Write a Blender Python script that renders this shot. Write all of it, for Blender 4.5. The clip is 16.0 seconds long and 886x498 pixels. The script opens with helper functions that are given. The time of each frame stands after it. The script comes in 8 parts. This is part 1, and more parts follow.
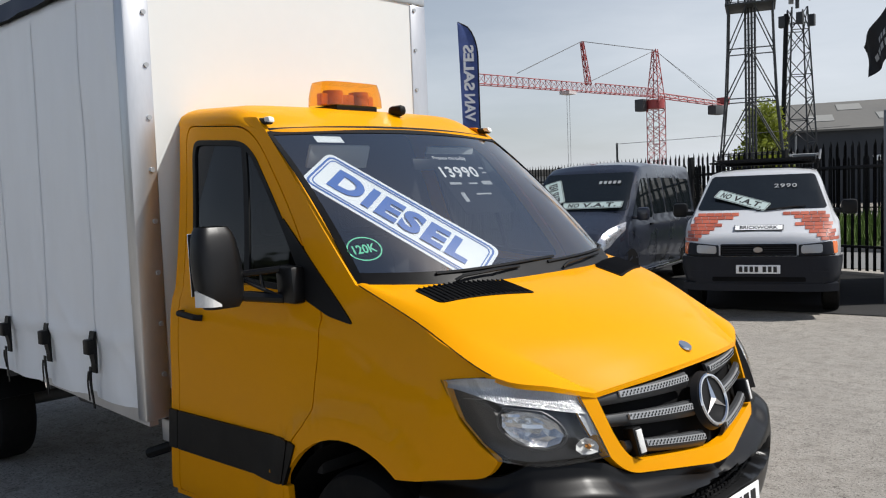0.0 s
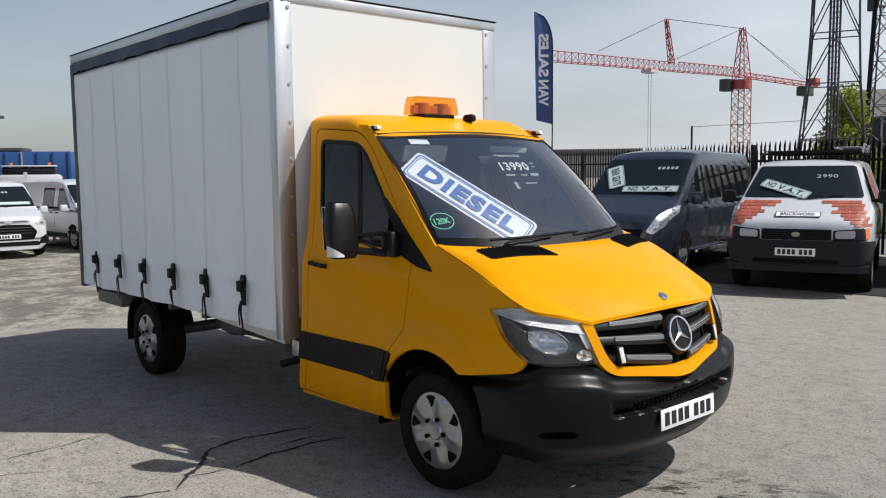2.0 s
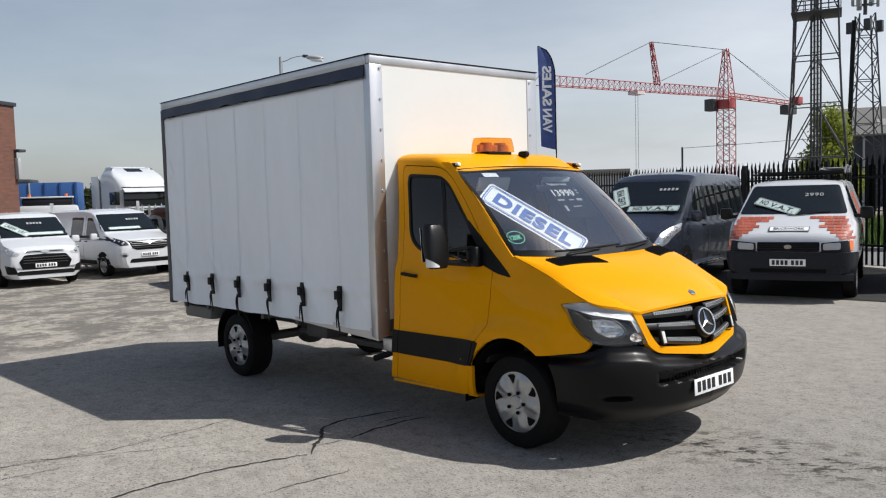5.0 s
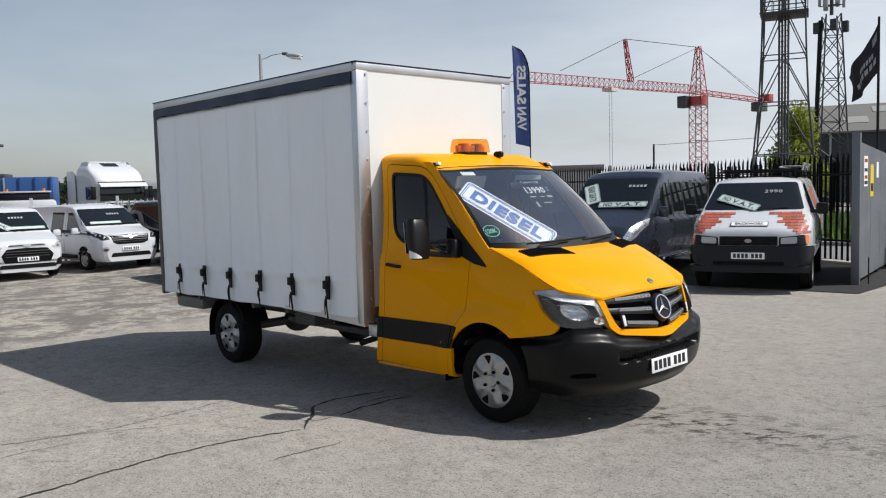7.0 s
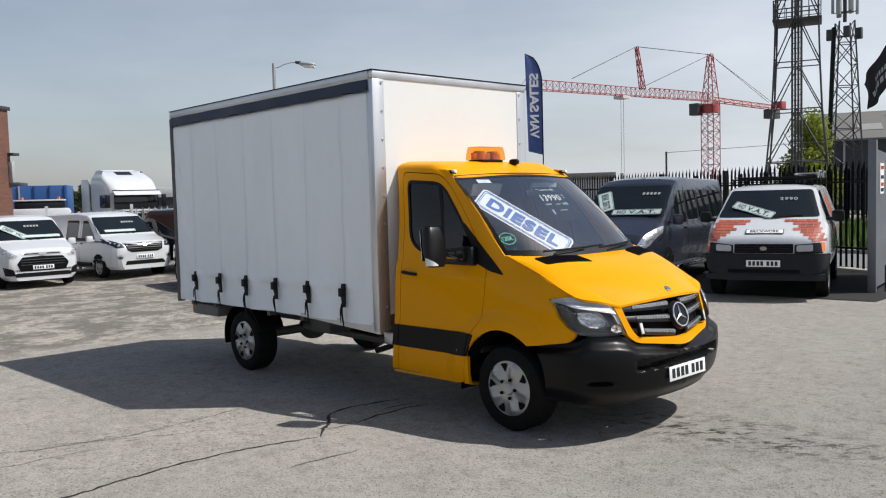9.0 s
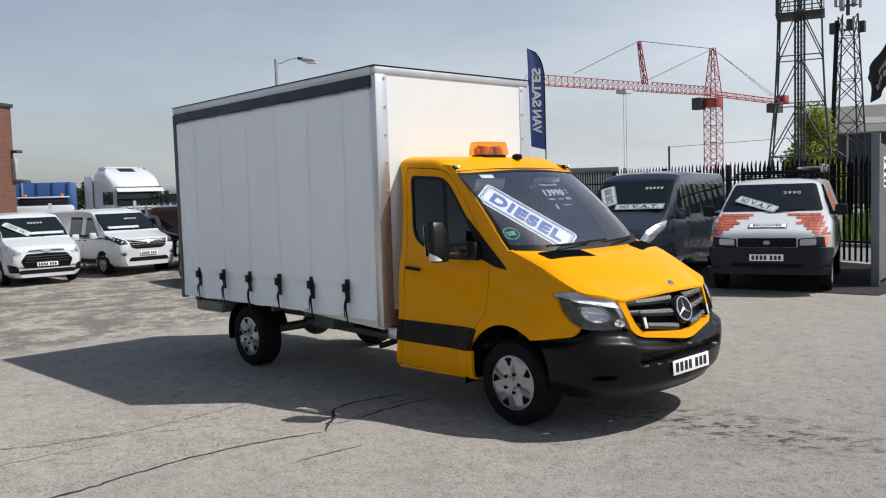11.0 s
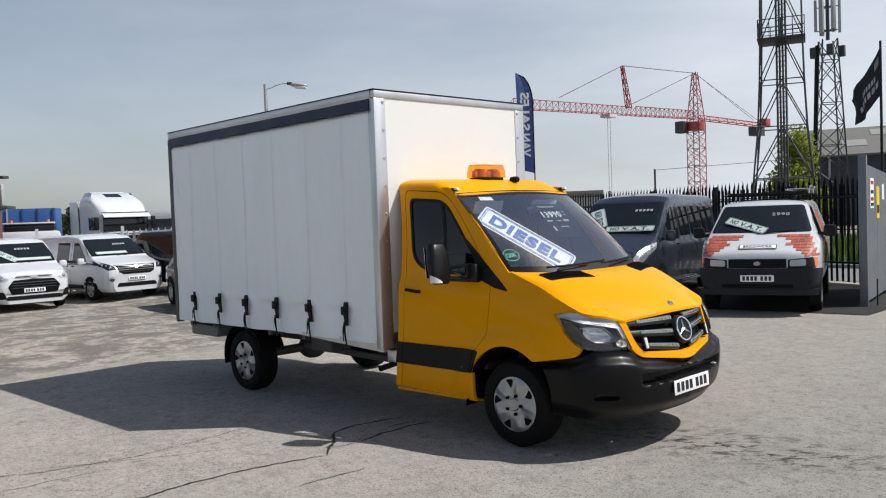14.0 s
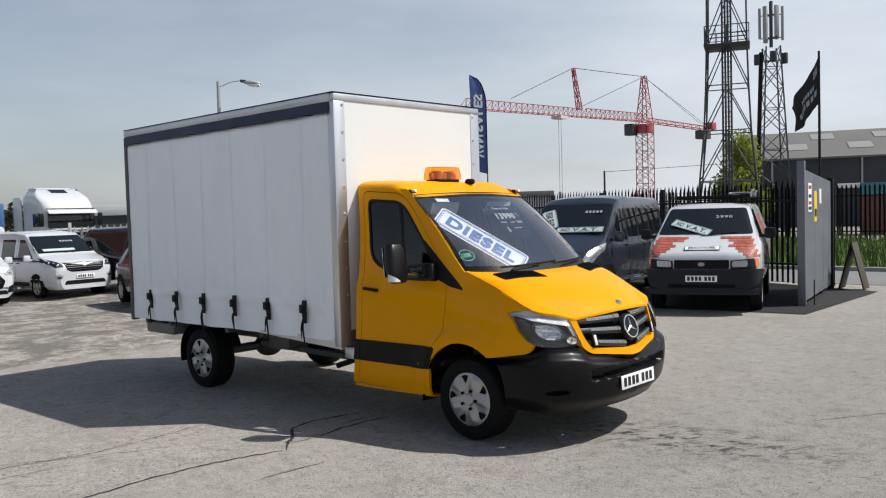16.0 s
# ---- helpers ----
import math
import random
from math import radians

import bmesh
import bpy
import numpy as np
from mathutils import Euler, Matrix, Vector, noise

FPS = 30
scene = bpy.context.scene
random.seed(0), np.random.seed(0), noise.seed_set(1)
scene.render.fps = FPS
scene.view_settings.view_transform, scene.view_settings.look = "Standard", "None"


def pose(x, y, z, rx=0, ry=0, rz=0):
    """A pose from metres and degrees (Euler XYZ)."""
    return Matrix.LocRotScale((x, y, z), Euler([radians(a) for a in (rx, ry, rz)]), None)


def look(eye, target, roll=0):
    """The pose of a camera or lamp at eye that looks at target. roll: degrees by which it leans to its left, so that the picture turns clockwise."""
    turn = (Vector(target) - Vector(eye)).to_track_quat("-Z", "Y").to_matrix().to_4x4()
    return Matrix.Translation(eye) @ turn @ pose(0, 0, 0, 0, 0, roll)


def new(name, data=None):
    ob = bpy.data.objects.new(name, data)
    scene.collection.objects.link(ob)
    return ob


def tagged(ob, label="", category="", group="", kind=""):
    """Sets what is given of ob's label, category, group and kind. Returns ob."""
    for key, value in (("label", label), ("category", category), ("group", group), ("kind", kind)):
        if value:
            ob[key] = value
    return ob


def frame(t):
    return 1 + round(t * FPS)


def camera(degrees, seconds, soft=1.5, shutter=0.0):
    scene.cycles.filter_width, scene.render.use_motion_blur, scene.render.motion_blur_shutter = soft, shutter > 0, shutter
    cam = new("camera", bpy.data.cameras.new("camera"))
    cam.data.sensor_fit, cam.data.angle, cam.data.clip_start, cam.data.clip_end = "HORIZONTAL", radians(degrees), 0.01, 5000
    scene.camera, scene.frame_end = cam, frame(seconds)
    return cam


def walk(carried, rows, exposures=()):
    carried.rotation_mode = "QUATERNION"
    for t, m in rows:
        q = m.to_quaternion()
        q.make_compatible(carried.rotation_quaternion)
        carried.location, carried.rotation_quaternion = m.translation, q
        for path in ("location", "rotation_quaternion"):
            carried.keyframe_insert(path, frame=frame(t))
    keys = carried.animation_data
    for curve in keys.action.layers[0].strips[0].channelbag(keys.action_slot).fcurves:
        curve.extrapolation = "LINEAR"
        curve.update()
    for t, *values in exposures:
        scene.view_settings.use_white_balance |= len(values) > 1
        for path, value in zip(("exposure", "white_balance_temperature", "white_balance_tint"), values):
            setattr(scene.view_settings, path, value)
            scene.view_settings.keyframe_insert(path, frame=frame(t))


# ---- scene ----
cam = camera(55.9, 16.0, soft=1.15)
PATH = [
    (0, (2.429, -3.09, 1.786), (1.07, -1.629, 1.651), -2.1),
    (0.5, (2.743, -3.367, 1.829), (1.327, -1.962, 1.681), -1.1),
    (1, (3.089, -3.552, 1.815), (1.619, -2.204, 1.665), -0.5),
    (1.5, (3.367, -3.809, 1.854), (1.879, -2.48, 1.705), -0.4),
    (2, (3.568, -4.122, 1.874), (2.086, -2.793, 1.684), -0.6),
    (2.5, (3.844, -4.353, 1.87), (2.365, -3.021, 1.672), -0.2),
    (3, (4.007, -4.511, 1.9), (2.496, -3.216, 1.704), -0.7),
    (3.5, (4.027, -4.787, 1.899), (2.508, -3.497, 1.734), -1.0),
    (4, (4.064, -5.06, 1.917), (2.555, -3.756, 1.773), -1.2),
    (6.5, (4.417, -5.9, 1.935), (3.002, -4.495, 1.781), -1.7),
    (7, (4.545, -5.953, 1.946), (3.119, -4.56, 1.797), -1.5),
    (7.5, (4.553, -5.98, 1.943), (3.13, -4.581, 1.806), -1.5),
    (8, (4.52, -5.972, 1.938), (3.081, -4.587, 1.827), -1.5),
    (8.5, (4.514, -5.976, 1.945), (3.069, -4.597, 1.825), -1.5),
    (11, (4.52, -5.997, 1.943), (3.07, -4.627, 1.803), -1.8),
    (11.5, (4.506, -5.973, 1.944), (3.046, -4.611, 1.827), -2.1),
    (12, (4.516, -5.992, 1.94), (3.06, -4.625, 1.829), -2.4),
    (12.5, (4.52, -6.005, 1.941), (3.069, -4.633, 1.83), -2.4),
    (13, (4.53, -6.002, 1.94), (3.075, -4.634, 1.825), -2.5),
    (13.5, (4.518, -5.983, 1.943), (3.058, -4.62, 1.836), -2.3),
    (14, (4.455, -6.108, 1.933), (3.028, -4.71, 1.849), -2.1),
    (14.5, (4.331, -6.249, 1.932), (2.945, -4.809, 1.86), -2.5),
    (15, (4.314, -6.33, 1.933), (2.974, -4.847, 1.86), -2.4),
    (15.5, (4.387, -6.33, 1.933), (3.072, -4.825, 1.853), -2.4),
    (16, (4.571, -6.299, 1.952), (3.227, -4.82, 1.862), -1.6),
]
exposure_rows = [(0.0, -0.06), (2.5, -0.06), (4.5, 0.0), (16.0, 0.0)]
walk(cam, [(t, look(eye, target, roll)) for t, eye, target, roll in PATH], exposure_rows)

# ---- sky and sun ----
TO_SUN = Vector((1.95, 1.75, 3.32)).normalized()
world = bpy.data.worlds.new("sky")
scene.world = world
world.use_nodes = True
wn, wl = world.node_tree.nodes, world.node_tree.links
wn.clear()
w_out = wn.new("ShaderNodeOutputWorld")
w_bg = wn.new("ShaderNodeBackground")
w_sky = wn.new("ShaderNodeTexSky")
w_sky.sky_type, w_sky.sun_disc = "NISHITA", False
w_sky.sun_elevation = math.asin(TO_SUN.z)
w_sky.sun_rotation = math.atan2(TO_SUN.x, TO_SUN.y)
w_sky.air_density, w_sky.dust_density, w_sky.ozone_density = 1.0, 1.6, 1.0
w_co = wn.new("ShaderNodeTexCoord")
w_map = wn.new("ShaderNodeMapping")
w_map.inputs["Scale"].default_value = (1.0, 1.6, 5.5)
w_map.inputs["Rotation"].default_value = (0.0, radians(8), radians(35))
w_noise = wn.new("ShaderNodeTexNoise")
w_noise.inputs["Scale"].default_value, w_noise.inputs["Detail"].default_value = 1.7, 8.0
w_noise.inputs["Roughness"].default_value = 0.55
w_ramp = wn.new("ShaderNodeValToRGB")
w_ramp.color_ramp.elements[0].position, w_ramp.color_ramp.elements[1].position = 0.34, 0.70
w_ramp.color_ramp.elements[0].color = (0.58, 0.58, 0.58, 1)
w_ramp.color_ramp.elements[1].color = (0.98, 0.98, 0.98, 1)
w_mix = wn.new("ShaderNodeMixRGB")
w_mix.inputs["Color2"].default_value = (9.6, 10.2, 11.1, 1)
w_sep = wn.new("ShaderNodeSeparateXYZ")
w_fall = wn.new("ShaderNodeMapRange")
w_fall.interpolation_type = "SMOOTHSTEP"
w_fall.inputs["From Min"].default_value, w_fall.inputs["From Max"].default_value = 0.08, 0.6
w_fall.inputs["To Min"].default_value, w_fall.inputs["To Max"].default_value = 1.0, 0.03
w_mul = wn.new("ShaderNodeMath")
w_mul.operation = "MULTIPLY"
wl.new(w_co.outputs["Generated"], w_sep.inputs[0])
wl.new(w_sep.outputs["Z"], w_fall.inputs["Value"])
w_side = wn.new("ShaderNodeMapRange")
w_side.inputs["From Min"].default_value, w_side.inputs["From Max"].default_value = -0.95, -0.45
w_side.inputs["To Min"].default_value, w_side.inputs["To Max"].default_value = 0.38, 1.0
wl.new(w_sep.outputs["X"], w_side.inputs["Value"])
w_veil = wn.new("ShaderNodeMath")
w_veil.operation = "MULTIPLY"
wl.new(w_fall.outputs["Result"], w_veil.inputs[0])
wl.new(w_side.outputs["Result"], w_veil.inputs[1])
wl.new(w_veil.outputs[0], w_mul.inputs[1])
wl.new(w_co.outputs["Generated"], w_map.inputs["Vector"])
wl.new(w_map.outputs["Vector"], w_noise.inputs["Vector"])
wl.new(w_noise.outputs["Fac"], w_ramp.inputs["Fac"])
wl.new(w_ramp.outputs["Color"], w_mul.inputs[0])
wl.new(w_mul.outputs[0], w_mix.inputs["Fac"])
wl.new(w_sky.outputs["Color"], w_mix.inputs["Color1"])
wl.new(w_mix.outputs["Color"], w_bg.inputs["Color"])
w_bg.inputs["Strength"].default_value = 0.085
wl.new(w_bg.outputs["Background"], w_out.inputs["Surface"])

sun = new("sun", bpy.data.lights.new("sun", "SUN"))
sun.data.energy, sun.data.angle, sun.data.color = 5.1, radians(0.53), (1.0, 0.975, 0.93)
sun.matrix_world = look(TO_SUN * 60, (0, 0, 0))

# ---- materials ----


def mat(name, color, rough=0.6, metal=0.0, vary=0.12, scale=3.0, fine=60.0, bump=0.0, dirt=None, dirt_amount=0.0,
        coat=0.0, spec=0.5, stretch=(1, 1, 1), per_object=0.0, trans=0.0, alpha=1.0, emit=0.0):
    """A painted, plastic, metal or mineral surface with broad and fine variation."""
    m = bpy.data.materials.new(name)
    m.use_nodes = True
    n, l = m.node_tree.nodes, m.node_tree.links
    b = n["Principled BSDF"]
    b.inputs["Metallic"].default_value = metal
    b.inputs["Specular IOR Level"].default_value = spec
    b.inputs["Coat Weight"].default_value = coat
    b.inputs["Coat Roughness"].default_value = 0.06
    b.inputs["Transmission Weight"].default_value = trans
    b.inputs["Alpha"].default_value = alpha
    if emit:
        b.inputs["Emission Color"].default_value = (*color, 1)
        b.inputs["Emission Strength"].default_value = emit
    co = n.new("ShaderNodeTexCoord")
    mp = n.new("ShaderNodeMapping")
    mp.inputs["Scale"].default_value = stretch
    l.new(co.outputs["Object"], mp.inputs["Vector"])
    big, small = n.new("ShaderNodeTexNoise"), n.new("ShaderNodeTexNoise")
    for tex, s in ((big, scale), (small, fine)):
        tex.inputs["Scale"].default_value, tex.inputs["Detail"].default_value = s, 5.0
        l.new(mp.outputs["Vector"], tex.inputs["Vector"])
    both = n.new("ShaderNodeMath")
    both.operation = "MULTIPLY_ADD"
    both.inputs[1].default_value = 0.4
    l.new(small.outputs["Fac"], both.inputs[0])
    l.new(big.outputs["Fac"], both.inputs[2])
    mr = n.new("ShaderNodeMapRange")
    mr.inputs["From Min"].default_value, mr.inputs["From Max"].default_value = 0.35, 1.05
    mr.inputs["To Min"].default_value, mr.inputs["To Max"].default_value = 1 - vary, 1 + vary
    l.new(both.outputs[0], mr.inputs["Value"])
    hsv = n.new("ShaderNodeHueSaturation")
    hsv.inputs["Color"].default_value = (*color, 1)
    value = mr.outputs["Result"]
    if per_object:
        info = n.new("ShaderNodeObjectInfo")
        pr = n.new("ShaderNodeMapRange")
        pr.inputs["To Min"].default_value, pr.inputs["To Max"].default_value = 1 - per_object, 1 + per_object
        l.new(info.outputs["Random"], pr.inputs["Value"])
        mul = n.new("ShaderNodeMath")
        mul.operation = "MULTIPLY"
        l.new(pr.outputs["Result"], mul.inputs[0])
        l.new(value, mul.inputs[1])
        value = mul.outputs[0]
    l.new(value, hsv.inputs["Value"])
    out = hsv.outputs["Color"]
    if dirt:
        dn = n.new("ShaderNodeTexNoise")
        dn.inputs["Scale"].default_value, dn.inputs["Detail"].default_value = scale * 2.3, 9.0
        dn.inputs["Roughness"].default_value = 0.7
        l.new(mp.outputs["Vector"], dn.inputs["Vector"])
        dr = n.new("ShaderNodeMapRange")
        dr.inputs["From Min"].default_value, dr.inputs["From Max"].default_value = 0.5, 0.75
        dr.inputs["To Max"].default_value = dirt_amount
        l.new(dn.outputs["Fac"], dr.inputs["Value"])
        mx = n.new("ShaderNodeMixRGB")
        mx.inputs["Color2"].default_value = (*dirt, 1)
        l.new(dr.outputs["Result"], mx.inputs["Fac"])
        l.new(out, mx.inputs["Color1"])
        out = mx.outputs["Color"]
    l.new(out, b.inputs["Base Color"])
    rr = n.new("ShaderNodeMapRange")
    rr.inputs["From Min"].default_value, rr.inputs["From Max"].default_value = 0.3, 0.7
    rr.inputs["To Min"].default_value, rr.inputs["To Max"].default_value = max(0.0, rough * 0.85), min(1.0, rough * 1.15)
    l.new(big.outputs["Fac"], rr.inputs["Value"])
    l.new(rr.outputs["Result"], b.inputs["Roughness"])
    if bump:
        bp = n.new("ShaderNodeBump")
        bp.inputs["Strength"].default_value, bp.inputs["Distance"].default_value = min(1.0, bump), 0.01
        l.new(both.outputs[0], bp.inputs["Height"])
        l.new(bp.outputs["Normal"], b.inputs["Normal"])
    return m


def glass(name, tint=(0.75, 0.8, 0.8), gloss=0.03, clear=0.8, base=0.07):
    """A thin pane: mostly clear, with a sharp reflection that grows at a slant."""
    m = bpy.data.materials.new(name)
    m.use_nodes = True
    n, l = m.node_tree.nodes, m.node_tree.links
    n.remove(n["Principled BSDF"])
    tr, gl, lw, mx = (n.new("ShaderNodeBsdfTransparent"), n.new("ShaderNodeBsdfGlossy"), n.new("ShaderNodeLayerWeight"),
                      n.new("ShaderNodeMixShader"))
    pw, sc = n.new("ShaderNodeMath"), n.new("ShaderNodeMath")
    pw.operation, sc.operation = "POWER", "MULTIPLY_ADD"
    pw.inputs[1].default_value, sc.inputs[1].default_value, sc.inputs[2].default_value = 4.0, 0.85, base
    tr.inputs["Color"].default_value = (*[c * clear for c in tint], 1)
    gl.inputs["Roughness"].default_value = gloss
    lw.inputs["Blend"].default_value = 0.5
    l.new(lw.outputs["Facing"], pw.inputs[0])
    l.new(pw.outputs[0], sc.inputs[0])
    l.new(sc.outputs[0], mx.inputs[0])
    l.new(tr.outputs[0], mx.inputs[1])
    l.new(gl.outputs[0], mx.inputs[2])
    l.new(mx.outputs[0], n["Material Output"].inputs["Surface"])
    return m


def foliage(name, color):
    """Leaves or thin cloth that let some light through."""
    m = mat(name, color, 0.7, vary=0.35, scale=1.0, fine=8)
    n, l = m.node_tree.nodes, m.node_tree.links
    b = n["Principled BSDF"]
    tl, mx = n.new("ShaderNodeBsdfTranslucent"), n.new("ShaderNodeMixShader")
    mx.inputs[0].default_value = 0.45
    l.new(b.inputs["Base Color"].links[0].from_socket, tl.inputs["Color"])
    l.new(b.outputs[0], mx.inputs[1])
    l.new(tl.outputs[0], mx.inputs[2])
    l.new(mx.outputs[0], n["Material Output"].inputs["Surface"])
    return m


M = dict(
    yellow=mat("yellow_paint", (0.77, 0.322, 0.0002), 0.42, coat=0.17, spec=0.05, vary=0.03, scale=1.2, fine=20),
    curtain_seam=mat("curtain_weld", (0.84, 0.88, 0.925), 0.42, vary=0.06, scale=3, fine=30),
    curtain=mat("curtain_vinyl", (0.89, 0.925, 0.965), 0.40, vary=0.06, scale=1.6, fine=14, bump=0.3, stretch=(1, 1, 0.25)),
    cream=mat("cream_panel", (0.70, 0.725, 0.72), 0.45, vary=0.03, scale=0.8, fine=14),
    alu=mat("aluminium", (0.62, 0.63, 0.65), 0.38, metal=0.85, vary=0.1, scale=4, fine=80, stretch=(1, 1, 0.2)),
    navy=mat("navy_vinyl", (0.012, 0.02, 0.05), 0.5, vary=0.15),
    black=mat("black_plastic", (0.0055, 0.0055, 0.006), 0.48, spec=0.22, vary=0.2, scale=6, fine=300, bump=0.06),
    bumper=mat("bumper_plastic", (0.005, 0.005, 0.0055), 0.33, spec=0.2, vary=0.15, scale=3, fine=250, bump=0.015),
    rubber=mat("tyre_rubber", (0.006, 0.006, 0.006), 0.75, spec=0.15, vary=0.2, scale=8, fine=90, bump=0.15, dirt=(0.03, 0.027, 0.024), dirt_amount=0.2),
    silver=mat("silver_trim", (0.40, 0.41, 0.42), 0.32, metal=0.75, vary=0.08, scale=9, fine=70, dirt=(0.12, 0.1, 0.08), dirt_amount=0.2),
    chrome=mat("chrome", (0.8, 0.81, 0.83), 0.08, metal=1.0, vary=0.03),
    reflector=mat("lamp_reflector", (0.75, 0.755, 0.76), 0.12, metal=0.85, vary=0.05, scale=18, fine=45, bump=0.8),
    lamp_bezel=mat("lamp_bezel", (0.06, 0.06, 0.063), 0.22, metal=0.4, vary=0.12),
    lamp_ribbed=mat("ribbed_reflector", (0.52, 0.53, 0.54), 0.2, metal=0.5, vary=0.12, scale=30, fine=90, bump=0.5, stretch=(6, 6, 0.4)),
    clear_white=mat("clear_lens_white", (0.70, 0.70, 0.68), 0.25, vary=0.12, scale=40, fine=120, bump=0.2),
    mirror_black=mat("mirror_plastic", (0.006, 0.006, 0.0065), 0.36, spec=0.32, vary=0.2, scale=6, fine=300, bump=0.05),
    grille=mat("grille_grey", (0.055, 0.057, 0.060), 0.42, metal=0.3, vary=0.08),
    grille_light=mat("grille_mesh", (0.40, 0.41, 0.42), 0.4, metal=0.4, vary=0.08),
    chassis=mat("chassis_grey", (0.10, 0.10, 0.10), 0.6, metal=0.2, vary=0.25, dirt=(0.1, 0.07, 0.05), dirt_amount=0.5),
    underframe=mat("underframe_grey", (0.17, 0.17, 0.155), 0.6, vary=0.2, scale=5, dirt=(0.09, 0.07, 0.05), dirt_amount=0.4),
    steel=mat("galvanised", (0.42, 0.44, 0.46), 0.5, metal=0.6, vary=0.2, scale=6, fine=40),
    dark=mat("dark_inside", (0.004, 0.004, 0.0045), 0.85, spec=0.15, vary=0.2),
    cloth=mat("seat_cloth", (0.012, 0.013, 0.015), 0.9, vary=0.25, fine=120),
    dash=mat("dashboard", (0.03, 0.031, 0.033), 0.6, vary=0.15, fine=200, bump=0.1),
    glass=glass("windscreen_glass", (0.88, 0.94, 0.95), clear=0.96, base=0.33),
    side_glass=glass("side_glass", (0.30, 0.33, 0.33), clear=0.4, base=0.045),
    lens=glass("clear_lens", (0.95, 0.96, 0.97), clear=0.96),
    van_glass=mat("tinted_glass", (0.008, 0.011, 0.013), 0.03, vary=0.2, spec=0.55),
    amber=glass("amber_plastic", (1.0, 0.64, 0.08), clear=1.0),
    amber_dark=mat("amber_core", (0.50, 0.20, 0.02), 0.3, vary=0.25, scale=15),
    orange=mat("orange_lens", (0.75, 0.16, 0.02), 0.15, vary=0.1, coat=0.4),
    white_board=mat("white_board", (0.85, 0.86, 0.87), 0.4, vary=0.02),
    # white board with the glass's dimming and green tint put into its colour
    glass_dimmed_board=mat("white_board_glass_dimmed", (0.50, 0.60, 0.58), 0.3, vary=0.03),
    blue_ink=mat("blue_ink", (0.02, 0.11, 0.42), 0.45, vary=0.04),
    black_ink=mat("black_ink", (0.012, 0.012, 0.014), 0.5, vary=0.1),
    white_ink=mat("white_ink", (0.8, 0.8, 0.8), 0.5, vary=0.03),
    green_ink=mat("green_ink", (0.02, 0.5, 0.25), 0.5, vary=0.05),
    dark_green=mat("dark_green", (0.005, 0.05, 0.035), 0.4, vary=0.05),
    van_white=mat("white_paint", (0.58, 0.595, 0.62), 0.22, coat=0.5, vary=0.03, scale=1.0, dirt=(0.4, 0.38, 0.34), dirt_amount=0.12),
    van_navy=mat("navy_paint", (0.022, 0.027, 0.042), 0.28, metal=0.25, coat=0.7, spec=0.4, vary=0.12, scale=1.0),
    van_black=mat("black_paint", (0.012, 0.013, 0.015), 0.22, coat=0.6, vary=0.12),
    van_grey=mat("grey_plastic", (0.016, 0.018, 0.024), 0.45, spec=0.16, vary=0.12),
    brick_red=mat("printed_brick", (0.40, 0.092, 0.05), 0.5, vary=0.15, per_object=0.14),
    crane=mat("crane_red", (0.33, 0.055, 0.055), 0.55, vary=0.15),
    crane_white=mat("crane_white", (0.55, 0.5, 0.5), 0.55, vary=0.15),
    mast=mat("mast_steel", (0.06, 0.063, 0.068), 0.6, metal=0.3, vary=0.2),
    mast_light=mat("antenna_grey", (0.35, 0.36, 0.37), 0.5, vary=0.1),
    fence=mat("fence_black", (0.007, 0.0075, 0.009), 0.6, spec=0.25, vary=0.25, dirt=(0.04, 0.03, 0.02), dirt_amount=0.25),
    fence_silver=mat("fence_galvanised", (0.60, 0.61, 0.61), 0.55, metal=0.4, vary=0.2),
    gate=mat("gate_steel", (0.15, 0.165, 0.185), 0.55, metal=0.35, vary=0.18, scale=2.5, fine=30, dirt=(0.2, 0.15, 0.1), dirt_amount=0.3),
    flag_blue=foliage("flag_blue", (0.13, 0.19, 0.45)),
    flag_black=mat("flag_black", (0.014, 0.014, 0.016), 0.8, vary=0.2, scale=4),
    wall_dark=mat("dark_cladding", (0.03, 0.035, 0.045), 0.6, vary=0.12, scale=0.4, fine=4),
    roof_sheet=mat("roof_sheet", (0.13, 0.127, 0.118), 0.8, vary=0.2, scale=0.3, fine=3),
    roof_light=mat("rooflight", (0.25, 0.25, 0.235), 0.6, vary=0.1),
    wall_brick=mat("red_brick", (0.24, 0.085, 0.05), 0.85, vary=0.25, scale=1.5, fine=30, bump=0.3, per_object=0.3),
    mortar=mat("mortar", (0.20, 0.15, 0.12), 0.9, vary=0.15),
    blue_sheet=mat("blue_sheet", (0.022, 0.085, 0.26), 0.5, vary=0.2, scale=0.8),
    teal=mat("teal_board", (0.05, 0.20, 0.24), 0.6, vary=0.1),
    leaf=foliage("leaf", (0.24, 0.28, 0.04)),
    leaf_dark=foliage("leaf_dark", (0.05, 0.07, 0.03)),
    bark=mat("bark", (0.10, 0.075, 0.05), 0.9, vary=0.25, bump=0.4),
    crack=mat("crack_dark", (0.016, 0.015, 0.014), 0.95, vary=0.3),
    # tarmac, coloured near black to deepen the shade of the parked vans
    shaded_tarmac=mat("shaded_tarmac", (0.030, 0.0295, 0.029), 0.9, spec=0.2, vary=0.3, scale=1.2, fine=70, bump=0.4),
    wood=mat("dark_wood", (0.05, 0.04, 0.025), 0.7, vary=0.3, stretch=(1, 1, 0.1)),
)

# ---- building tools ----


def shade(me, angle=35):
    me.shade_smooth()
    me.set_sharp_from_angle(angle=radians(angle))


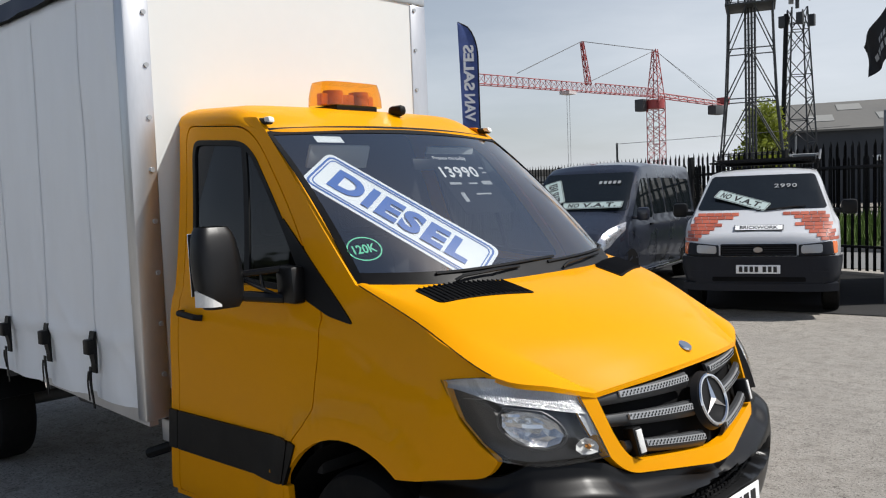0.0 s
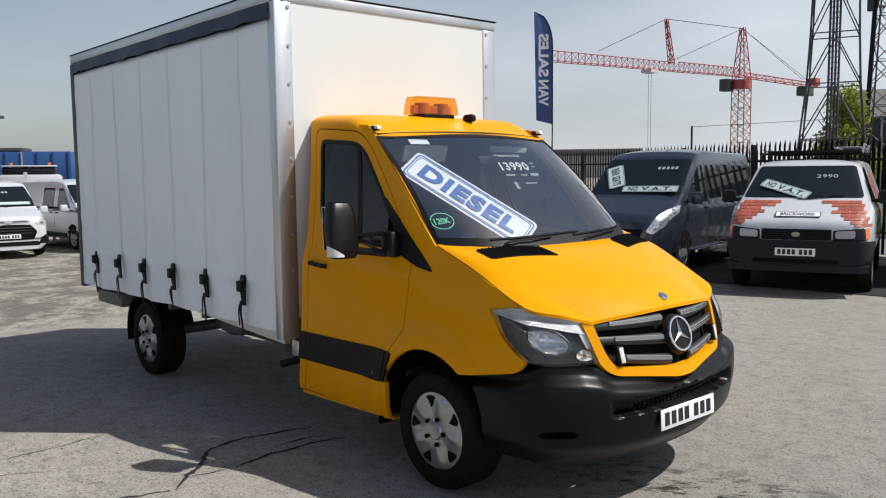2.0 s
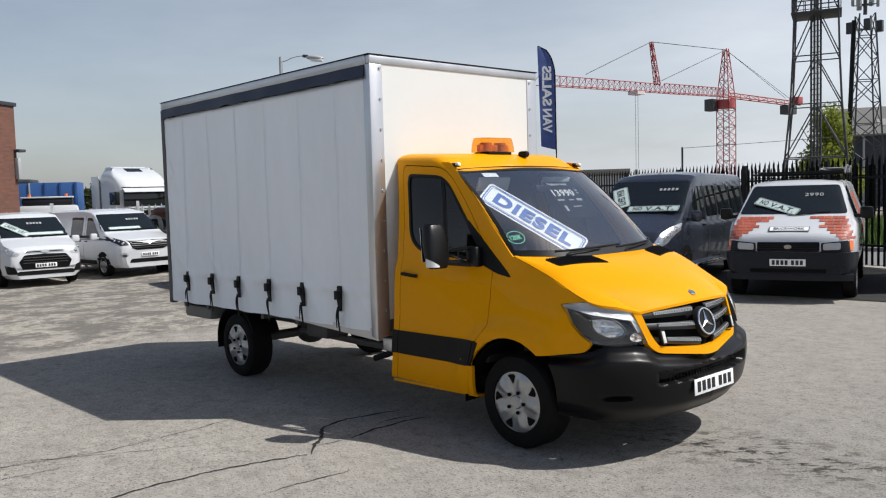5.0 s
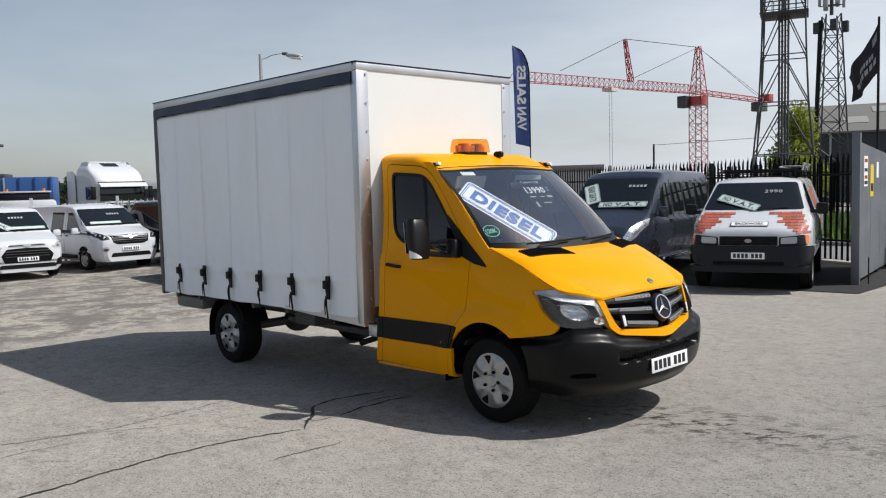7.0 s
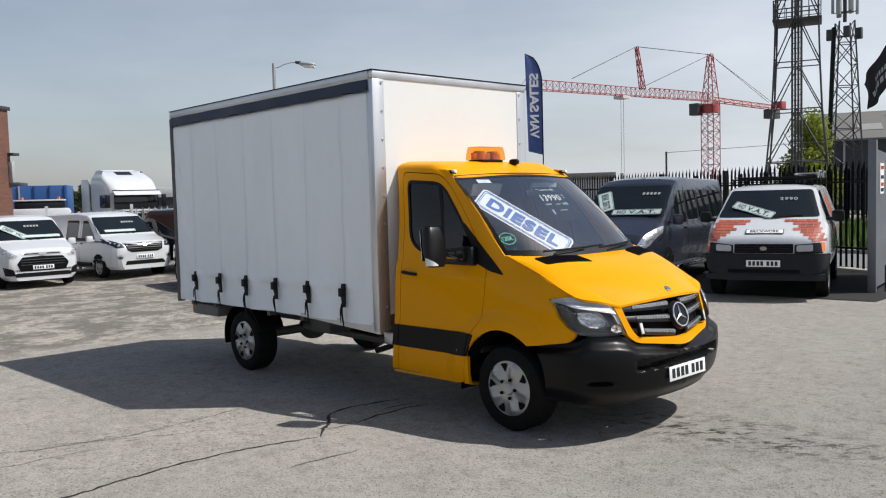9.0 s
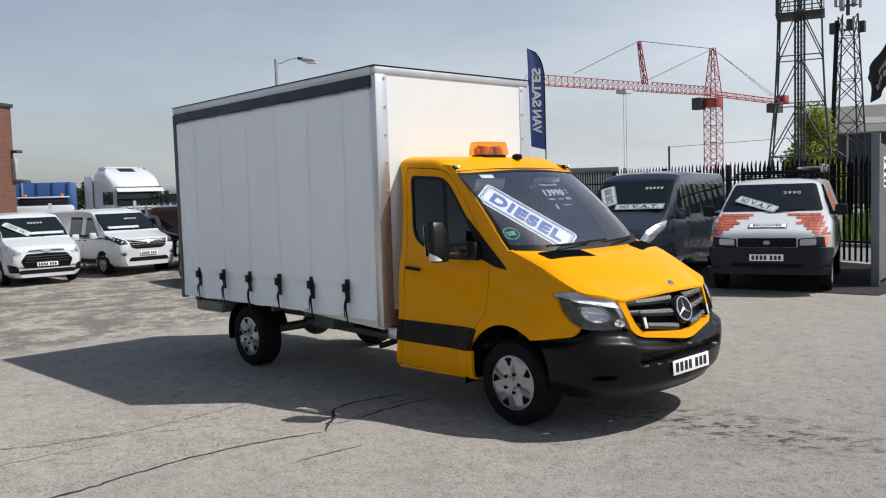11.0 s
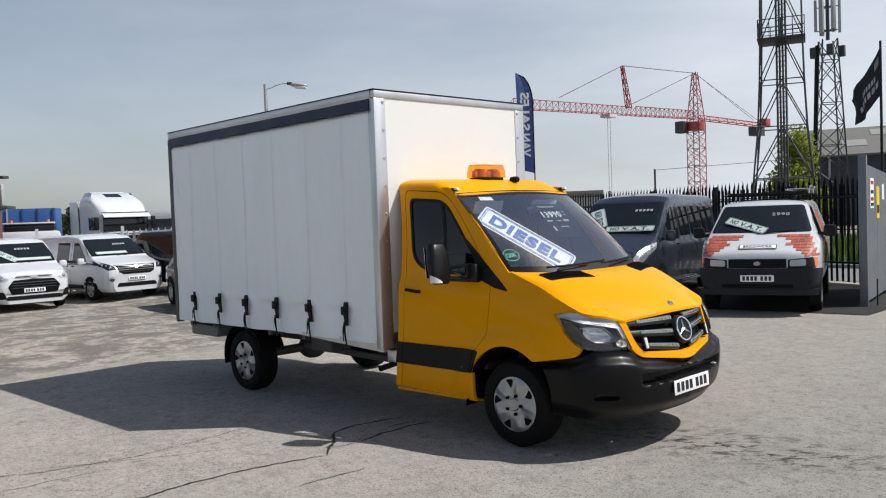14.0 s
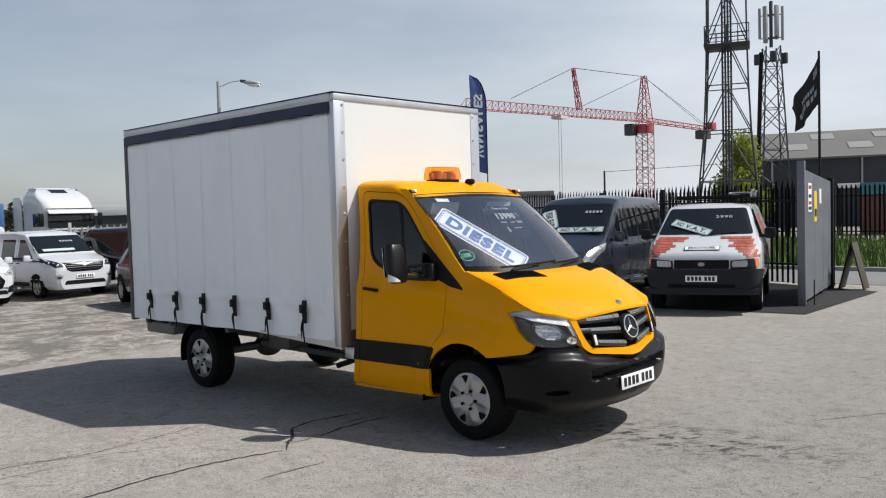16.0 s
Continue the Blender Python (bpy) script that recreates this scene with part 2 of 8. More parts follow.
def link(name, bm, material, parent=None, label="", sharp=35):
    bmesh.ops.recalc_face_normals(bm, faces=bm.faces[:])
    me = bpy.data.meshes.new(name)
    bm.to_mesh(me)
    bm.free()
    for one in (material if isinstance(material, (list, tuple)) else [material]):
        me.materials.append(one)
    shade(me, sharp)
    ob = new(name, me)
    ob.parent = parent
    if label:
        ob["label"] = label
    return ob


def part(name, bm, material, parent, label="", sharp=35):
    return link(name, bm, material, parent, label, sharp)


def thing(name, label, category, group="", kind="", at=(0, 0, 0), turn=0.0):
    e = new(name)
    e.empty_display_size = 0.2
    e.matrix_world = pose(*at, 0, 0, turn)
    return tagged(e, label, category, group, kind)


def solid(name, bm, material, label, category, group="", kind="", at=None, sharp=35):
    ob = link(name, bm, material, None, "", sharp)
    if at is not None:
        ob.matrix_world = at
    return tagged(ob, label, category, group, kind)


def add_box(bm, x0, x1, y0, y1, z0, z1, bevel=0.0, m=None):
    r = bmesh.ops.create_cube(bm, size=1.0)
    vs = r["verts"]
    for v in vs:
        v.co = Vector(((x0 + x1) / 2 + v.co.x * (x1 - x0), (y0 + y1) / 2 + v.co.y * (y1 - y0), (z0 + z1) / 2 + v.co.z * (z1 - z0)))
    if bevel:
        es = list({e for v in vs for e in v.link_edges})
        out = bmesh.ops.bevel(bm, geom=es, offset=bevel, segments=2, affect="EDGES", profile=0.5)
        vs = list({v for f in out["faces"] for v in f.verts} | {v for v in vs if v.is_valid})
    if m is not None:
        bmesh.ops.transform(bm, matrix=m, verts=vs)
    return bm


def box(x0, x1, y0, y1, z0, z1, bevel=0.0, m=None):
    return add_box(bmesh.new(), x0, x1, y0, y1, z0, z1, bevel, m)


def add_tube(bm, p, q, r, n=8, r2=None):
    p, q = Vector(p), Vector(q)
    d = q - p
    rot = d.to_track_quat("Z", "Y").to_matrix().to_4x4()
    bmesh.ops.create_cone(bm, cap_ends=True, cap_tris=False, segments=n, radius1=r, radius2=r if r2 is None else r2, depth=d.length,
                          matrix=Matrix.Translation((p + q) / 2) @ rot)
    return bm


def tube(p, q, r, n=8, r2=None):
    return add_tube(bmesh.new(), p, q, r, n, r2)


def add_path(bm, pts, r, n=8):
    """A bent rod through points."""
    pts = [Vector(p) for p in pts]
    rings = []
    for i, p in enumerate(pts):
        d = (pts[min(i + 1, len(pts) - 1)] - pts[max(i - 1, 0)]).normalized()
        a = d.orthogonal().normalized() if i == 0 else (a - d * a.dot(d)).normalized()
        b = d.cross(a)
        rings.append([bm.verts.new(p + (a * math.cos(k * 2 * math.pi / n) + b * math.sin(k * 2 * math.pi / n)) * r) for k in range(n)])
    for s, e in zip(rings, rings[1:]):
        for k in range(n):
            bm.faces.new((s[k], s[(k + 1) % n], e[(k + 1) % n], e[k]))
    bm.faces.new(rings[0][::-1])
    bm.faces.new(rings[-1])
    return bm


def rounded(poly, r=0.03, steps=4):
    """The polygon with its corners rounded."""
    out, k = [], len(poly)
    for i in range(k):
        p, a, b = Vector(poly[i][:2]), Vector(poly[i - 1][:2]), Vector(poly[(i + 1) % k][:2])
        rr = poly[i][2] if len(poly[i]) > 2 else r
        da, db = a - p, b - p
        ra, rb = min(rr, da.length * 0.45), min(rr, db.length * 0.45)
        s, e = p + da.normalized() * ra, p + db.normalized() * rb
        if rr <= 0:
            out.append((p.x, p.y))
            continue
        for j in range(steps + 1):
            t = j / steps
            q = s * (1 - t) ** 2 + p * 2 * t * (1 - t) + e * t * t
            out.append((q.x, q.y))
    return out


def panel(poly, fn, step=0.08, thick=0.01, hole=None):
    """A sheet cut to a plane outline, laid on the surface fn(u, v, depth) and given thickness."""
    bm = bmesh.new()
    if hole:
        i0, j0 = min(((i, j) for i in range(len(poly)) for j in range(len(hole))),
                     key=lambda ij: (poly[ij[0]][0] - hole[ij[1]][0]) ** 2 + (poly[ij[0]][1] - hole[ij[1]][1]) ** 2)
        area = lambda p: sum(p[i - 1][0] * p[i][1] - p[i][0] * p[i - 1][1] for i in range(len(p)))
        hh = hole[j0:] + hole[:j0 + 1]
        if area(poly) * area(hole) > 0:
            hh = hh[::-1]
        poly = poly[:i0 + 1] + hh + poly[i0:]
    vs = [bm.verts.new((u, v, 0)) for u, v in poly]
    bm.faces.new(vs)
    bmesh.ops.triangulate(bm, faces=bm.faces[:])
    if hole:
        bmesh.ops.remove_doubles(bm, verts=bm.verts[:], dist=1e-5)
    us, ws = [p[0] for p in poly], [p[1] for p in poly]
    for axis, lo, hi in ((0, min(us), max(us)), (1, min(ws), max(ws))):
        k = int((hi - lo) / step)
        for i in range(1, k + 1):
            c = lo + (hi - lo) * i / (k + 1)
            co, no = [0, 0, 0], [0, 0, 0]
            co[axis], no[axis] = c, 1
            bmesh.ops.bisect_plane(bm, geom=bm.verts[:] + bm.edges[:] + bm.faces[:], plane_co=co, plane_no=no)
    front = {v: (v.co.x, v.co.y) for v in bm.verts}
    faces = bm.faces[:]
    edges = [e for e in bm.edges if len(e.link_faces) == 1]
    back = {}
    if thick:
        for v in list(front):
            back[v] = bm.verts.new(fn(*front[v], thick))
        for f in faces:
            bm.faces.new([back[v] for v in reversed(f.verts)])
        for e in edges:
            a, b = e.verts
            bm.faces.new((a, b, back[b], back[a]))
    for v, (u, w) in front.items():
        v.co = fn(u, w, 0.0)
    return bm


def ring_panel(outer, inner, fn, thick):
    """A closed band between two outlines of as many points."""
    bm = bmesh.new()
    n = len(outer)
    a, b = [bm.verts.new(fn(*p, 0)) for p in outer], [bm.verts.new(fn(*p, 0)) for p in inner]
    c, d = [bm.verts.new(fn(*p, thick)) for p in outer], [bm.verts.new(fn(*p, thick)) for p in inner]
    for i in range(n):
        j = (i + 1) % n
        bm.faces.new((a[i], a[j], b[j], b[i]))
        bm.faces.new((c[j], c[i], d[i], d[j]))
        bm.faces.new((a[j], a[i], c[i], c[j]))
        bm.faces.new((b[i], b[j], d[j], d[i]))
    return bm


def sheet(fn, nu, nv, thick=None):
    """A grid over fn(u, v), u and v from 0 to 1; thick(u, v) gives the back."""
    bm = bmesh.new()
    g = [[bm.verts.new(fn(i / nu, j / nv)) for j in range(nv + 1)] for i in range(nu + 1)]
    for i in range(nu):
        for j in range(nv):
            bm.faces.new((g[i][j], g[i + 1][j], g[i + 1][j + 1], g[i][j + 1]))
    if thick:
        rim = [e for e in bm.edges if len(e.link_faces) == 1]
        h = {g[i][j]: bm.verts.new(thick(i / nu, j / nv)) for i in range(nu + 1) for j in range(nv + 1)}
        for i in range(nu):
            for j in range(nv):
                bm.faces.new([h[v] for v in (g[i][j], g[i][j + 1], g[i + 1][j + 1], g[i + 1][j])])
        for e in rim:
            a, b = e.verts
            bm.faces.new((a, b, h[b], h[a]))
    return bm


def smooth(a, b, x):
    t = min(1.0, max(0.0, (x - a) / (b - a)))
    return t * t * (3 - 2 * t)


def table(rows, x):
    """Linear reading of (x, value) rows."""
    if x <= rows[0][0]:
        return rows[0][1]
    for (a, va), (b, vb) in zip(rows, rows[1:]):
        if x <= b:
            return va + (vb - va) * (x - a) / (b - a)
    return rows[-1][1]


def curve_at(pts, t):
    """Catmull-Rom through points, t from 0 to 1."""
    pts = [Vector(p) for p in pts]
    k = len(pts) - 1
    i = min(int(t * k), k - 1)
    f = t * k - i
    p0, p1, p2, p3 = pts[max(i - 1, 0)], pts[i], pts[i + 1], pts[min(i + 2, k)]
    return 0.5 * (2 * p1 + (p2 - p0) * f + (2 * p0 - 5 * p1 + 4 * p2 - p3) * f * f + (3 * p1 - p0 - 3 * p2 + p3) * f ** 3)


def letters(text, height, bold=0.0, depth=0.002, wide=1.0, mirror=False, gap=1.0):
    """Words as a mesh in the x-y plane, centred, capital height as given."""
    cu = bpy.data.curves.new("letters", "FONT")
    cu.body, cu.size, cu.extrude, cu.offset = text, 1.0, 0.0, bold
    cu.space_character = gap
    cu.resolution_u = 4
    tmp = new("letters", cu)
    me = bpy.data.meshes.new_from_object(tmp.evaluated_get(bpy.context.evaluated_depsgraph_get()))
    bpy.data.objects.remove(tmp)
    bm = bmesh.new()
    bm.from_mesh(me)
    bpy.data.meshes.remove(me)
    bpy.data.curves.remove(cu)
    xs, ys = [v.co.x for v in bm.verts], [v.co.y for v in bm.verts]
    cx, cy, k = (min(xs) + max(xs)) / 2, (min(ys) + max(ys)) / 2, height / (max(ys) - min(ys))
    for v in bm.verts:
        v.co = Vector(((v.co.x - cx) * k * wide * (-1 if mirror else 1), (v.co.y - cy) * k, 0))
    if depth:
        ext = bmesh.ops.extrude_face_region(bm, geom=bm.faces[:])
        bmesh.ops.translate(bm, verts=[g for g in ext["geom"] if isinstance(g, bmesh.types.BMVert)], vec=(0, 0, depth))
    return bm


def moved(bm, m):
    bmesh.ops.transform(bm, matrix=m, verts=bm.verts[:])
    return bm


def frame_of(origin, right, up):
    """The matrix of a flat board: x along right, y along up, z towards its face."""
    r = Vector(right).normalized()
    u = (Vector(up) - r * Vector(up).dot(r)).normalized()
    f = r.cross(u)
    return Matrix(((r.x, u.x, f.x, origin[0]), (r.y, u.y, f.y, origin[1]), (r.z, u.z, f.z, origin[2]), (0, 0, 0, 1)))


def plate_bars(parent, m, w=0.52, h=0.111, yellow=False):
    """A number plate with its characters as plain bars."""
    p = part("number_plate", moved(box(-w / 2, w / 2, -h / 2, h / 2, 0, 0.006, 0.002), m), M["white_board"], parent, "white number plate with dark characters")
    k = w / 0.52
    for i, x in enumerate((-0.205, -0.142, -0.078, -0.018, 0.075, 0.138, 0.2)):
        part("character_bar", moved(box((x - 0.021) * k, (x + 0.021) * k, -0.037 * k, 0.037 * k, 0.0055, 0.008), m), M["black_ink"], p)
    return p

# ---- ground ----


def concrete():
    m = bpy.data.materials.new("yard_concrete")
    m.use_nodes = True
    n, l = m.node_tree.nodes, m.node_tree.links
    b = n["Principled BSDF"]
    b.inputs["Specular IOR Level"].default_value = 0.1
    co = n.new("ShaderNodeTexCoord")

    def noise_at(scale, detail=6.0, rough=0.6):
        t = n.new("ShaderNodeTexNoise")
        t.inputs["Scale"].default_value, t.inputs["Detail"].default_value, t.inputs["Roughness"].default_value = scale, detail, rough
        l.new(co.outputs["Object"], t.inputs["Vector"])
        return t

    def span(src, a, b_, lo, hi):
        r = n.new("ShaderNodeMapRange")
        r.inputs["From Min"].default_value, r.inputs["From Max"].default_value = a, b_
        r.inputs["To Min"].default_value, r.inputs["To Max"].default_value = lo, hi
        l.new(src, r.inputs["Value"])
        return r.outputs["Result"]

    def blend(fac, c1, c2, mode="MIX"):
        x = n.new("ShaderNodeMixRGB")
        x.blend_type = mode
        if isinstance(fac, float):
            x.inputs["Fac"].default_value = fac
        else:
            l.new(fac, x.inputs["Fac"])
        for s, c in (("Color1", c1), ("Color2", c2)):
            if isinstance(c, tuple):
                x.inputs[s].default_value = (*c, 1)
            else:
                l.new(c, x.inputs[s])
        return x.outputs["Color"]

    broad, mid, fine, grit = noise_at(0.18, 4), noise_at(0.9, 10, 0.72), noise_at(14, 8, 0.7), noise_at(110, 3)
    col = blend(span(broad.outputs["Fac"], 0.35, 0.65, 0, 1), (0.266, 0.250, 0.226), (0.306, 0.289, 0.262))
    col = blend(span(mid.outputs["Fac"], 0.47, 0.60, 0, 0.6), col, (0.222, 0.207, 0.188))
    col = blend(span(fine.outputs["Fac"], 0.50, 0.62, 0, 0.6), col, (0.172, 0.160, 0.145))
    col = blend(span(grit.outputs["Fac"], 0.40, 0.62, 0, 0.6), col, (0.400, 0.380, 0.350))
    mott, specks, pits = noise_at(5.5, 15, 0.86), noise_at(38, 6, 0.8), noise_at(62, 2, 0.5)
    col = blend(span(mott.outputs["Fac"], 0.50, 0.58, 0, 0.55), col, (0.178, 0.166, 0.150))
    col = blend(span(mott.outputs["Fac"], 0.45, 0.36, 0, 0.6), col, (0.420, 0.397, 0.362))
    col = blend(span(specks.outputs["Fac"], 0.565, 0.63, 0, 0.85), col, (0.105, 0.098, 0.090))
    col = blend(span(pits.outputs["Fac"], 0.61, 0.66, 0, 0.9), col, (0.075, 0.070, 0.064))
    col = blend(span(pits.outputs["Fac"], 0.36, 0.30, 0, 0.7), col, (0.480, 0.455, 0.420))
    # broken flecks where the surface has spalled
    fleck = noise_at(11, 12, 0.8)
    where = noise_at(0.55, 6, 0.6)
    hit = n.new("ShaderNodeMath")
    hit.operation = "MULTIPLY"
    l.new(span(fleck.outputs["Fac"], 0.575, 0.605, 0, 0.85), hit.inputs[0])
    l.new(span(where.outputs["Fac"], 0.45, 0.62, 0, 1), hit.inputs[1])
    col = blend(hit.outputs[0], col, (0.095, 0.088, 0.079))
    # long scuffs that run with the traffic
    lay = n.new("ShaderNodeMapping")
    lay.inputs["Rotation"].default_value = (0, 0, radians(-42))
    lay.inputs["Scale"].default_value = (0.3, 1.0, 1.0)
    l.new(co.outputs["Object"], lay.inputs["Vector"])
    scuff = noise_at(7.0, 14, 0.85)
    l.new(lay.outputs["Vector"], scuff.inputs["Vector"])
    col = blend(span(scuff.outputs["Fac"], 0.55, 0.62, 0, 0.5), col, (0.160, 0.149, 0.136))
    col = blend(span(scuff.outputs["Fac"], 0.42, 0.34, 0, 0.45), col, (0.400, 0.378, 0.345))
    # the worn, sandy part of the yard behind the truck
    sep = n.new("ShaderNodeSeparateXYZ")
    l.new(co.outputs["Object"], sep.inputs[0])
    warp = n.new("ShaderNodeMath")
    warp.operation = "MULTIPLY_ADD"
    warp.inputs[1].default_value = 2.5
    l.new(mid.outputs["Fac"], warp.inputs[0])
    l.new(sep.outputs["X"], warp.inputs[2])
    worn = span(warp.outputs[0], -6.3, -7.1, 0, 1)
    # brighter, warmer concrete behind, darker and greyer in front of the truck
    tone = span(warp.outputs[0], -1.5, 3.5, 0, 1)
    col = blend(tone, blend(1.0, col, (1.13, 1.115, 1.09), "MULTIPLY"), blend(1.0, col, (0.91, 0.91, 0.915), "MULTIPLY"))
    patch = noise_at(1.15, 15, 0.82)
    sand = blend(span(patch.outputs["Fac"], 0.46, 0.53, 0, 1), (0.420, 0.388, 0.335), (0.150, 0.140, 0.126))
    sand = blend(span(mott.outputs["Fac"], 0.49, 0.56, 0, 0.8), sand, (0.140, 0.128, 0.114))
    sand = blend(span(specks.outputs["Fac"], 0.52, 0.60, 0, 0.85), sand, (0.085, 0.078, 0.070))
    keep = n.new("ShaderNodeMath")
    keep.operation = "MULTIPLY"
    keep.inputs[1].default_value = 0.9
    l.new(worn, keep.inputs[0])
    col = blend(keep.outputs[0], col, sand)
    # oil marks in a strip across the front
    strip_map = n.new("ShaderNodeMapping")
    strip_map.vector_type = "TEXTURE"
    strip_map.inputs["Location"].default_value = (1.40, 0.12, 0)
    strip_map.inputs["Rotation"].default_value = (0, 0, radians(9))
    strip_map.inputs["Scale"].default_value = (1.45, 0.50, 1.0)
    l.new(co.outputs["Object"], strip_map.inputs["Vector"])
    zone = n.new("ShaderNodeVectorMath")
    zone.operation = "LENGTH"
    l.new(strip_map.outputs["Vector"], zone.inputs[0])
    oil_map = n.new("ShaderNodeMapping")
    oil_map.vector_type = "TEXTURE"
    oil_map.inputs["Rotation"].default_value = (0, 0, radians(45))
    oil_map.inputs["Scale"].default_value = (1.7, 0.85, 1.0)
    l.new(co.outputs["Object"], oil_map.inputs["Vector"])
    spot = noise_at(8.5, 15, 0.82)
    l.new(oil_map.outputs["Vector"], spot.inputs["Vector"])
    spots = span(spot.outputs["Fac"], 0.52, 0.545, 0, 1.0)
    near = span(zone.outputs["Value"], 1.2, 0.35, 0, 1)
    mm = n.new("ShaderNodeMath")
    mm.operation = "MULTIPLY"
    l.new(spots, mm.inputs[0])
    l.new(near, mm.inputs[1])
    col = blend(mm.outputs[0], col, (0.035, 0.032, 0.029))
    l.new(col, b.inputs["Base Color"])
    l.new(span(mid.outputs["Fac"], 0.3, 0.7, 0.95, 0.7), b.inputs["Roughness"])
    bp = n.new("ShaderNodeBump")
    bp.inputs["Strength"].default_value, bp.inputs["Distance"].default_value = 0.7, 0.02
    h = n.new("ShaderNodeMath")
    h.operation = "MULTIPLY_ADD"
    h.inputs[1].default_value = 0.35
    l.new(grit.outputs["Fac"], h.inputs[0])
    l.new(fine.outputs["Fac"], h.inputs[2])
    l.new(h.outputs[0], bp.inputs["Height"])
    l.new(bp.outputs["Normal"], b.inputs["Normal"])
    return m


M["concrete"] = concrete()


def lie(x, y):
    """Height of the yard: it falls gently towards the white vans."""
    return 0.0165 * max(-21.0, min(0.0, x + 1.08)) * min(1.0, max(0.0, (11.0 - y) / 7.0))


GX = [-700, -60, -40, -30, -22.08, -18, -14, -11, -8, -5, -3, -1.08, 2, 10, 700]
GY = [-700, -40, -20, -10, -4, 0, 2, 4, 5.75, 7.5, 9.25, 11, 30, 700]
gbm = bmesh.new()
gg = [[gbm.verts.new((x, y, lie(x, y))) for y in GY] for x in GX]
for i in range(len(GX) - 1):
    for j in range(len(GY) - 1):
        gbm.faces.new((gg[i][j], gg[i + 1][j], gg[i + 1][j + 1], gg[i][j + 1]))
ground = solid("ground", gbm, M["concrete"],
               "worn pale grey concrete yard with cracks and stains", "ground", kind="structure")

# tarmac strip whose dark colour also carries the shade under and before the vans
shaded_tarmac = bmesh.new()
TX, TY = [-10.5, -8, -5, -3, -1.08, -0.45], [0, 0.15, 0.35, 0.6, 1]
tg = [[None] * len(TY) for _ in TX]
for i, x in enumerate(TX):
    y0, y1 = 7.35 + 0.11 * (x + 10.5), 13.0 - 0.39 * (x + 0.9)
    for j, f in enumerate(TY):
        tg[i][j] = shaded_tarmac.verts.new((x, y0 + (y1 - y0) * f, lie(x, y0 + (y1 - y0) * f) + 0.012))
for i in range(len(TX) - 1):
    for j in range(len(TY) - 1):
        shaded_tarmac.faces.new((tg[i][j], tg[i + 1][j], tg[i + 1][j + 1], tg[i][j + 1]))
solid("pavement", shaded_tarmac, M["shaded_tarmac"], "worn tarmac strip with the parked vans' shade painted in", "pavement", kind="structure")

# ---- the truck ----
truck = thing("curtain_side_truck", "yellow cab truck with white curtain-side cargo body parked on concrete", "truck")


def cab_form(p):
    """The cab's drawing brought to its true lengths, widths and rake."""
    x, y, h = p.x, p.y, p.z - 1.2
    return Vector((-0.0681 + 0.866 * x - 0.0633 * h - 0.0497 * x * h - 0.0167 * x * x - 0.1397 * h * h + 0.0053 * x * h * h,
                   y * (0.9968 - 0.0165 * x - 0.015 * h + 0.0246 * x * h - 0.0237 * h * h - 0.0066 * x * x),
                   1.1387 - 0.0107 * x + 0.9281 * h - 0.0253 * x * h + 0.0012 * x * x - 0.0178 * h * h))


def body_form(p):
    """The same for the cargo body and the frame below it."""
    return Vector((-0.0853 + 0.9409 * p.x, -0.0187 + 0.9449 * p.y, 0.0496 + 0.9153 * p.z + 0.0055 * p.x))


def settle(obs, form):
    for ob in obs:
        for v in ob.data.vertices:
            v.co = form(v.co)
        ob.data.update()


def half(x, z):
    """Half width of the cab at a length x and height z."""
    s = table([(0.3, 0.958), (0.42, 0.985), (0.6, 1.0), (0.85, 1.012), (1.1, 1.015), (1.3, 1.008), (1.42, 0.99), (1.8, 0.948), (2.2, 0.903),
               (2.28, 0.89), (2.34, 0.865)], z)
    s -= 0.055 * smooth(-1.3, -0.2, x) * smooth(0.85, 1.3, z)
    s -= 0.045 * smooth(-0.3, 0.3, x) * smooth(1.1, 1.5, z)
    s -= 0.075 * smooth(0.45, 0.85, x)
    # flare round the wheel
    d = math.hypot(x - 0.02, (z - 0.36))
    s += 0.026 * smooth(0.665, 0.615, d) * smooth(0.2, 0.45, z)
    # waist crease
    s += 0.011 * smooth(1.345, 1.30, z + 0.05 * x) * smooth(0.9, 1.25, z) * smooth(0.5, 0.1, x)
    return s


def side_fn(side, out=0.0):
    return lambda u, v, depth: Vector((u, side * (half(u, v) + out - depth), v))


ARCH = [(0.02 + 0.50 * math.cos(a), 0.375 + 0.50 * math.sin(a)) for a in [radians(d) for d in range(52, 151, 7)]]
SHELL = (rounded([(0.0, 1.515, 0), (0.2, 1.452, 0), (0.4, 1.375, 0), (0.6, 1.285, 0), (0.755, 1.205, 0), (0.553, 1.184, 0.015), (0.632, 1.03, 0), (0.715, 0.948, 0),
                  (0.80, 0.896, 0.02), (0.745, 0.825, 0.05), (0.38, 0.775, 0)], 0.03)
         + ARCH + rounded([(-0.418, 0.62, 0), (-0.36, 0.80, 0.04), (-0.232, 0.93, 0.05), (-0.212, 1.36, 0), (-0.262, 1.52, 0.05), (-0.45, 1.87, 0.1), (-0.655, 2.19, 0.1),
                           (-0.78, 2.262, 0.08), (-1.31, 2.277, 0.05), (-1.347, 2.2, 0.05), (-1.352, 1.3, 0), (-1.352, 0.37, 0), (-1.425, 0.37, 0),
                           (-1.43, 1.3, 0), (-1.42, 2.31, 0), (-0.66, 2.305, 0.02), (-0.585, 2.232, 0.03), (-0.3, 1.885, 0)], 0.03))
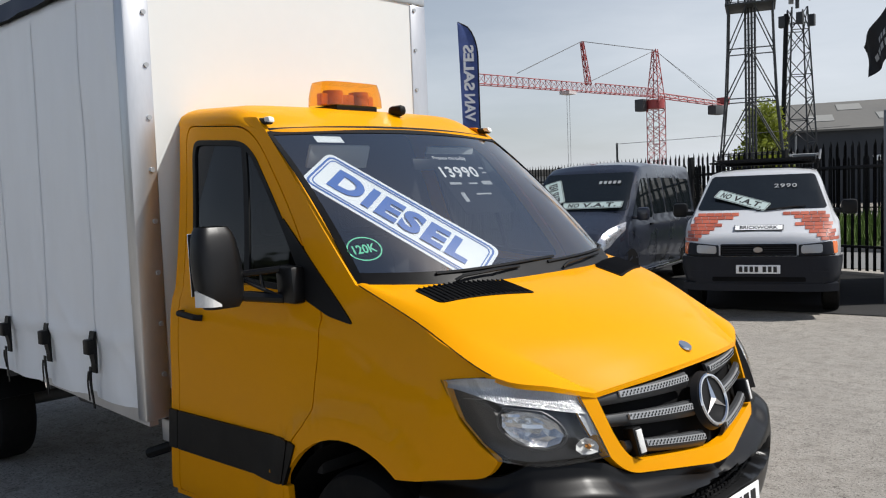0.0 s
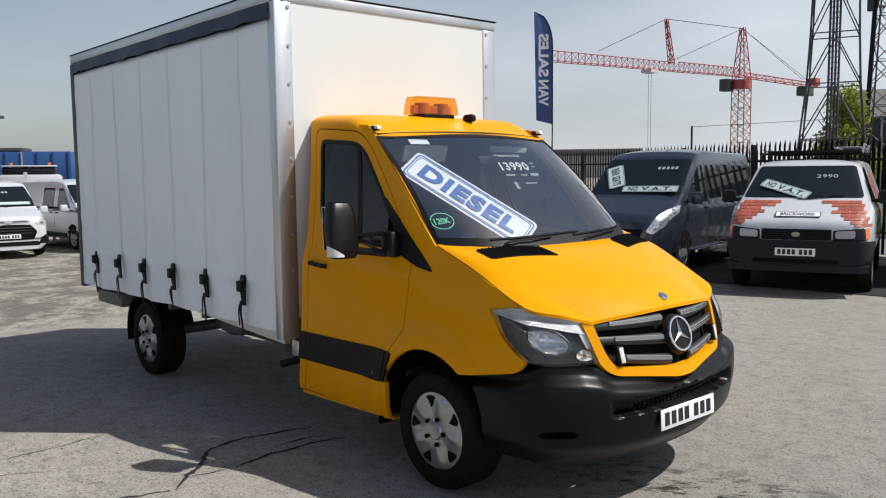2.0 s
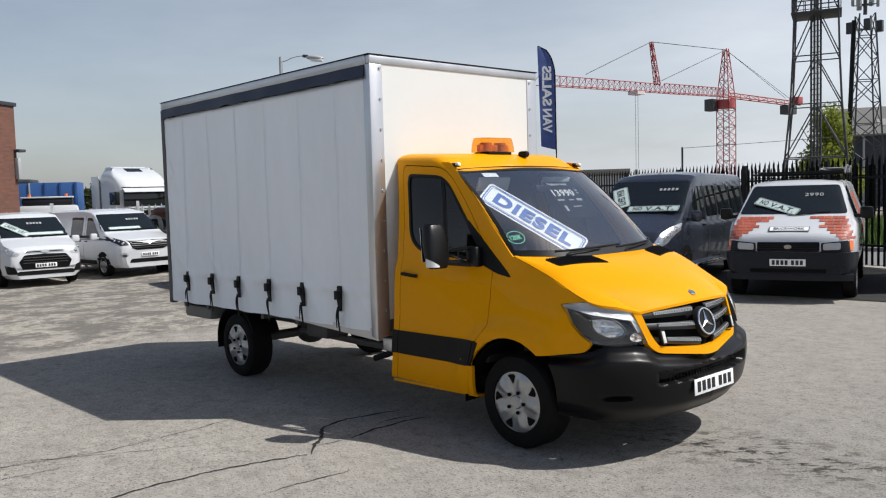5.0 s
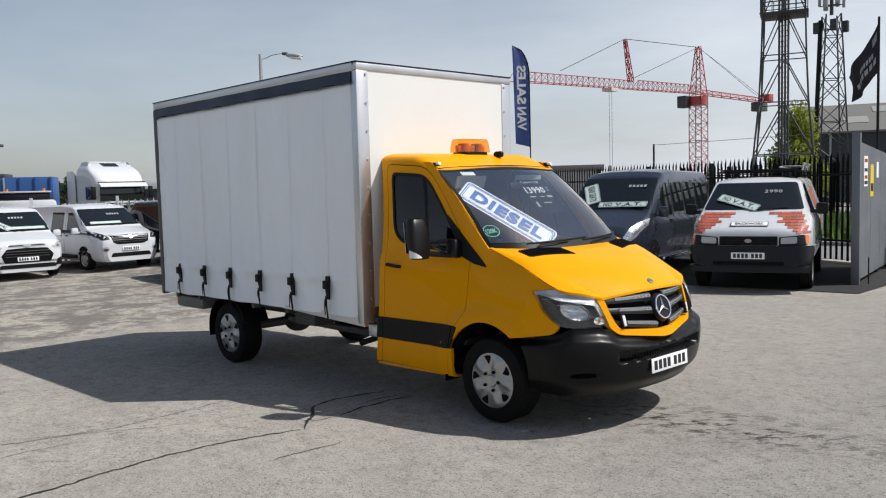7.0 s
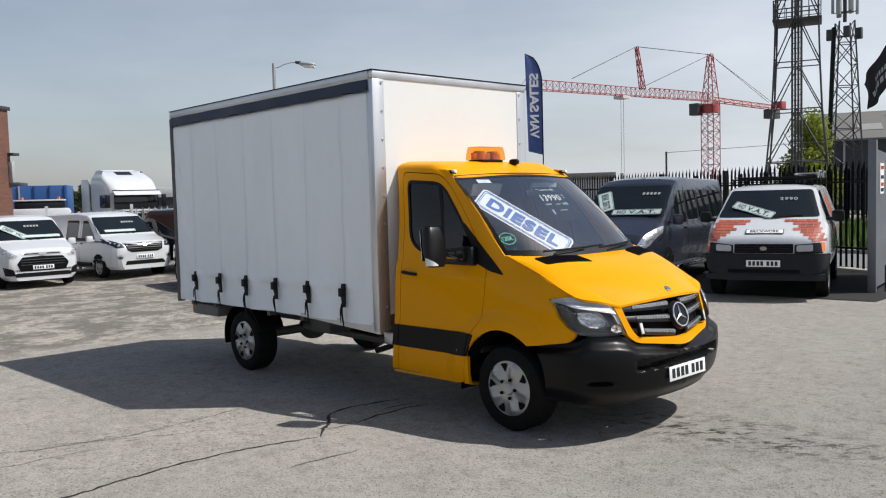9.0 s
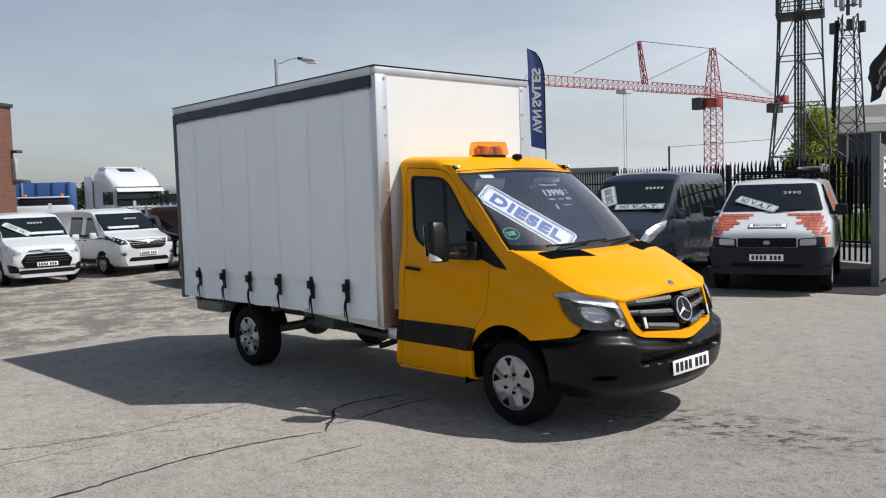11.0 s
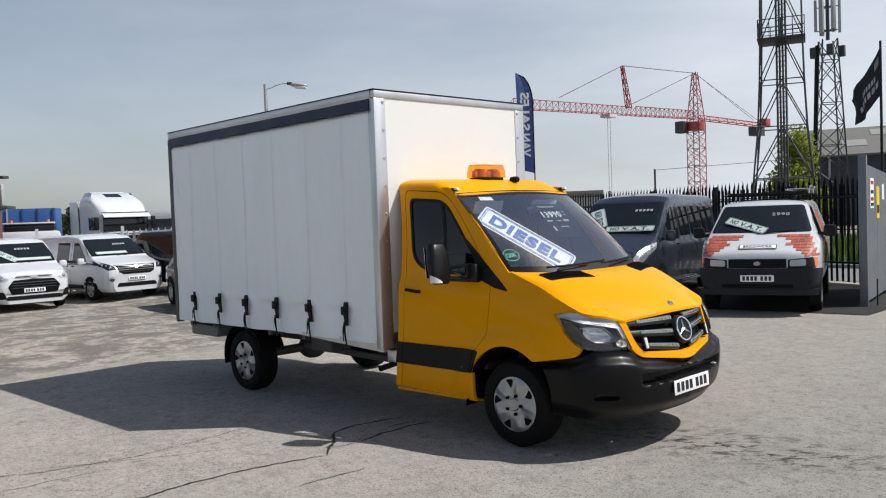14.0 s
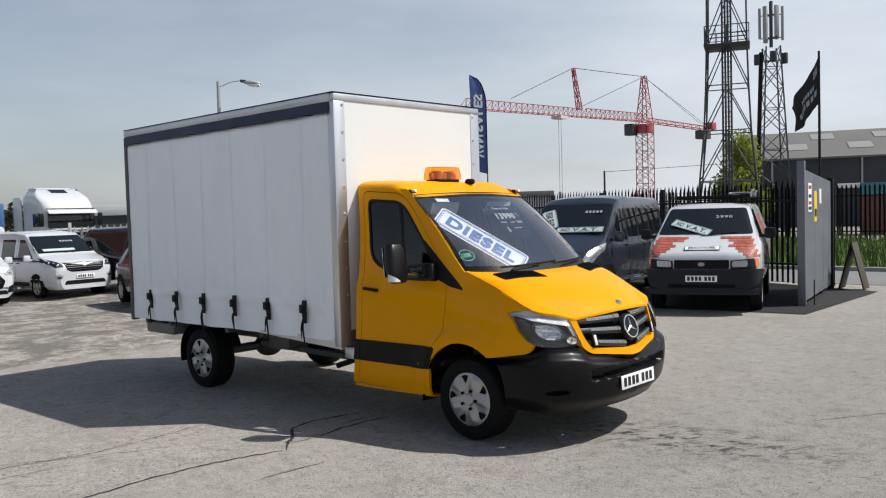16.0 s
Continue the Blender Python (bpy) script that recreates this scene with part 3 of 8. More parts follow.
DOOR = rounded([(-1.345, 0.375, 0.02), (-1.345, 1.3, 0), (-1.34, 2.2, 0.06), (-1.30, 2.27, 0.05), (-0.785, 2.255, 0.09), (-0.662, 2.185, 0.1), (-0.457, 1.865, 0.1),
                (-0.27, 1.515, 0.05), (-0.22, 1.36, 0.03), (-0.24, 0.925, 0.05), (-0.37, 0.80, 0.05), (-0.42, 0.62, 0.03), (-0.425, 0.352, 0.02)], 0.02)
WINDOW = rounded([(-1.265, 1.62, 0.12), (-1.275, 2.10, 0.03), (-1.25, 2.195, 0.07), (-0.80, 2.185, 0.09), (-0.70, 2.12, 0.06), (-0.50, 1.80, 0.05), (-0.30, 1.47, 0.06),
                  (-0.55, 1.462, 0.05), (-1.12, 1.50, 0.12)], 0.05)


def inset(poly, d):
    """The outline drawn in by d towards its own middle, side by side."""
    k, out = len(poly), []
    area = sum(poly[i - 1][0] * poly[i][1] - poly[i][0] * poly[i - 1][1] for i in range(k))
    s = 1 if area > 0 else -1
    for i in range(k):
        p, a, b = Vector(poly[i]), Vector(poly[i - 1]), Vector(poly[(i + 1) % k])
        t = (b - a).normalized()
        out.append((p.x - t.y * d * s, p.y + t.x * d * s))
    return out


for side in (-1, 1):
    shell = part("cab_side", panel(SHELL, side_fn(side), 0.05, 0.03), M["yellow"], truck, "yellow painted side of the cab")
    door = part("door", panel(DOOR, side_fn(side), 0.06, 0.04, hole=WINDOW), M["yellow"], truck, "yellow cab door with dark glass")
    part("window_seal", panel(WINDOW, side_fn(side, 0.004), 0.2, 0.03, hole=inset(WINDOW, 0.028)), M["black"], door)
    part("window_glass", panel(inset(WINDOW, 0.024), side_fn(side, -0.006), 0.2, 0), M["side_glass"], door).visible_shadow = False
    part("window_bar", panel([(-0.805, 2.17), (-0.765, 2.165), (-0.765, 1.47), (-0.805, 1.47)], side_fn(side, 0.0), 0.2, 0.02), M["black"], door)
    part("mirror_base", panel(rounded([(-0.49, 1.80, 0.01), (-0.005, 1.345, 0.02), (-0.16, 1.37, 0.02), (-0.33, 1.43, 0.02)], 0.01), side_fn(side, 0.008), 0.09, 0.03), M["black"], door,
         "black plastic corner behind the mirror")
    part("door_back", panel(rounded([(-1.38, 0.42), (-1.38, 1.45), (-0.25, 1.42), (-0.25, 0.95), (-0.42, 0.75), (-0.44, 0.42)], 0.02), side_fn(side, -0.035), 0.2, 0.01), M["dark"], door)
    part("rubbing_strip", panel(rounded([(-1.345, 0.60), (-1.345, 0.80), (-0.372, 0.812), (-0.425, 0.60)], 0.012), side_fn(side, 0.012), 0.1, 0.02), M["black"], door, "wide black rubbing strip")
    part("rubbing_strip", panel(rounded([(-1.43, 0.60), (-1.43, 0.80), (-1.352, 0.80), (-1.352, 0.60)], 0.008), side_fn(side, 0.012), 0.1, 0.02), M["black"], truck)
    part("rubbing_strip", panel(rounded([(-0.418, 0.60), (-0.365, 0.815), (-0.32, 0.80), (-0.405, 0.60)], 0.008), side_fn(side, 0.010), 0.1, 0.02), M["black"], truck)
    part("sill", panel(rounded([(-0.418, 0.60), (-0.42, 0.345), (-0.36, 0.345), (-0.38, 0.60)], 0.008), side_fn(side), 0.1, 0.03), M["yellow"], truck)
    part("sill_edge", sheet(lambda u, v: Vector((-1.425 + 1.065 * u, side * (half(-1.0, 0.34) - 0.02 - 0.12 * v), 0.352 - 0.02 * v)), 6, 1,
                            lambda u, v: Vector((-1.425 + 1.065 * u, side * (half(-1.0, 0.34) - 0.02 - 0.12 * v), 0.33 - 0.02 * v))), M["yellow"], truck)
    hb = bmesh.new()
    hy = side * (half(-1.2, 1.3) + 0.018)
    add_path(hb, [(-1.30, hy - side * 0.02, 1.302), (-1.285, hy + side * 0.012, 1.305), (-1.21, hy + side * 0.018, 1.303), (-1.13, hy + side * 0.010, 1.296), (-1.115, hy - side * 0.02, 1.292)], 0.016)
    part("door_handle", hb, M["black"], door)
    # two-piece mirror on its arm
    def shell_at(u, v):
        cs, sn = math.cos(2 * math.pi * u), math.sin(2 * math.pi * u)
        k = math.sin(math.pi * min(1, max(0, 0.03 + 0.94 * v))) ** 0.16
        return Vector((-0.60 + 0.075 * math.copysign(abs(cs) ** 0.7, cs) * k * (0.85 + 0.15 * v), side * (1.205 + 0.02 * (v - 0.5)) + (0.112 - 0.012 * v) * math.copysign(abs(sn) ** 0.45, sn) * k, 1.408 + 0.362 * v))
    mirror = part("mirror", sheet(shell_at, 32, 18), M["mirror_black"], truck, "tall black door mirror")
    part("mirror_glass", box(-0.685, -0.679, side * 1.2 - 0.09, side * 1.2 + 0.09, 1.46, 1.74, 0.002), M["chrome"], mirror)
    arm = bmesh.new()
    a0, a1 = Vector((-0.43, side * 0.985, 0)), Vector((-0.60, side * 1.12, 0))
    for z0, z1, r in ((1.570, 1.545, 0.016), (1.437, 1.452, 0.024)):
        add_path(arm, [a0 + Vector((0, 0, z0)), a0.lerp(a1, 0.5) + Vector((0, 0, (z0 + z1) / 2)), a1 + Vector((0, 0, z1))], r, 8)
    add_path(arm, [a0.lerp(a1, 0.15) + Vector((0, 0, 1.45)), a1 + Vector((0, 0, 1.54))], 0.010, 6)
    add_path(arm, [a0.lerp(a1, 0.42) + Vector((0, 0, 1.475)), a0.lerp(a1, 0.46) + Vector((0, 0, 1.56))], 0.008, 6)
    add_box(arm, -0.465, -0.33, min(side * 0.93, side * 1.0), max(side * 0.93, side * 1.0), 1.415, 1.585, 0.016)
    part("mirror_arm", arm, M["mirror_black"], mirror)
    part("indicator", sheet(lambda u, v: Vector((-0.524 - 0.075 * u ** 3, side * (1.235 + 0.083 * u), 1.424 + (0.010 + 0.060 * u) * v)), 8, 4,
                            lambda u, v: Vector((-0.56 - 0.04 * u ** 3, side * (1.235 + 0.07 * u), 1.424 + (0.010 + 0.060 * u) * v))), M["clear_white"], mirror, "clear indicator lens")


def ws_top(v):
    y = -0.852 + 1.704 * v
    return Vector((-0.585 + 0.12 * (1 - (y / 0.852) ** 2), y, 2.222 + 0.03 * (1 - (y / 0.852) ** 2)))


def ws_bottom(v):
    y = -0.885 + 1.77 * v
    return Vector((0.0 + 0.36 * (1 - (y / 0.885) ** 4), y, 1.512 - 0.01 * (1 - (y / 0.885) ** 2)))


def ws(u, v, back=0.0):
    p = ws_top(v).lerp(ws_bottom(v), u)
    bow = 4 * u * (1 - u)
    return p + Vector((0.028 * bow - 0.7 * back, 0, 0.022 * bow - 0.7 * back))


WS_N = Vector((0.74, 0, 0.67))


def roof(u, v):
    """u from the rear edge to the top of the screen, v across."""
    y = -1 + 2 * v
    a = abs(y)
    x0 = -1.43
    t = ws_top(0.5 + 0.5 * max(-1, min(1, y * 0.889 / 0.852)))
    x = x0 + (t.x + 0.0 - x0) * u
    yw = math.copysign(0.889 - 0.035 * u ** 3, y) * (1 - (1 - a) ** 1.35 if a < 1 else 1)
    rise = 0.086 * (1 - a ** 11) + 0.008 * (1 - a * a)
    z = 2.296 + rise
    front = smooth(0.55, 1.0, u)
    z = z + (t.z + 0.008 - z) * front ** 1.6
    z -= 0.05 * (1 - smooth(0.0, 0.06, u)) * (1 - a ** 3)
    return Vector((x, yw, z))


part("roof", sheet(roof, 24, 32, lambda u, v: roof(u, v) - Vector((0, 0, 0.02))), M["yellow"], truck, "yellow painted cab roof")
part("cab_back", panel(rounded([(-0.93, 0.5), (-0.97, 1.3), (-0.87, 2.28), (0.87, 2.28), (0.97, 1.3), (0.93, 0.5)], 0.05), lambda u, v, d: Vector((-1.43 + d, u, v)), 0.4, 0.03,
                       hole=rounded([(-0.75, 1.55), (-0.72, 2.1), (0.72, 2.1), (0.75, 1.55)], 0.06)), M["yellow"], truck)
screen = part("windscreen", sheet(lambda u, v: ws(u, v), 12, 20), M["glass"], truck, "large raked windscreen")
screen.visible_shadow = False
for name, f in (("screen_seal", lambda u, v: ws(-0.03 + 0.06 * u, v) + WS_N * 0.004), ("screen_seal", lambda u, v: ws(0.94 + 0.08 * u, v) + WS_N * 0.006),
                ("screen_seal", lambda u, v: ws(v, -0.004 + 0.012 * u) + WS_N * 0.006), ("screen_seal", lambda u, v: ws(v, 0.992 + 0.012 * u) + WS_N * 0.006)):
    part(name, sheet(f, 2, 20, lambda u, v, f=f: f(u, v) - WS_N * 0.01), M["black"], truck)


HOOD_EDGE = [(0.0, 0.893, 1.516), (0.38, 0.905, 1.385), (0.755, 0.892, 1.21), (0.945, 0.762, 1.163), (1.03, 0.605, 1.116)]
HOOD_MID = [(0.36, 0, 1.500), (0.62, 0, 1.437), (0.9, 0, 1.335), (1.077, 0, 1.226), (1.147, 0, 1.152)]


HOOD_CREASE = [(0.045, 0.86, 1.514), (0.40, 0.832, 1.428), (0.695, 0.755, 1.298), (0.87, 0.678, 1.200), (1.03, 0.604, 1.117)]


def hood(u, v, drop=0.0):
    y = -1 + 2 * v
    a = abs(y)
    e, k, c = curve_at(HOOD_EDGE, u), curve_at(HOOD_CREASE, u), curve_at(HOOD_MID, u)
    ac = 0.8125
    if a <= ac:
        s = a / ac
        p = Vector((c.x + (k.x - c.x) * s ** (2 + 2 * smooth(0.5, 0.0, u)), k.y * s, c.z + (k.z - c.z) * s ** 2.2))
    else:
        s = (a - ac) / (1 - ac)
        p = k.lerp(e, s) + Vector((0, 0, 0.006 * math.sin(math.pi * s) * smooth(1, 0.8, u)))
    return Vector((p.x, math.copysign(p.y, y), p.z - drop))


bonnet = part("bonnet", sheet(hood, 30, 64, lambda u, v: hood(u, v, 0.02)), M["yellow"], truck, "glossy yellow bonnet")


def xf(y, z):
    """The front face of the grille."""
    return 1.26 - 0.27 * (z - 0.72) - 0.36 * y * y


def front_fn(out=0.0):
    return lambda u, v, depth: Vector((xf(u, v) + out - depth, u, v))


OUTER = rounded([(-0.672, 1.124, 0.008), (-0.650, 0.98, 0.05), (-0.614, 0.868, 0.05), (-0.550, 0.800, 0.05), (0, 0.722, 0.10), (0.550, 0.800, 0.05), (0.614, 0.868, 0.05), (0.650, 0.98, 0.05), (0.672, 1.124, 0.008),
                 (0.605, 1.116, 0.02), (0.3, 1.136, 0.1), (0, 1.148, 0.2), (-0.3, 1.136, 0.1), (-0.605, 1.116, 0.02)], 0.03)
INNER = rounded([(-0.598, 1.103, 0.008), (-0.574, 0.96, 0.04), (-0.548, 0.885, 0.04), (-0.512, 0.842, 0.03), (0, 0.792, 0.08), (0.512, 0.842, 0.03), (0.548, 0.885, 0.04), (0.574, 0.96, 0.04), (0.598, 1.103, 0.008),
                 (0.52, 1.108, 0.02), (0.28, 1.125, 0.1), (0, 1.137, 0.2), (-0.28, 1.125, 0.1), (-0.52, 1.108, 0.02)], 0.03)
part("grille_surround", ring_panel(OUTER, INNER, front_fn(), 0.05), M["yellow"], truck, "yellow surround of the grille")
grille = part("grille", panel(inset(INNER, -0.01), front_fn(-0.075), 0.15, 0.02), M["dark"], truck, "dark grille with grey slats")
for k, (zc, yo, fall) in enumerate(((1.080, 0.588, 0.002), (0.998, 0.575, 0.036), (0.893, 0.53, 0.058))):
    for s in (-1, 1):
        def slat(u, v, zc=zc, yo=yo, s=s, k=k, fall=fall):
            y = s * (0.09 + (yo - 0.09) * u)
            z = zc - fall * (1 - u) + (0.034 - 0.010 * u) * (v - 0.5) * 2
            return Vector((xf(y, z) - 0.012 + 0.014 * math.sin(math.pi * v) - 0.02 * (1 - v), y, z))
        part("slat", sheet(slat, 10, 6, lambda u, v, f=slat: f(u, v) - Vector((0.02, 0, 0))), M["grille"], grille, "grey grille slat")
        def strip(u, v, zc=zc, yo=yo, s=s, fall=fall):
            y = s * (0.10 + (yo - 0.19) * u)
            z = zc - fall * (1 - u * (yo - 0.19) / (yo - 0.1)) + 0.003 + 0.023 * v
            return Vector((xf(y, z) + 0.004, y, z))
        mesh_strip = part("slat_mesh", sheet(strip, 10, 1, lambda u, v, f=strip: f(u, v) - Vector((0.008, 0, 0))), M["grille_light"], grille, "pale perforated insert")
        hb = bmesh.new()
        for i in range(int((yo - 0.185) / 0.018)):
            for j in (0, 1):
                u = (i + 0.5 + 0.5 * j) / ((yo - 0.19) / 0.018)
                if u > 0.99:
                    continue
                c = strip(u, 0.3 + 0.42 * j)
                bmesh.ops.create_circle(hb, cap_ends=True, segments=6, radius=0.0055, matrix=Matrix.Translation(c + Vector((0.0015, 0, 0))) @ pose(0, 0, 0, 0, 90, 0))
        tagged(part("slat_hole", hb, M["dark"], mesh_strip), kind="stuff")
for s in (-1, 1):
    sm_ = frame_of((xf(0.485, 0.91) + 0.012, s * 0.487, 0.912), (0.24 * -s, 1, 0.06 * -s), (-0.27, s * 0.16, 1))
    strobe = part("grille_light", moved(box(-0.022, 0.022, -0.056, 0.056, -0.06, 0.010, 0.006), sm_), M["black"], grille, "small strobe light beside the grille")
    part("strobe_lens", moved(box(-0.012, 0.018, -0.046, 0.046, 0.008, 0.016, 0.003), sm_), M["clear_white"], strobe)
STAR = Matrix.Translation((xf(0, 0.98) + 0.03, 0, 0.985)) @ pose(0, 0, 0, 0, 75, 0)
sb = bmesh.new()
bmesh.ops.create_cone(sb, cap_ends=True, segments=40, radius1=0.128, radius2=0.118, depth=0.03, matrix=STAR @ Matrix.Translation((0, 0, -0.02)))
emblem = part("emblem_base", sb, M["black"], grille, "round black emblem base")
ring = bmesh.new()
RN = 40
rg = [[ring.verts.new(STAR @ Vector(((0.104 + 0.008 * math.cos(b)) * math.cos(a), (0.104 + 0.008 * math.cos(b)) * math.sin(a), 0.008 * math.sin(b)))) for b in [k * math.pi / 3 for k in range(6)]] for a in [i * 2 * math.pi / RN for i in range(RN)]]
for i in range(RN):
    for j in range(6):
        ring.faces.new((rg[i][j], rg[(i + 1) % RN][j], rg[(i + 1) % RN][(j + 1) % 6], rg[i][(j + 1) % 6]))
for a in (180, 300, 60):
    d = Vector((math.cos(radians(a)), math.sin(radians(a)), 0))
    o = Vector((-d.y, d.x, 0))
    vs = [ring.verts.new(STAR @ p) for p in (o * 0.018, d * 0.1, -o * 0.018, Vector((0, 0, 0.014)))]
    ring.faces.new((vs[0], vs[1], vs[3]))
    ring.faces.new((vs[1], vs[2], vs[3]))
    ring.faces.new((vs[2], vs[1], vs[0]))
part("emblem", ring, M["chrome"], emblem, "round chrome emblem")
bb = bmesh.new()
bh = hood(0.80, 0.5)
bmesh.ops.create_cone(bb, cap_ends=True, segments=24, radius1=0.034, radius2=0.03, depth=0.008, matrix=Matrix.Translation(bh + Vector((0.004, 0, 0.003))) @ pose(0, 0, 0, 0, 28, 0))
for side in (-1, 1):
    gap = bmesh.new()
    add_path(gap, [hood(0.015 + 0.485 * k / 16, 0.5 + side * 0.4995) + Vector((0.002, side * 0.003, 0.001)) for k in range(17)], 0.0026, 5)
    part("panel_gap", gap, M["dark"], bonnet)
badge = part("bonnet_badge", bb, M["chrome"], bonnet, "small round badge")

# headlights: a glass-fronted bowl wrapped round each front corner
LAMP = [(0.549, 0.962, 1.182), (0.755, 0.906, 1.203), (0.952, 0.740, 1.152), (1.000, 0.672, 1.122)]
LAMP_LOW = [(0.798, 0.935, 0.897), (0.932, 0.856, 0.876), (1.035, 0.745, 0.880), (1.108, 0.645, 0.888)]


def lamp(u, v, side, sink=0.0):
    a, b = curve_at(LAMP, v), curve_at(LAMP_LOW, v)
    bow = math.sin(math.pi * u) * (0.25 + 0.75 * math.sin(math.pi * v))
    p = a.lerp(b, u) + Vector((0.025 * bow, 0.02 * bow, 0))
    p.x -= 0.046 * math.sin(math.pi * u) * (1 - v) ** 3
    p -= Vector((0.75, 0.55, 0)).normalized() * sink
    return Vector((p.x, p.y * side, p.z))


def lamp_bowl(side, uc, vc, ru, rv, deep, seg, rings, cut_u):
    """A faceted dish let into the lamp's bezel; cut_u flattens its upper edge."""
    bm = bmesh.new()
    def at(k, i):
        a, r = 2 * math.pi * (i + 0.5 * (k % 2)) / seg, k / rings
        u, v = uc + ru * r * math.sin(a), vc + rv * r * math.cos(a) * (1 + 0.18 * math.sin(a))
        return lamp(max(cut_u, u), v, side, 0.020 + deep * (1 - r * r) + 0.008 * math.sin(3.3 * i + 5 * k))
    g = [[bm.verts.new(at(k, i)) for i in range(seg)] for k in range(1, rings + 1)]
    for k in range(rings - 1):
        for i in range(seg):
            bm.faces.new((g[k][i], g[k][(i + 1) % seg], g[k + 1][(i + 1) % seg], g[k + 1][i]))
    bm.faces.new(g[0])
    return bm


for side in (-1, 1):
    head = part("headlight", sheet(lambda u, v: lamp(u, v, side, 0.065 + 0.02 * math.sin(math.pi * u)), 10, 14), M["lamp_bezel"], truck, "clear headlight wrapped round the corner")
    part("lens", sheet(lambda u, v: lamp(u, v, side), 12, 16), M["lens"], head).visible_shadow = False
    part("lamp_rim", sheet(lambda u, v: lamp(u, 0.012 * (v - 0.5), side, -0.003 + 0.06 * abs(v - 0.5)), 12, 2), M["black"], head)
    part("lamp_rim", sheet(lambda u, v: lamp(0.99 + 0.02 * v, u, side, -0.002 + 0.03 * v), 12, 1), M["black"], head)
    part("lamp_rim", sheet(lambda u, v: lamp(u, 1.0, side, 0.08 * v), 8, 1), M["black"], head)
    part("upper_reflector", sheet(lambda u, v: lamp(0.012 + (0.27 + 0.03 * v) * u * (0.35 + 0.65 * smooth(0.0, 0.35, v)), 0.03 + 0.94 * v, side, 0.010 + 0.016 * math.sin(math.pi * u)), 8, 40), M["lamp_ribbed"], head, "bright ribbed upper reflector")
    part("side_reflector", sheet(lambda u, v: lamp(0.27 + 0.38 * u, 0.78 + 0.07 * u + (0.195 - 0.085 * u) * v, side, 0.012 + 0.014 * math.sin(math.pi * v)), 12, 6), M["lamp_ribbed"], head)
    part("reflector_edge", sheet(lambda u, v: lamp(0.245 + 0.012 * v + 0.02 * u, 0.12 + 0.68 * u, side, 0.014 + 0.02 * v), 14, 1), M["silver"], head)
    bowl = part("reflector_bowl", lamp_bowl(side, 0.55, 0.43, 0.235, 0.175, 0.042, 11, 5, 0.36), M["reflector"], head, "faceted bright dish", 8)
    part("bulb_shield", sheet(lambda u, v: lamp(0.50 + 0.045 * v, 0.28 + 0.22 * u, side, 0.026 - 0.018 * math.sin(math.pi * u)), 6, 2), M["chrome"], bowl)
    part("bulb_shield", sheet(lambda u, v: lamp(0.40 + 0.03 * v, 0.26 + 0.14 * u, side, 0.026 - 0.014 * math.sin(math.pi * u)), 6, 2), M["chrome"], bowl)
    rim = bmesh.new()
    add_path(rim, [lamp(max(0.34, 0.55 + 0.255 * math.sin(a)), 0.43 + 0.19 * math.cos(a) * (1 + 0.18 * math.sin(a)), side, 0.018) for a in [i * math.pi / 16 for i in range(33)]], 0.006, 6)
    part("bowl_rim", rim, M["grille"], bowl)
    part("indicator_lamp", lamp_bowl(side, 0.80, 0.79, 0.13, 0.12, 0.012, 10, 3, 0), M["clear_white"], head, "small clear indicator", 12)
    part("indicator_bulb", lamp_bowl(side, 0.80, 0.79, 0.04, 0.035, -0.008, 8, 2, 0), M["amber_dark"], head, "amber bulb")

# front bumper
B_PLAN = [(0.30, 0.985), (0.56, 0.987), (0.80, 0.965), (0.95, 0.895), (1.07, 0.76), (1.15, 0.58), (1.215, 0.30), (1.235, 0.0)]


def BUMP_S(x):
    """Where along the bumper's plan the length x is reached."""
    lo, hi = 0.0, 0.35
    for _ in range(18):
        mid = (lo + hi) / 2
        lo, hi = (mid, hi) if curve_at([(a, b, 0) for a, b in B_PLAN], mid).x < x else (lo, mid)
    return lo


def bump_top(s):
    return table([(0, 0.775), (0.28, 0.83), (0.40, 0.885), (0.58, 0.88), (0.66, 0.856), (0.714, 0.812), (0.857, 0.768), (1, 0.73)], s)


def bump(s, w, side, back=0.0):
    """s from the wheel to the middle, w from the top edge down."""
    z0 = bump_top(s) + (0.285 - bump_top(s)) * w
    edge = 0.02 + math.sqrt(max(0.0, 0.51 ** 2 - (z0 - 0.375) ** 2))
    s = BUMP_S(edge) + (1 - BUMP_S(edge)) * s
    p = curve_at([(a, b, 0) for a, b in B_PLAN], s)
    q = curve_at([(a, b, 0) for a, b in B_PLAN], min(1, s + 0.02)) - curve_at([(a, b, 0) for a, b in B_PLAN], max(0, s - 0.02))
    n_ = Vector((-q.y, q.x, 0)).normalized()
    if n_.x + n_.y < 0:
        n_ = -n_
    top, low = bump_top(s), 0.285 + 0.05 * smooth(0.5, 0.0, s)
    z = top + (low - top) * w
    out = 0.045 * math.sin(math.pi * min(1, max(0, w)) ** 0.8) * smooth(0.0, 0.35, s) - 0.07 * smooth(0.75, 1.0, w) * smooth(0.0, 0.3, s)
    # shelf line below the lamps
    out += 0.062 * smooth(0.07, 0.20, w) - 0.050
    # lower air intake
    hollow = smooth(0.69, 0.73, s) * smooth(0.565, 0.585, z) * smooth(0.668, 0.650, z)
    out -= 0.10 * hollow
    # slot of the fog lamp
    slot = smooth(0.33, 0.46, s) * smooth(0.60, 0.50, s) * smooth(0.482, 0.488, z) * smooth(0.53, 0.49, z)
    out -= 0.035 * slot
    p = p + n_ * (out - back)
    return Vector((p.x, side * p.y, z))


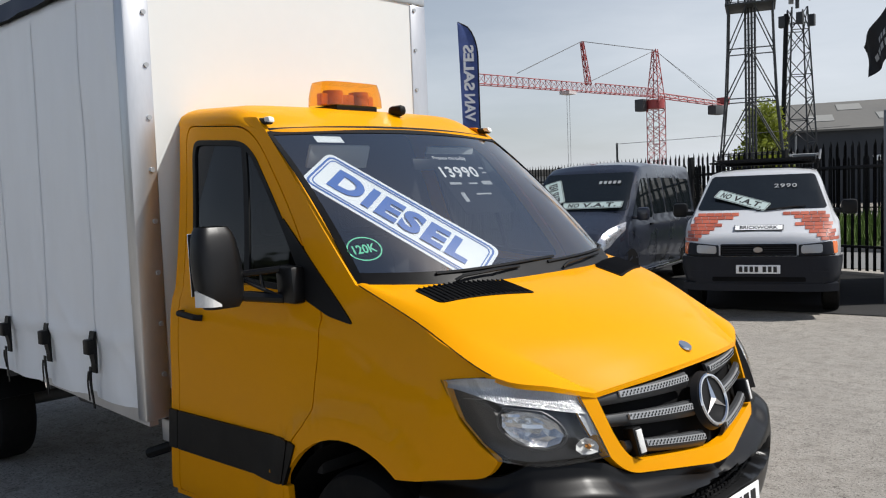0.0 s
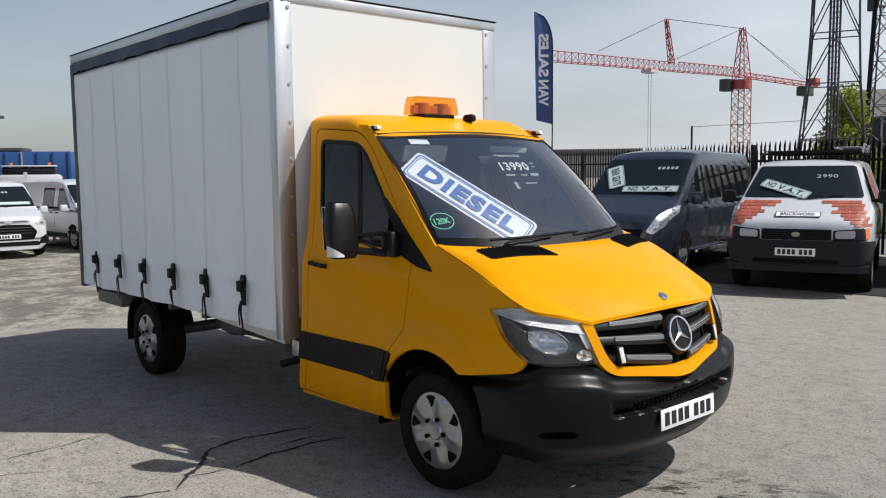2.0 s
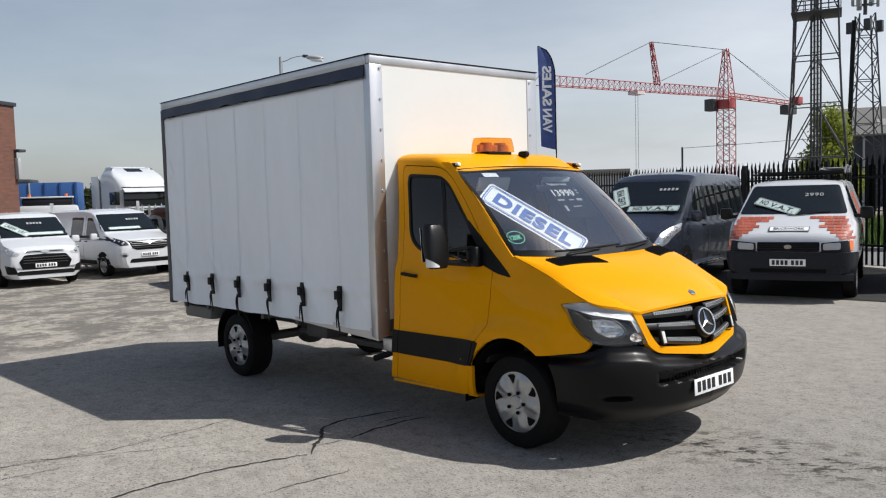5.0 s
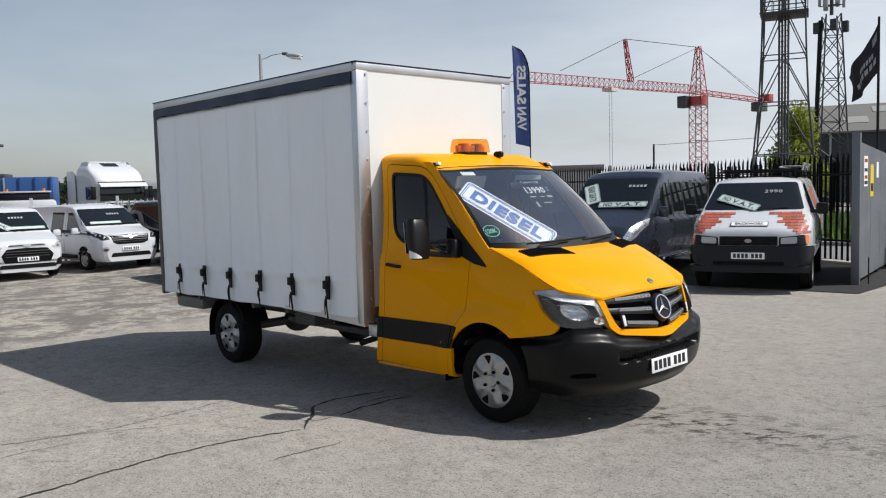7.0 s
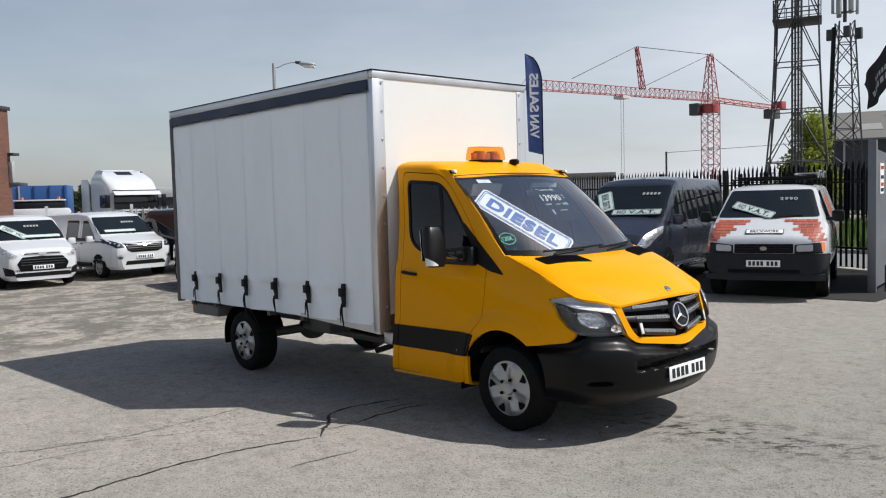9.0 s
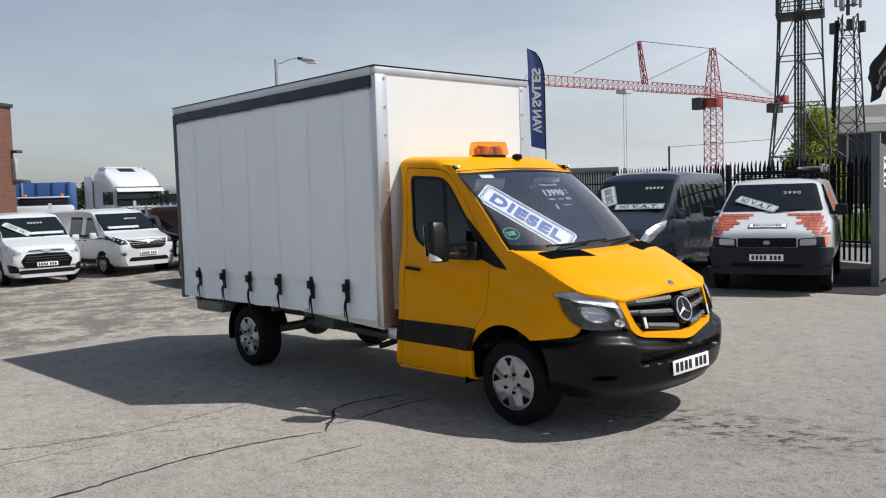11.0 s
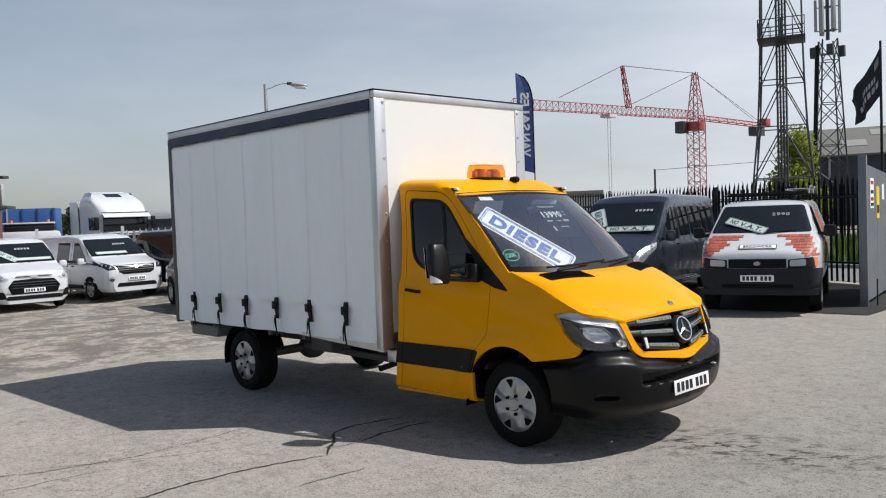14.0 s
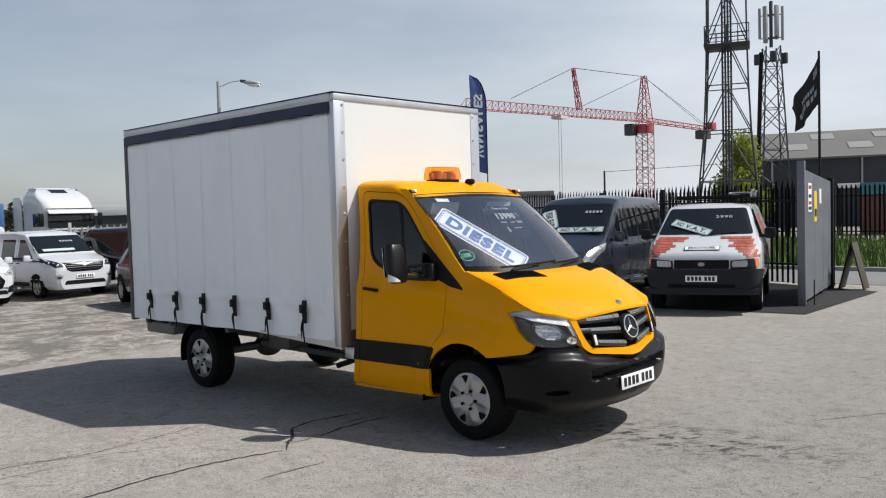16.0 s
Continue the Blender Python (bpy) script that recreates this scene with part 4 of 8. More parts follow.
for side in (-1, 1):
    part("bumper", sheet(lambda u, v: bump(u, v, side), 64, 44, lambda u, v: bump(u, v, side, 0.03)), M["bumper"], truck, "large black plastic front bumper", 50)
tread = bmesh.new()
for i in range(26):
    for j in range(3):
        y = -0.45 + 0.9 * (i + 0.5 * (j % 2)) / 26
        p = bump(min(1, 0.72 + 0.28 * (1 - abs(y) / 0.5)), 0.5, 1)
        add_box(tread, 1.255 - 0.36 * y * y - 0.055 + j * 0.017, 1.255 - 0.36 * y * y - 0.044 + j * 0.017, y - 0.011, y + 0.011, 0.563 + 0.016 * (2 - j) , 0.577 + 0.016 * (2 - j), 0)
tagged(part("bumper_tread", tread, M["black"], truck, "studded black step in the bumper"), kind="stuff")

part("plate_bracket", box(1.10, 1.285, -0.24, 0.24, 0.475, 0.575, 0.006), M["black"], truck)
wl_b = bmesh.new()
add_box(wl_b, -0.45, 0.9, -0.75, 0.75, 0.32, 0.36)
part("under_tray", wl_b, M["dark"], truck)

# wheel housings, cowl, vents and wipers
for side in (-1, 1):
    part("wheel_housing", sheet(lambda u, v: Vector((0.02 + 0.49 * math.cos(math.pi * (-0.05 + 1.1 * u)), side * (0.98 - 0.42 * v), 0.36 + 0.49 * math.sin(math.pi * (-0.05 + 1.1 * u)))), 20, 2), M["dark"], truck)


def on_hood(x, y, lift=0.0):
    """A point on the bonnet above x, y."""
    u, v = 0.4, 0.5 + 0.5 * y / 0.9
    for _ in range(25):
        p = hood(u, v)
        u = min(1, max(0, u + (x - p.x) * 0.9))
        v = min(1, max(0, v + (y - p.y) * 0.4))
    return hood(u, v) + Vector((0.3, 0, 0.95)).normalized() * lift


for side in (-1, 1):
    VENT = rounded([(0.235, 0.775, 0.02), (0.385, 0.35, 0.03), (0.56, 0.345, 0.02), (0.395, 0.775, 0.03)], 0.02)
    vent = part("bonnet_vent", panel([(x, side * y) for x, y in VENT], lambda u, v, d: on_hood(u, v, 0.004 - d), 0.08, 0.008), M["dark"], bonnet, "slatted black vent")
    for k in range(18):
        f = (k + 0.5) / 18
        a, b = Vector((0.24 + 0.14 * f, 0.768 - 0.41 * f)), Vector((0.395 + 0.15 * f, 0.768 - 0.415 * f))
        p, q = on_hood(a.x, side * a.y, 0.008), on_hood(b.x, side * b.y, 0.008)
        part("vent_slat", tube(p, q, 0.0042, 4), M["black"], vent)
for v0, v1, vp in ((0.14, 0.56, 0.17), (0.52, 0.97, 0.56)):
    wb = bmesh.new()
    add_path(wb, [ws(1.0, vp) + WS_N * 0.02, ws(0.99, vp + 0.02) + WS_N * 0.035, ws(0.975, vp + 0.12) + WS_N * 0.036, ws(0.962, vp + 0.22) + WS_N * 0.020], 0.0075, 6)
    part("wiper_arm", wb, M["black"], truck)
    wb = bmesh.new()
    add_path(wb, [ws(0.955 - 0.025 * k / 6, v0 + (v1 - v0) * k / 6) + WS_N * (0.012 + 0.004 * math.sin(math.pi * k / 6)) for k in range(7)], 0.0075, 6)
    part("wiper_blade", wb, M["black"], truck)
part("cowl", sheet(lambda u, v: ws(0.985 + 0.055 * u, 0.01 + 0.98 * v) + Vector((0.02 * u, 0, 0.004 - 0.012 * u)), 2, 20), M["black"], truck)

# cab inside
part("roof_lining", sheet(lambda u, v: roof(0.05 + 0.9 * u, 0.03 + 0.94 * v) - Vector((0, 0, 0.04)), 8, 8), M["dash"], truck)
part("rear_lining", panel(rounded([(-0.92, 0.5), (-0.95, 1.3), (-0.85, 2.27), (0.85, 2.27), (0.95, 1.3), (0.92, 0.5)], 0.05), lambda u, v, d: Vector((-1.39 + d, u, v)), 0.4, 0.01), M["cloth"], truck)
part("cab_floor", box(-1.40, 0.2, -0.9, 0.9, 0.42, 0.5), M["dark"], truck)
dash = part("dashboard", sheet(lambda u, v: Vector((-0.42 + 0.75 * u * (1 - 0.35 * (2 * v - 1) ** 2), -0.86 + 1.72 * v, 1.36 + 0.10 * math.sin(math.pi * min(1, u * 1.2)) * 0.9 + 0.05 * u - 0.25 * smooth(0.12, 0.0, u))), 10, 12), M["dash"], truck, "dark grey dashboard")
part("dashboard_front", box(-0.43, -0.36, -0.86, 0.86, 0.6, 1.2, 0.02), M["dash"], truck)
st = bmesh.new()
SW = Matrix.Translation((-0.50, -0.42, 1.30)) @ pose(0, 0, 0, 0, -52, 0)
pts = [SW @ Vector((0.22 * math.cos(a), 0.22 * math.sin(a), 0)) for a in [i * math.pi / 14 for i in range(29)]]
add_path(st, pts, 0.017, 8)
for a in (0, 120, 240):
    add_tube(st, SW @ Vector((0, 0, -0.03)), SW @ Vector((0.22 * math.cos(radians(a)), 0.22 * math.sin(radians(a)), 0)), 0.018, 6)
part("steering_wheel", st, M["black"], truck)
for y in (-0.45, 0.12, 0.52):
    seat = part("seat", box(-1.15, -0.65, y - 0.22, y + 0.22, 0.75, 0.98, 0.06), M["cloth"], truck, "dark cloth seat")
    part("backrest", box(-1.27, -1.12, y - 0.22, y + 0.22, 0.95, 1.62, 0.06, Matrix.Translation((-1.2, 0, 1)) @ pose(0, 0, 0, 0, -8, 0) @ Matrix.Translation((1.2, 0, -1))), M["cloth"], seat)
    part("headrest", box(-1.31, -1.22, y - 0.12, y + 0.12, 1.66, 1.85, 0.04), M["cloth"], seat)
for y in (-0.42, 0.42):
    part("sun_visor", box(-0.62, -0.60, y - 0.2, y + 0.2, 2.02, 2.17, 0.01, Matrix.Translation((-0.6, 0, 2.1)) @ pose(0, 0, 0, 0, 35, 0) @ Matrix.Translation((0.6, 0, -2.1))), M["cream"], truck)
part("rear_view_mirror", box(-0.40, -0.37, -0.1, 0.1, 2.02, 2.09, 0.01), M["black"], truck)

# roof fittings
for side in (-1, 1):
    mk = part("marker_foot", box(-0.66, -0.56, side * 0.83 - 0.016, side * 0.83 + 0.016, 2.262, 2.30, 0.012), M["black"], truck)
    part("marker_lamp", box(-0.60, -0.548, side * 0.83 - 0.018, side * 0.83 + 0.018, 2.272, 2.303, 0.010), M["clear_white"], mk)

# wheels


TURN = radians(69)


def wheel(x, y, side, hub):
    w = part("wheel", tube((x, y - side * 0.16, hub), (x, y - side * 0.05, hub), 0.19, 24), M["dark"], truck, "black tyre with silver wheel trim")
    prof = [(0.225, 0.0), (0.235, 0.018), (0.30, 0.022), (0.335, 0.006), (0.352, -0.03), (0.353, -0.19), (0.335, -0.225), (0.225, -0.225)]
    tb = bmesh.new()
    n = 48
    g = [[tb.verts.new((x + r * math.cos(a), y + side * d, hub + r * math.sin(a))) for r, d in prof] for a in [i * 2 * math.pi / n for i in range(n)]]
    for i in range(n):
        for j in range(len(prof) - 1):
            tb.faces.new((g[i][j], g[(i + 1) % n][j], g[(i + 1) % n][j + 1], g[i][j + 1]))
    part("tyre", tb, M["rubber"], w)
    # trim: seven broad spokes, hand holes, nuts and a hub
    rb = bmesh.new()
    n, rings = 84, 8
    def tr(r, a):
        d = 0.012 - 0.03 * (r / 0.225 - 0.55) ** 2
        spoke = 0.5 + 0.5 * math.cos(5 * (a - TURN))
        d += 0.012 * spoke * smooth(0.06, 0.12, r) * smooth(0.222, 0.19, r)
        d -= 0.010 * smooth(0.22, 0.0, spoke) * smooth(0.10, 0.16, r) * smooth(0.215, 0.195, r)
        d += 0.004 * math.cos(10 * (a - TURN)) * smooth(0.09, 0.14, r) * smooth(0.22, 0.2, r)
        d += 0.012 * smooth(0.055, 0.045, r)
        return Vector((x + r * math.cos(a), y + side * d, hub + r * math.sin(a)))
    radii = (0.012, 0.045, 0.055, 0.075, 0.10, 0.125, 0.15, 0.175, 0.195, 0.21, 0.226)
    g = [[rb.verts.new(tr(r, i * 2 * math.pi / n)) for r in radii] for i in range(n)]
    for i in range(n):
        for j in range(len(radii) - 1):
            rb.faces.new((g[i][j], g[(i + 1) % n][j], g[(i + 1) % n][j + 1], g[i][j + 1]))
    rb.faces.new([g[i][0] for i in range(n)])
    part("wheel_trim", rb, M["silver"], w, "silver plastic wheel trim")
    for k in range(5):
        a = TURN + 2 * math.pi * (k + 0.5) / 5
        lift = 0.007
        poly = [(0.140, -0.03), (0.172, -0.17), (0.196, -0.22), (0.207, -0.15), (0.209, 0.05), (0.204, 0.14), (0.190, 0.10), (0.165, 0.04)]
        hb_ = bmesh.new()
        f = [hb_.verts.new(tr(r, a + b) + Vector((0, side * lift, 0))) for r, b in poly]
        g2 = [hb_.verts.new(tr(r, a + b) - Vector((0, side * 0.02, 0))) for r, b in poly]
        hb_.faces.new(f)
        for i in range(len(poly)):
            hb_.faces.new((f[i], g2[i], g2[(i + 1) % len(poly)], f[(i + 1) % len(poly)]))
        part("trim_slot", hb_, M["dark"], w)
    for k in range(5):
        a = TURN + 2 * math.pi * k / 5
        c = Vector((x + 0.078 * math.cos(a), y + side * 0.016, hub + 0.078 * math.sin(a)))
        part("wheel_nut", tube(c, c + Vector((0, side * 0.014, 0)), 0.014, 6), M["dark"], w)


CAB_PARTS = list(truck.children_recursive)

# cargo body
BX0, BX1, BW, BZ0, BZ1 = -5.86, -1.525, 1.135, 0.78, 3.345
body = part("cargo_floor", box(BX0, BX1, -BW + 0.06, BW - 0.06, 0.74, 0.86, 0.004), M["chassis"], truck, "aluminium-edged cargo floor")
part("front_wall", box(BX1 - 0.04, BX1, -BW + 0.10, BW - 0.10, 0.86, BZ1 - 0.07), M["cream"], truck, "cream front wall of the cargo body")
part("cargo_roof", box(BX0 + 0.03, BX1 - 0.01, -BW + 0.02, BW - 0.02, BZ1 - 0.05, BZ1 + 0.012, 0.01), M["cream"], truck)
part("rear_wall", box(BX0, BX0 + 0.04, -BW + 0.06, BW - 0.06, 0.86, BZ1 - 0.07), M["cream"], truck)
part("roof_rail", box(BX1 - 0.05, BX1 + 0.012, -BW, BW, BZ1 - 0.075, BZ1 + 0.005, 0.012), M["alu"], truck, "aluminium front roof rail")
part("roof_rail", box(BX0 - 0.012, BX0 + 0.05, -BW, BW, BZ1 - 0.09, BZ1 + 0.005, 0.012), M["alu"], truck)
part("roof_edge", box(BX0, BX1 + 0.018, -BW - 0.012, BW + 0.012, BZ1 + 0.005, BZ1 + 0.014, 0.003), M["black"], truck)
for side in (-1, 1):
    part("side_rail", box(BX0 + 0.05, BX1 - 0.05, min(side * (BW - 0.05), side * (BW + 0.008)), max(side * (BW - 0.05), side * (BW + 0.008)), BZ1 - 0.085, BZ1 + 0.005, 0.01), M["alu"], truck)
    post = part("corner_post", box(BX1 - 0.09, BX1 + 0.010, min(side * (BW - 0.15), side * (BW + 0.002)), max(side * (BW - 0.15), side * (BW + 0.002)), 0.70, BZ1 - 0.075, 0.012), M["alu"], truck, "riveted aluminium corner post")
    for k in range(9):
        part("rivet", tube((BX1 + 0.008, side * (BW - 0.115), 0.95 + k * 0.285), (BX1 + 0.018, side * (BW - 0.115), 0.95 + k * 0.285), 0.014, 8), M["steel"], post)
    part("corner_post", box(BX0 - 0.010, BX0 + 0.07, min(side * (BW - 0.08), side * (BW + 0.006)), max(side * (BW - 0.08), side * (BW + 0.006)), 0.72, BZ1 - 0.09, 0.01), M["chassis"], truck)

    def cloth(u, v, side=side):
        x = BX0 + 0.07 + (BX1 - 0.085 - BX0 - 0.07) * u
        z = 0.752 + (3.155 - 0.752) * v
        seam = ((x + 5.29) / 0.643 + 0.5) % 1 - 0.5
        out = 0.004 * math.exp(-(seam / 0.06) ** 2) * smooth(0.1, 0.3, v) * (1 if seam > 0 else 0.7)
        out += 0.005 * math.sin(x * 4.7 + 1.3 * math.sin(z * 1.4)) * (0.35 + 0.65 * (1 - v))
        out += 0.010 * noise.noise(Vector((x * 1.3, z * 0.35, side * 3.0))) + 0.007 * noise.noise(Vector((x * 5.5, z * 1.3, 7))) + 0.03 * smooth(-5.2, -5.8, x) * noise.noise(Vector((x * 7 + z * 3, z * 4, 2)))
        crease = max(smooth(-5.1, -5.8, x), 0.7 * smooth(-2.5, -1.7, x), 0.6 * smooth(0.45, 0.2, v))
        out += 0.034 * crease * (0.5 - abs(noise.noise(Vector((x * 3.1 + z * 1.9, z * 1.3 - x * 0.7, 4)))) ** 0.7)
        hem = smooth(0.17, 0.13, v)
        out += 0.014 * hem * math.sin(x * 9.6 + 0.8) - 0.012 * hem
        out += 0.010 * math.exp(-((v - 0.155) / 0.02) ** 2)
        out *= 0.15 + 0.85 * smooth(-5.79, -5.55, x)
        out -= 0.03 * smooth(0.985, 1.0, v)
        return Vector((x, side * (BW - 0.008 + out), z))
    curtain = part("side_curtain", sheet(cloth, 260, 80), M["curtain"], truck, "white vinyl side curtain with faint folds", 60)
    for k in range(6):
        us = (-5.29 + 0.643 * k - BX0 - 0.07) / (BX1 - 0.085 - BX0 - 0.07)
        part("weld_seam", sheet(lambda u, v: cloth(us + (0.0030 - 0.0006 * noise.noise(Vector((k, v * 6, 1)))) * (u - 0.5) * 2, 0.17 + 0.80 * v) + Vector((0, side * 0.0025, 0)), 2, 120), M["curtain_seam"], curtain)

    def pelmet(u, v, side=side):
        x = BX0 + 0.05 + (BX1 - 0.06 - BX0 - 0.05) * u
        z = 3.262 - (0.115 + 0.006 * math.sin(x * 14) + 0.006 * noise.noise(Vector((x * 4, 0, 0)))) * v
        return Vector((x, side * (BW + 0.012 + 0.014 * v + 0.004 * math.sin(x * 9)), z))
    part("pelmet", sheet(pelmet, 120, 4, lambda u, v: pelmet(u, v) - Vector((0, side * 0.004, 0))), M["navy"], truck, "dark navy strip above the curtain")
    for k, x in enumerate((-5.29, -4.655, -4.025, -3.37, -2.72, -2.075)):
        y = side * (BW + 0.018)
        sw = 0.009 * math.sin(k * 2.1)
        strap = part("strap", sheet(lambda u, v: Vector((x - 0.03 + 0.06 * u + sw * v * v, y + side * (0.014 * math.sin(math.pi * min(1, v * 1.3)) * (1 if v < 0.75 else 0.4)), 1.165 - 0.25 * v)), 4, 10,
                                    lambda u, v: Vector((x - 0.03 + 0.06 * u + sw * v * v, y - side * 0.012, 1.165 - 0.25 * v))), M["black"], truck, "black curtain strap with buckle")
        part("buckle", box(x - 0.034, x + 0.034, min(y, y + side * 0.045), max(y, y + side * 0.024), 1.03, 1.12, 0.008), M["black"], strap)
        def tail(u, v, back=0.0, wide=0.034, top=0.955, drop=0.25, lean=0.012, off=0.02):
            return Vector((x - 0.004 + lean * v + sw * math.sin(3 * v) + wide * (1 - 0.45 * v) * (u - 0.5), y + side * (off - back + 0.004 * math.sin(5 * v)), top - drop * v))
        part("strap_tail", sheet(tail, 2, 8, lambda u, v: tail(u, v, 0.005)), M["black"], strap)
        second = dict(wide=0.02, top=0.93, drop=0.12 + 0.03 * (k % 3), lean=-0.03 + 0.012 * (k % 4), off=0.032)
        part("strap_tail", sheet(lambda u, v: tail(u, v, **second), 2, 6, lambda u, v: tail(u, v, 0.005, **second)), M["black"], strap)
    part("body_rail", panel([(-3.0, 0.745), (-3.0, 0.78), (BX1 - 0.02, 0.78), (BX1 - 0.02, 0.665)], lambda u, v, d: Vector((u, side * (BW - 0.03 - d), v)), 0.5, 0.05), M["alu"], truck, "tapered aluminium body rail")
    part("chassis_rail", box(-5.7, 0.2, side * 0.42 - 0.04, side * 0.42 + 0.04, 0.52, 0.70, 0.01), M["chassis"], truck)
    for x in (-2.2, -3.0, -3.7, -5.0, -5.6):
        part("cross_bearer", box(x - 0.03, x + 0.03, min(side * 0.1, side * (BW - 0.08)), max(side * 0.1, side * (BW - 0.08)), 0.68, 0.74), M["chassis"], truck)
    # mudguard behind the rear wheel, side lamp box
    part("mudguard", sheet(lambda u, v: Vector((-4.325 + 0.44 * math.cos(math.pi * (0.1 + 0.98 * u)), side * (0.72 + 0.34 * v), 0.34 + 0.44 * math.sin(math.pi * (0.1 + 0.98 * u)))), 16, 2,
                           lambda u, v: Vector((-4.325 + 0.43 * math.cos(math.pi * (0.1 + 0.98 * u)), side * (0.72 + 0.34 * v), 0.34 + 0.43 * math.sin(math.pi * (0.1 + 0.98 * u))))), M["black"], truck)
    part("rear_lamp_bar", box(-5.62, -4.95, min(side * 0.80, side * 1.04), max(side * 0.80, side * 1.04), 0.555, 0.70, 0.01), M["underframe"], truck, "grey rear lamp bar")
    part("rear_lamp", box(-5.66, -5.62, min(side * 0.82, side * 1.03), max(side * 0.82, side * 1.03), 0.57, 0.685, 0.01), M["orange"], truck, "dull rear lamp cluster")
part("rear_axle", tube((-4.325, -0.8, 0.35), (-4.325, 0.8, 0.35), 0.06, 12), M["chassis"], truck)
part("differential", sheet(lambda u, v: Vector((-4.325 + 0.17 * math.cos(2 * math.pi * u) * math.sin(math.pi * v), 0.2 * math.cos(math.pi * v), 0.35 + 0.17 * math.sin(2 * math.pi * u) * math.sin(math.pi * v))), 16, 10), M["chassis"], truck)
part("fuel_tank", box(-3.4, -2.5, 0.5, 0.85, 0.38, 0.66, 0.05), M["chassis"], truck)
part("spare_carrier", box(-3.3, -2.9, -0.75, -0.45, 0.48, 0.66, 0.03), M["chassis"], truck)
ex = bmesh.new()
add_path(ex, [(-0.6, -0.35, 0.4), (-1.6, -0.4, 0.42), (-2.6, -0.5, 0.45), (-3.2, -0.62, 0.5), (-3.6, -0.6, 0.5)], 0.04, 8)
part("exhaust", ex, M["chassis"], truck)
part("battery_step", box(-1.62, -1.46, -1.0, -0.8, 0.55, 0.68, 0.01), M["alu"], truck)
sh = bmesh.new()
add_path(sh, [(-1.48, -0.9, 0.56), (-1.62, -1.0, 0.50), (-1.70, -1.04, 0.47)], 0.03, 8)
part("filler_hose", sh, M["black"], truck)
# ---- boards, price and sticker in the truck's screen ----


def board(name, label, m, w, h, words, ink, border=None, tall=0.6, bold=0.03, wide=1.0, gap=1.0, group="", card="white_board"):
    """A flat printed board with rounded corners."""
    def fn(u, v, d):
        return m @ Vector((u, v, -d))
    th = thing(name, label, "sign", group)
    part("card", panel(rounded([(-w / 2, -h / 2), (-w / 2, h / 2), (w / 2, h / 2), (w / 2, -h / 2)], h * 0.16), fn, 1.0, 0.004), M[card], th)
    if border:
        def ring(k0, k1, lift):
            o = rounded([(-w / 2 + k0, -h / 2 + k0), (-w / 2 + k0, h / 2 - k0), (w / 2 - k0, h / 2 - k0), (w / 2 - k0, -h / 2 + k0)], h * 0.14)
            i = rounded([(-w / 2 + k1, -h / 2 + k1), (-w / 2 + k1, h / 2 - k1), (w / 2 - k1, h / 2 - k1), (w / 2 - k1, -h / 2 + k1)], h * 0.12)
            return ring_panel(o, i, lambda u, v, d: m @ Vector((u, v, lift - d)), 0.0015)
        for k0, k1 in border:
            part("border", ring(k0, k1, 0.0018), ink, th)
    if words:
        split = words.split()
        total = sum(len(x) for x in split) + 0.6 * (len(split) - 1)
        span_, x0 = w * (0.80 if len(split) > 1 else 0), -w * 0.40
        for one in split:
            share = span_ * len(one) / total
            bmw = letters(one, h * tall, bold, 0.0015, wide, gap=gap)
            wd = max(v.co.x for v in bmw.verts) * 2
            if len(split) > 1:
                bmesh.ops.scale(bmw, vec=(share / wd, 1, 1), verts=bmw.verts[:])
            part("lettering", moved(bmw, m @ Matrix.Translation((x0 + share / 2 if len(split) > 1 else 0, 0, 0.0008))), ink, th, "printed word " + one)
            x0 += share + span_ * 0.6 / total
    return th


def ws_frame(u, v, angle, sink):
    """A flat frame just behind the truck's screen, turned clockwise by angle."""
    p = ws(u, v) - WS_N * sink
    right = (ws(u, min(1, v + 0.05)) - ws(u, max(0, v - 0.05))).normalized()
    up = (ws(max(0, u - 0.05), v) - ws(min(1, u + 0.05), v)).normalized()
    a = radians(angle)
    return frame_of(p, right * math.cos(a) - up * math.sin(a), up * math.cos(a) + right * math.sin(a))


SIGN_L = Vector((0.60, 0.414, -0.467)).normalized()
SIGN_N = Vector((0.74, -0.17, 0.67))
SIGN_N = (SIGN_N - SIGN_L * SIGN_N.dot(SIGN_L)).normalized()
diesel = board("diesel_sign", "white board with blue DIESEL lettering behind the windscreen", frame_of(Vector((-0.05, -0.563, 1.817)) - SIGN_N * 0.06 + SIGN_N.cross(SIGN_L) * 0.058 + SIGN_L * 0.01, SIGN_L, SIGN_N.cross(SIGN_L)), 0.935, 0.30,
      "DIESEL", M["blue_ink"], border=((0.016, 0.026), (0.034, 0.040)), tall=0.51, bold=0.045, wide=1.16, gap=1.12)
sticker = thing("mileage_sticker", "green oval outline sticker marked 120K on the glass", "sticker")
sm = frame_of(Vector((-0.045, -0.787, 1.668)) - Vector((0.74, -0.2, 0.64)) * 0.012, (0.20, 0.98, 0.06), (-0.55, 0.1, 0.75))
oval = [(0.088 * math.cos(a), 0.066 * math.sin(a)) for a in [i * math.pi / 20 for i in range(40)]]
part("rim", ring_panel([(x * 0.97, y * 0.97) for x, y in oval], [(x * 0.90, y * 0.88) for x, y in oval], lambda u, v, d: sm @ Vector((u, v, 0.002 - d)), 0.001), M["green_ink"], sticker)
part("lettering", moved(letters("120K", 0.046, 0.02, 0.001, 0.92), sm @ Matrix.Translation((0, 0, 0.001))), M["green_ink"], sticker)
price = thing("price_display", "dark finance price display reading 13990", "price sign")
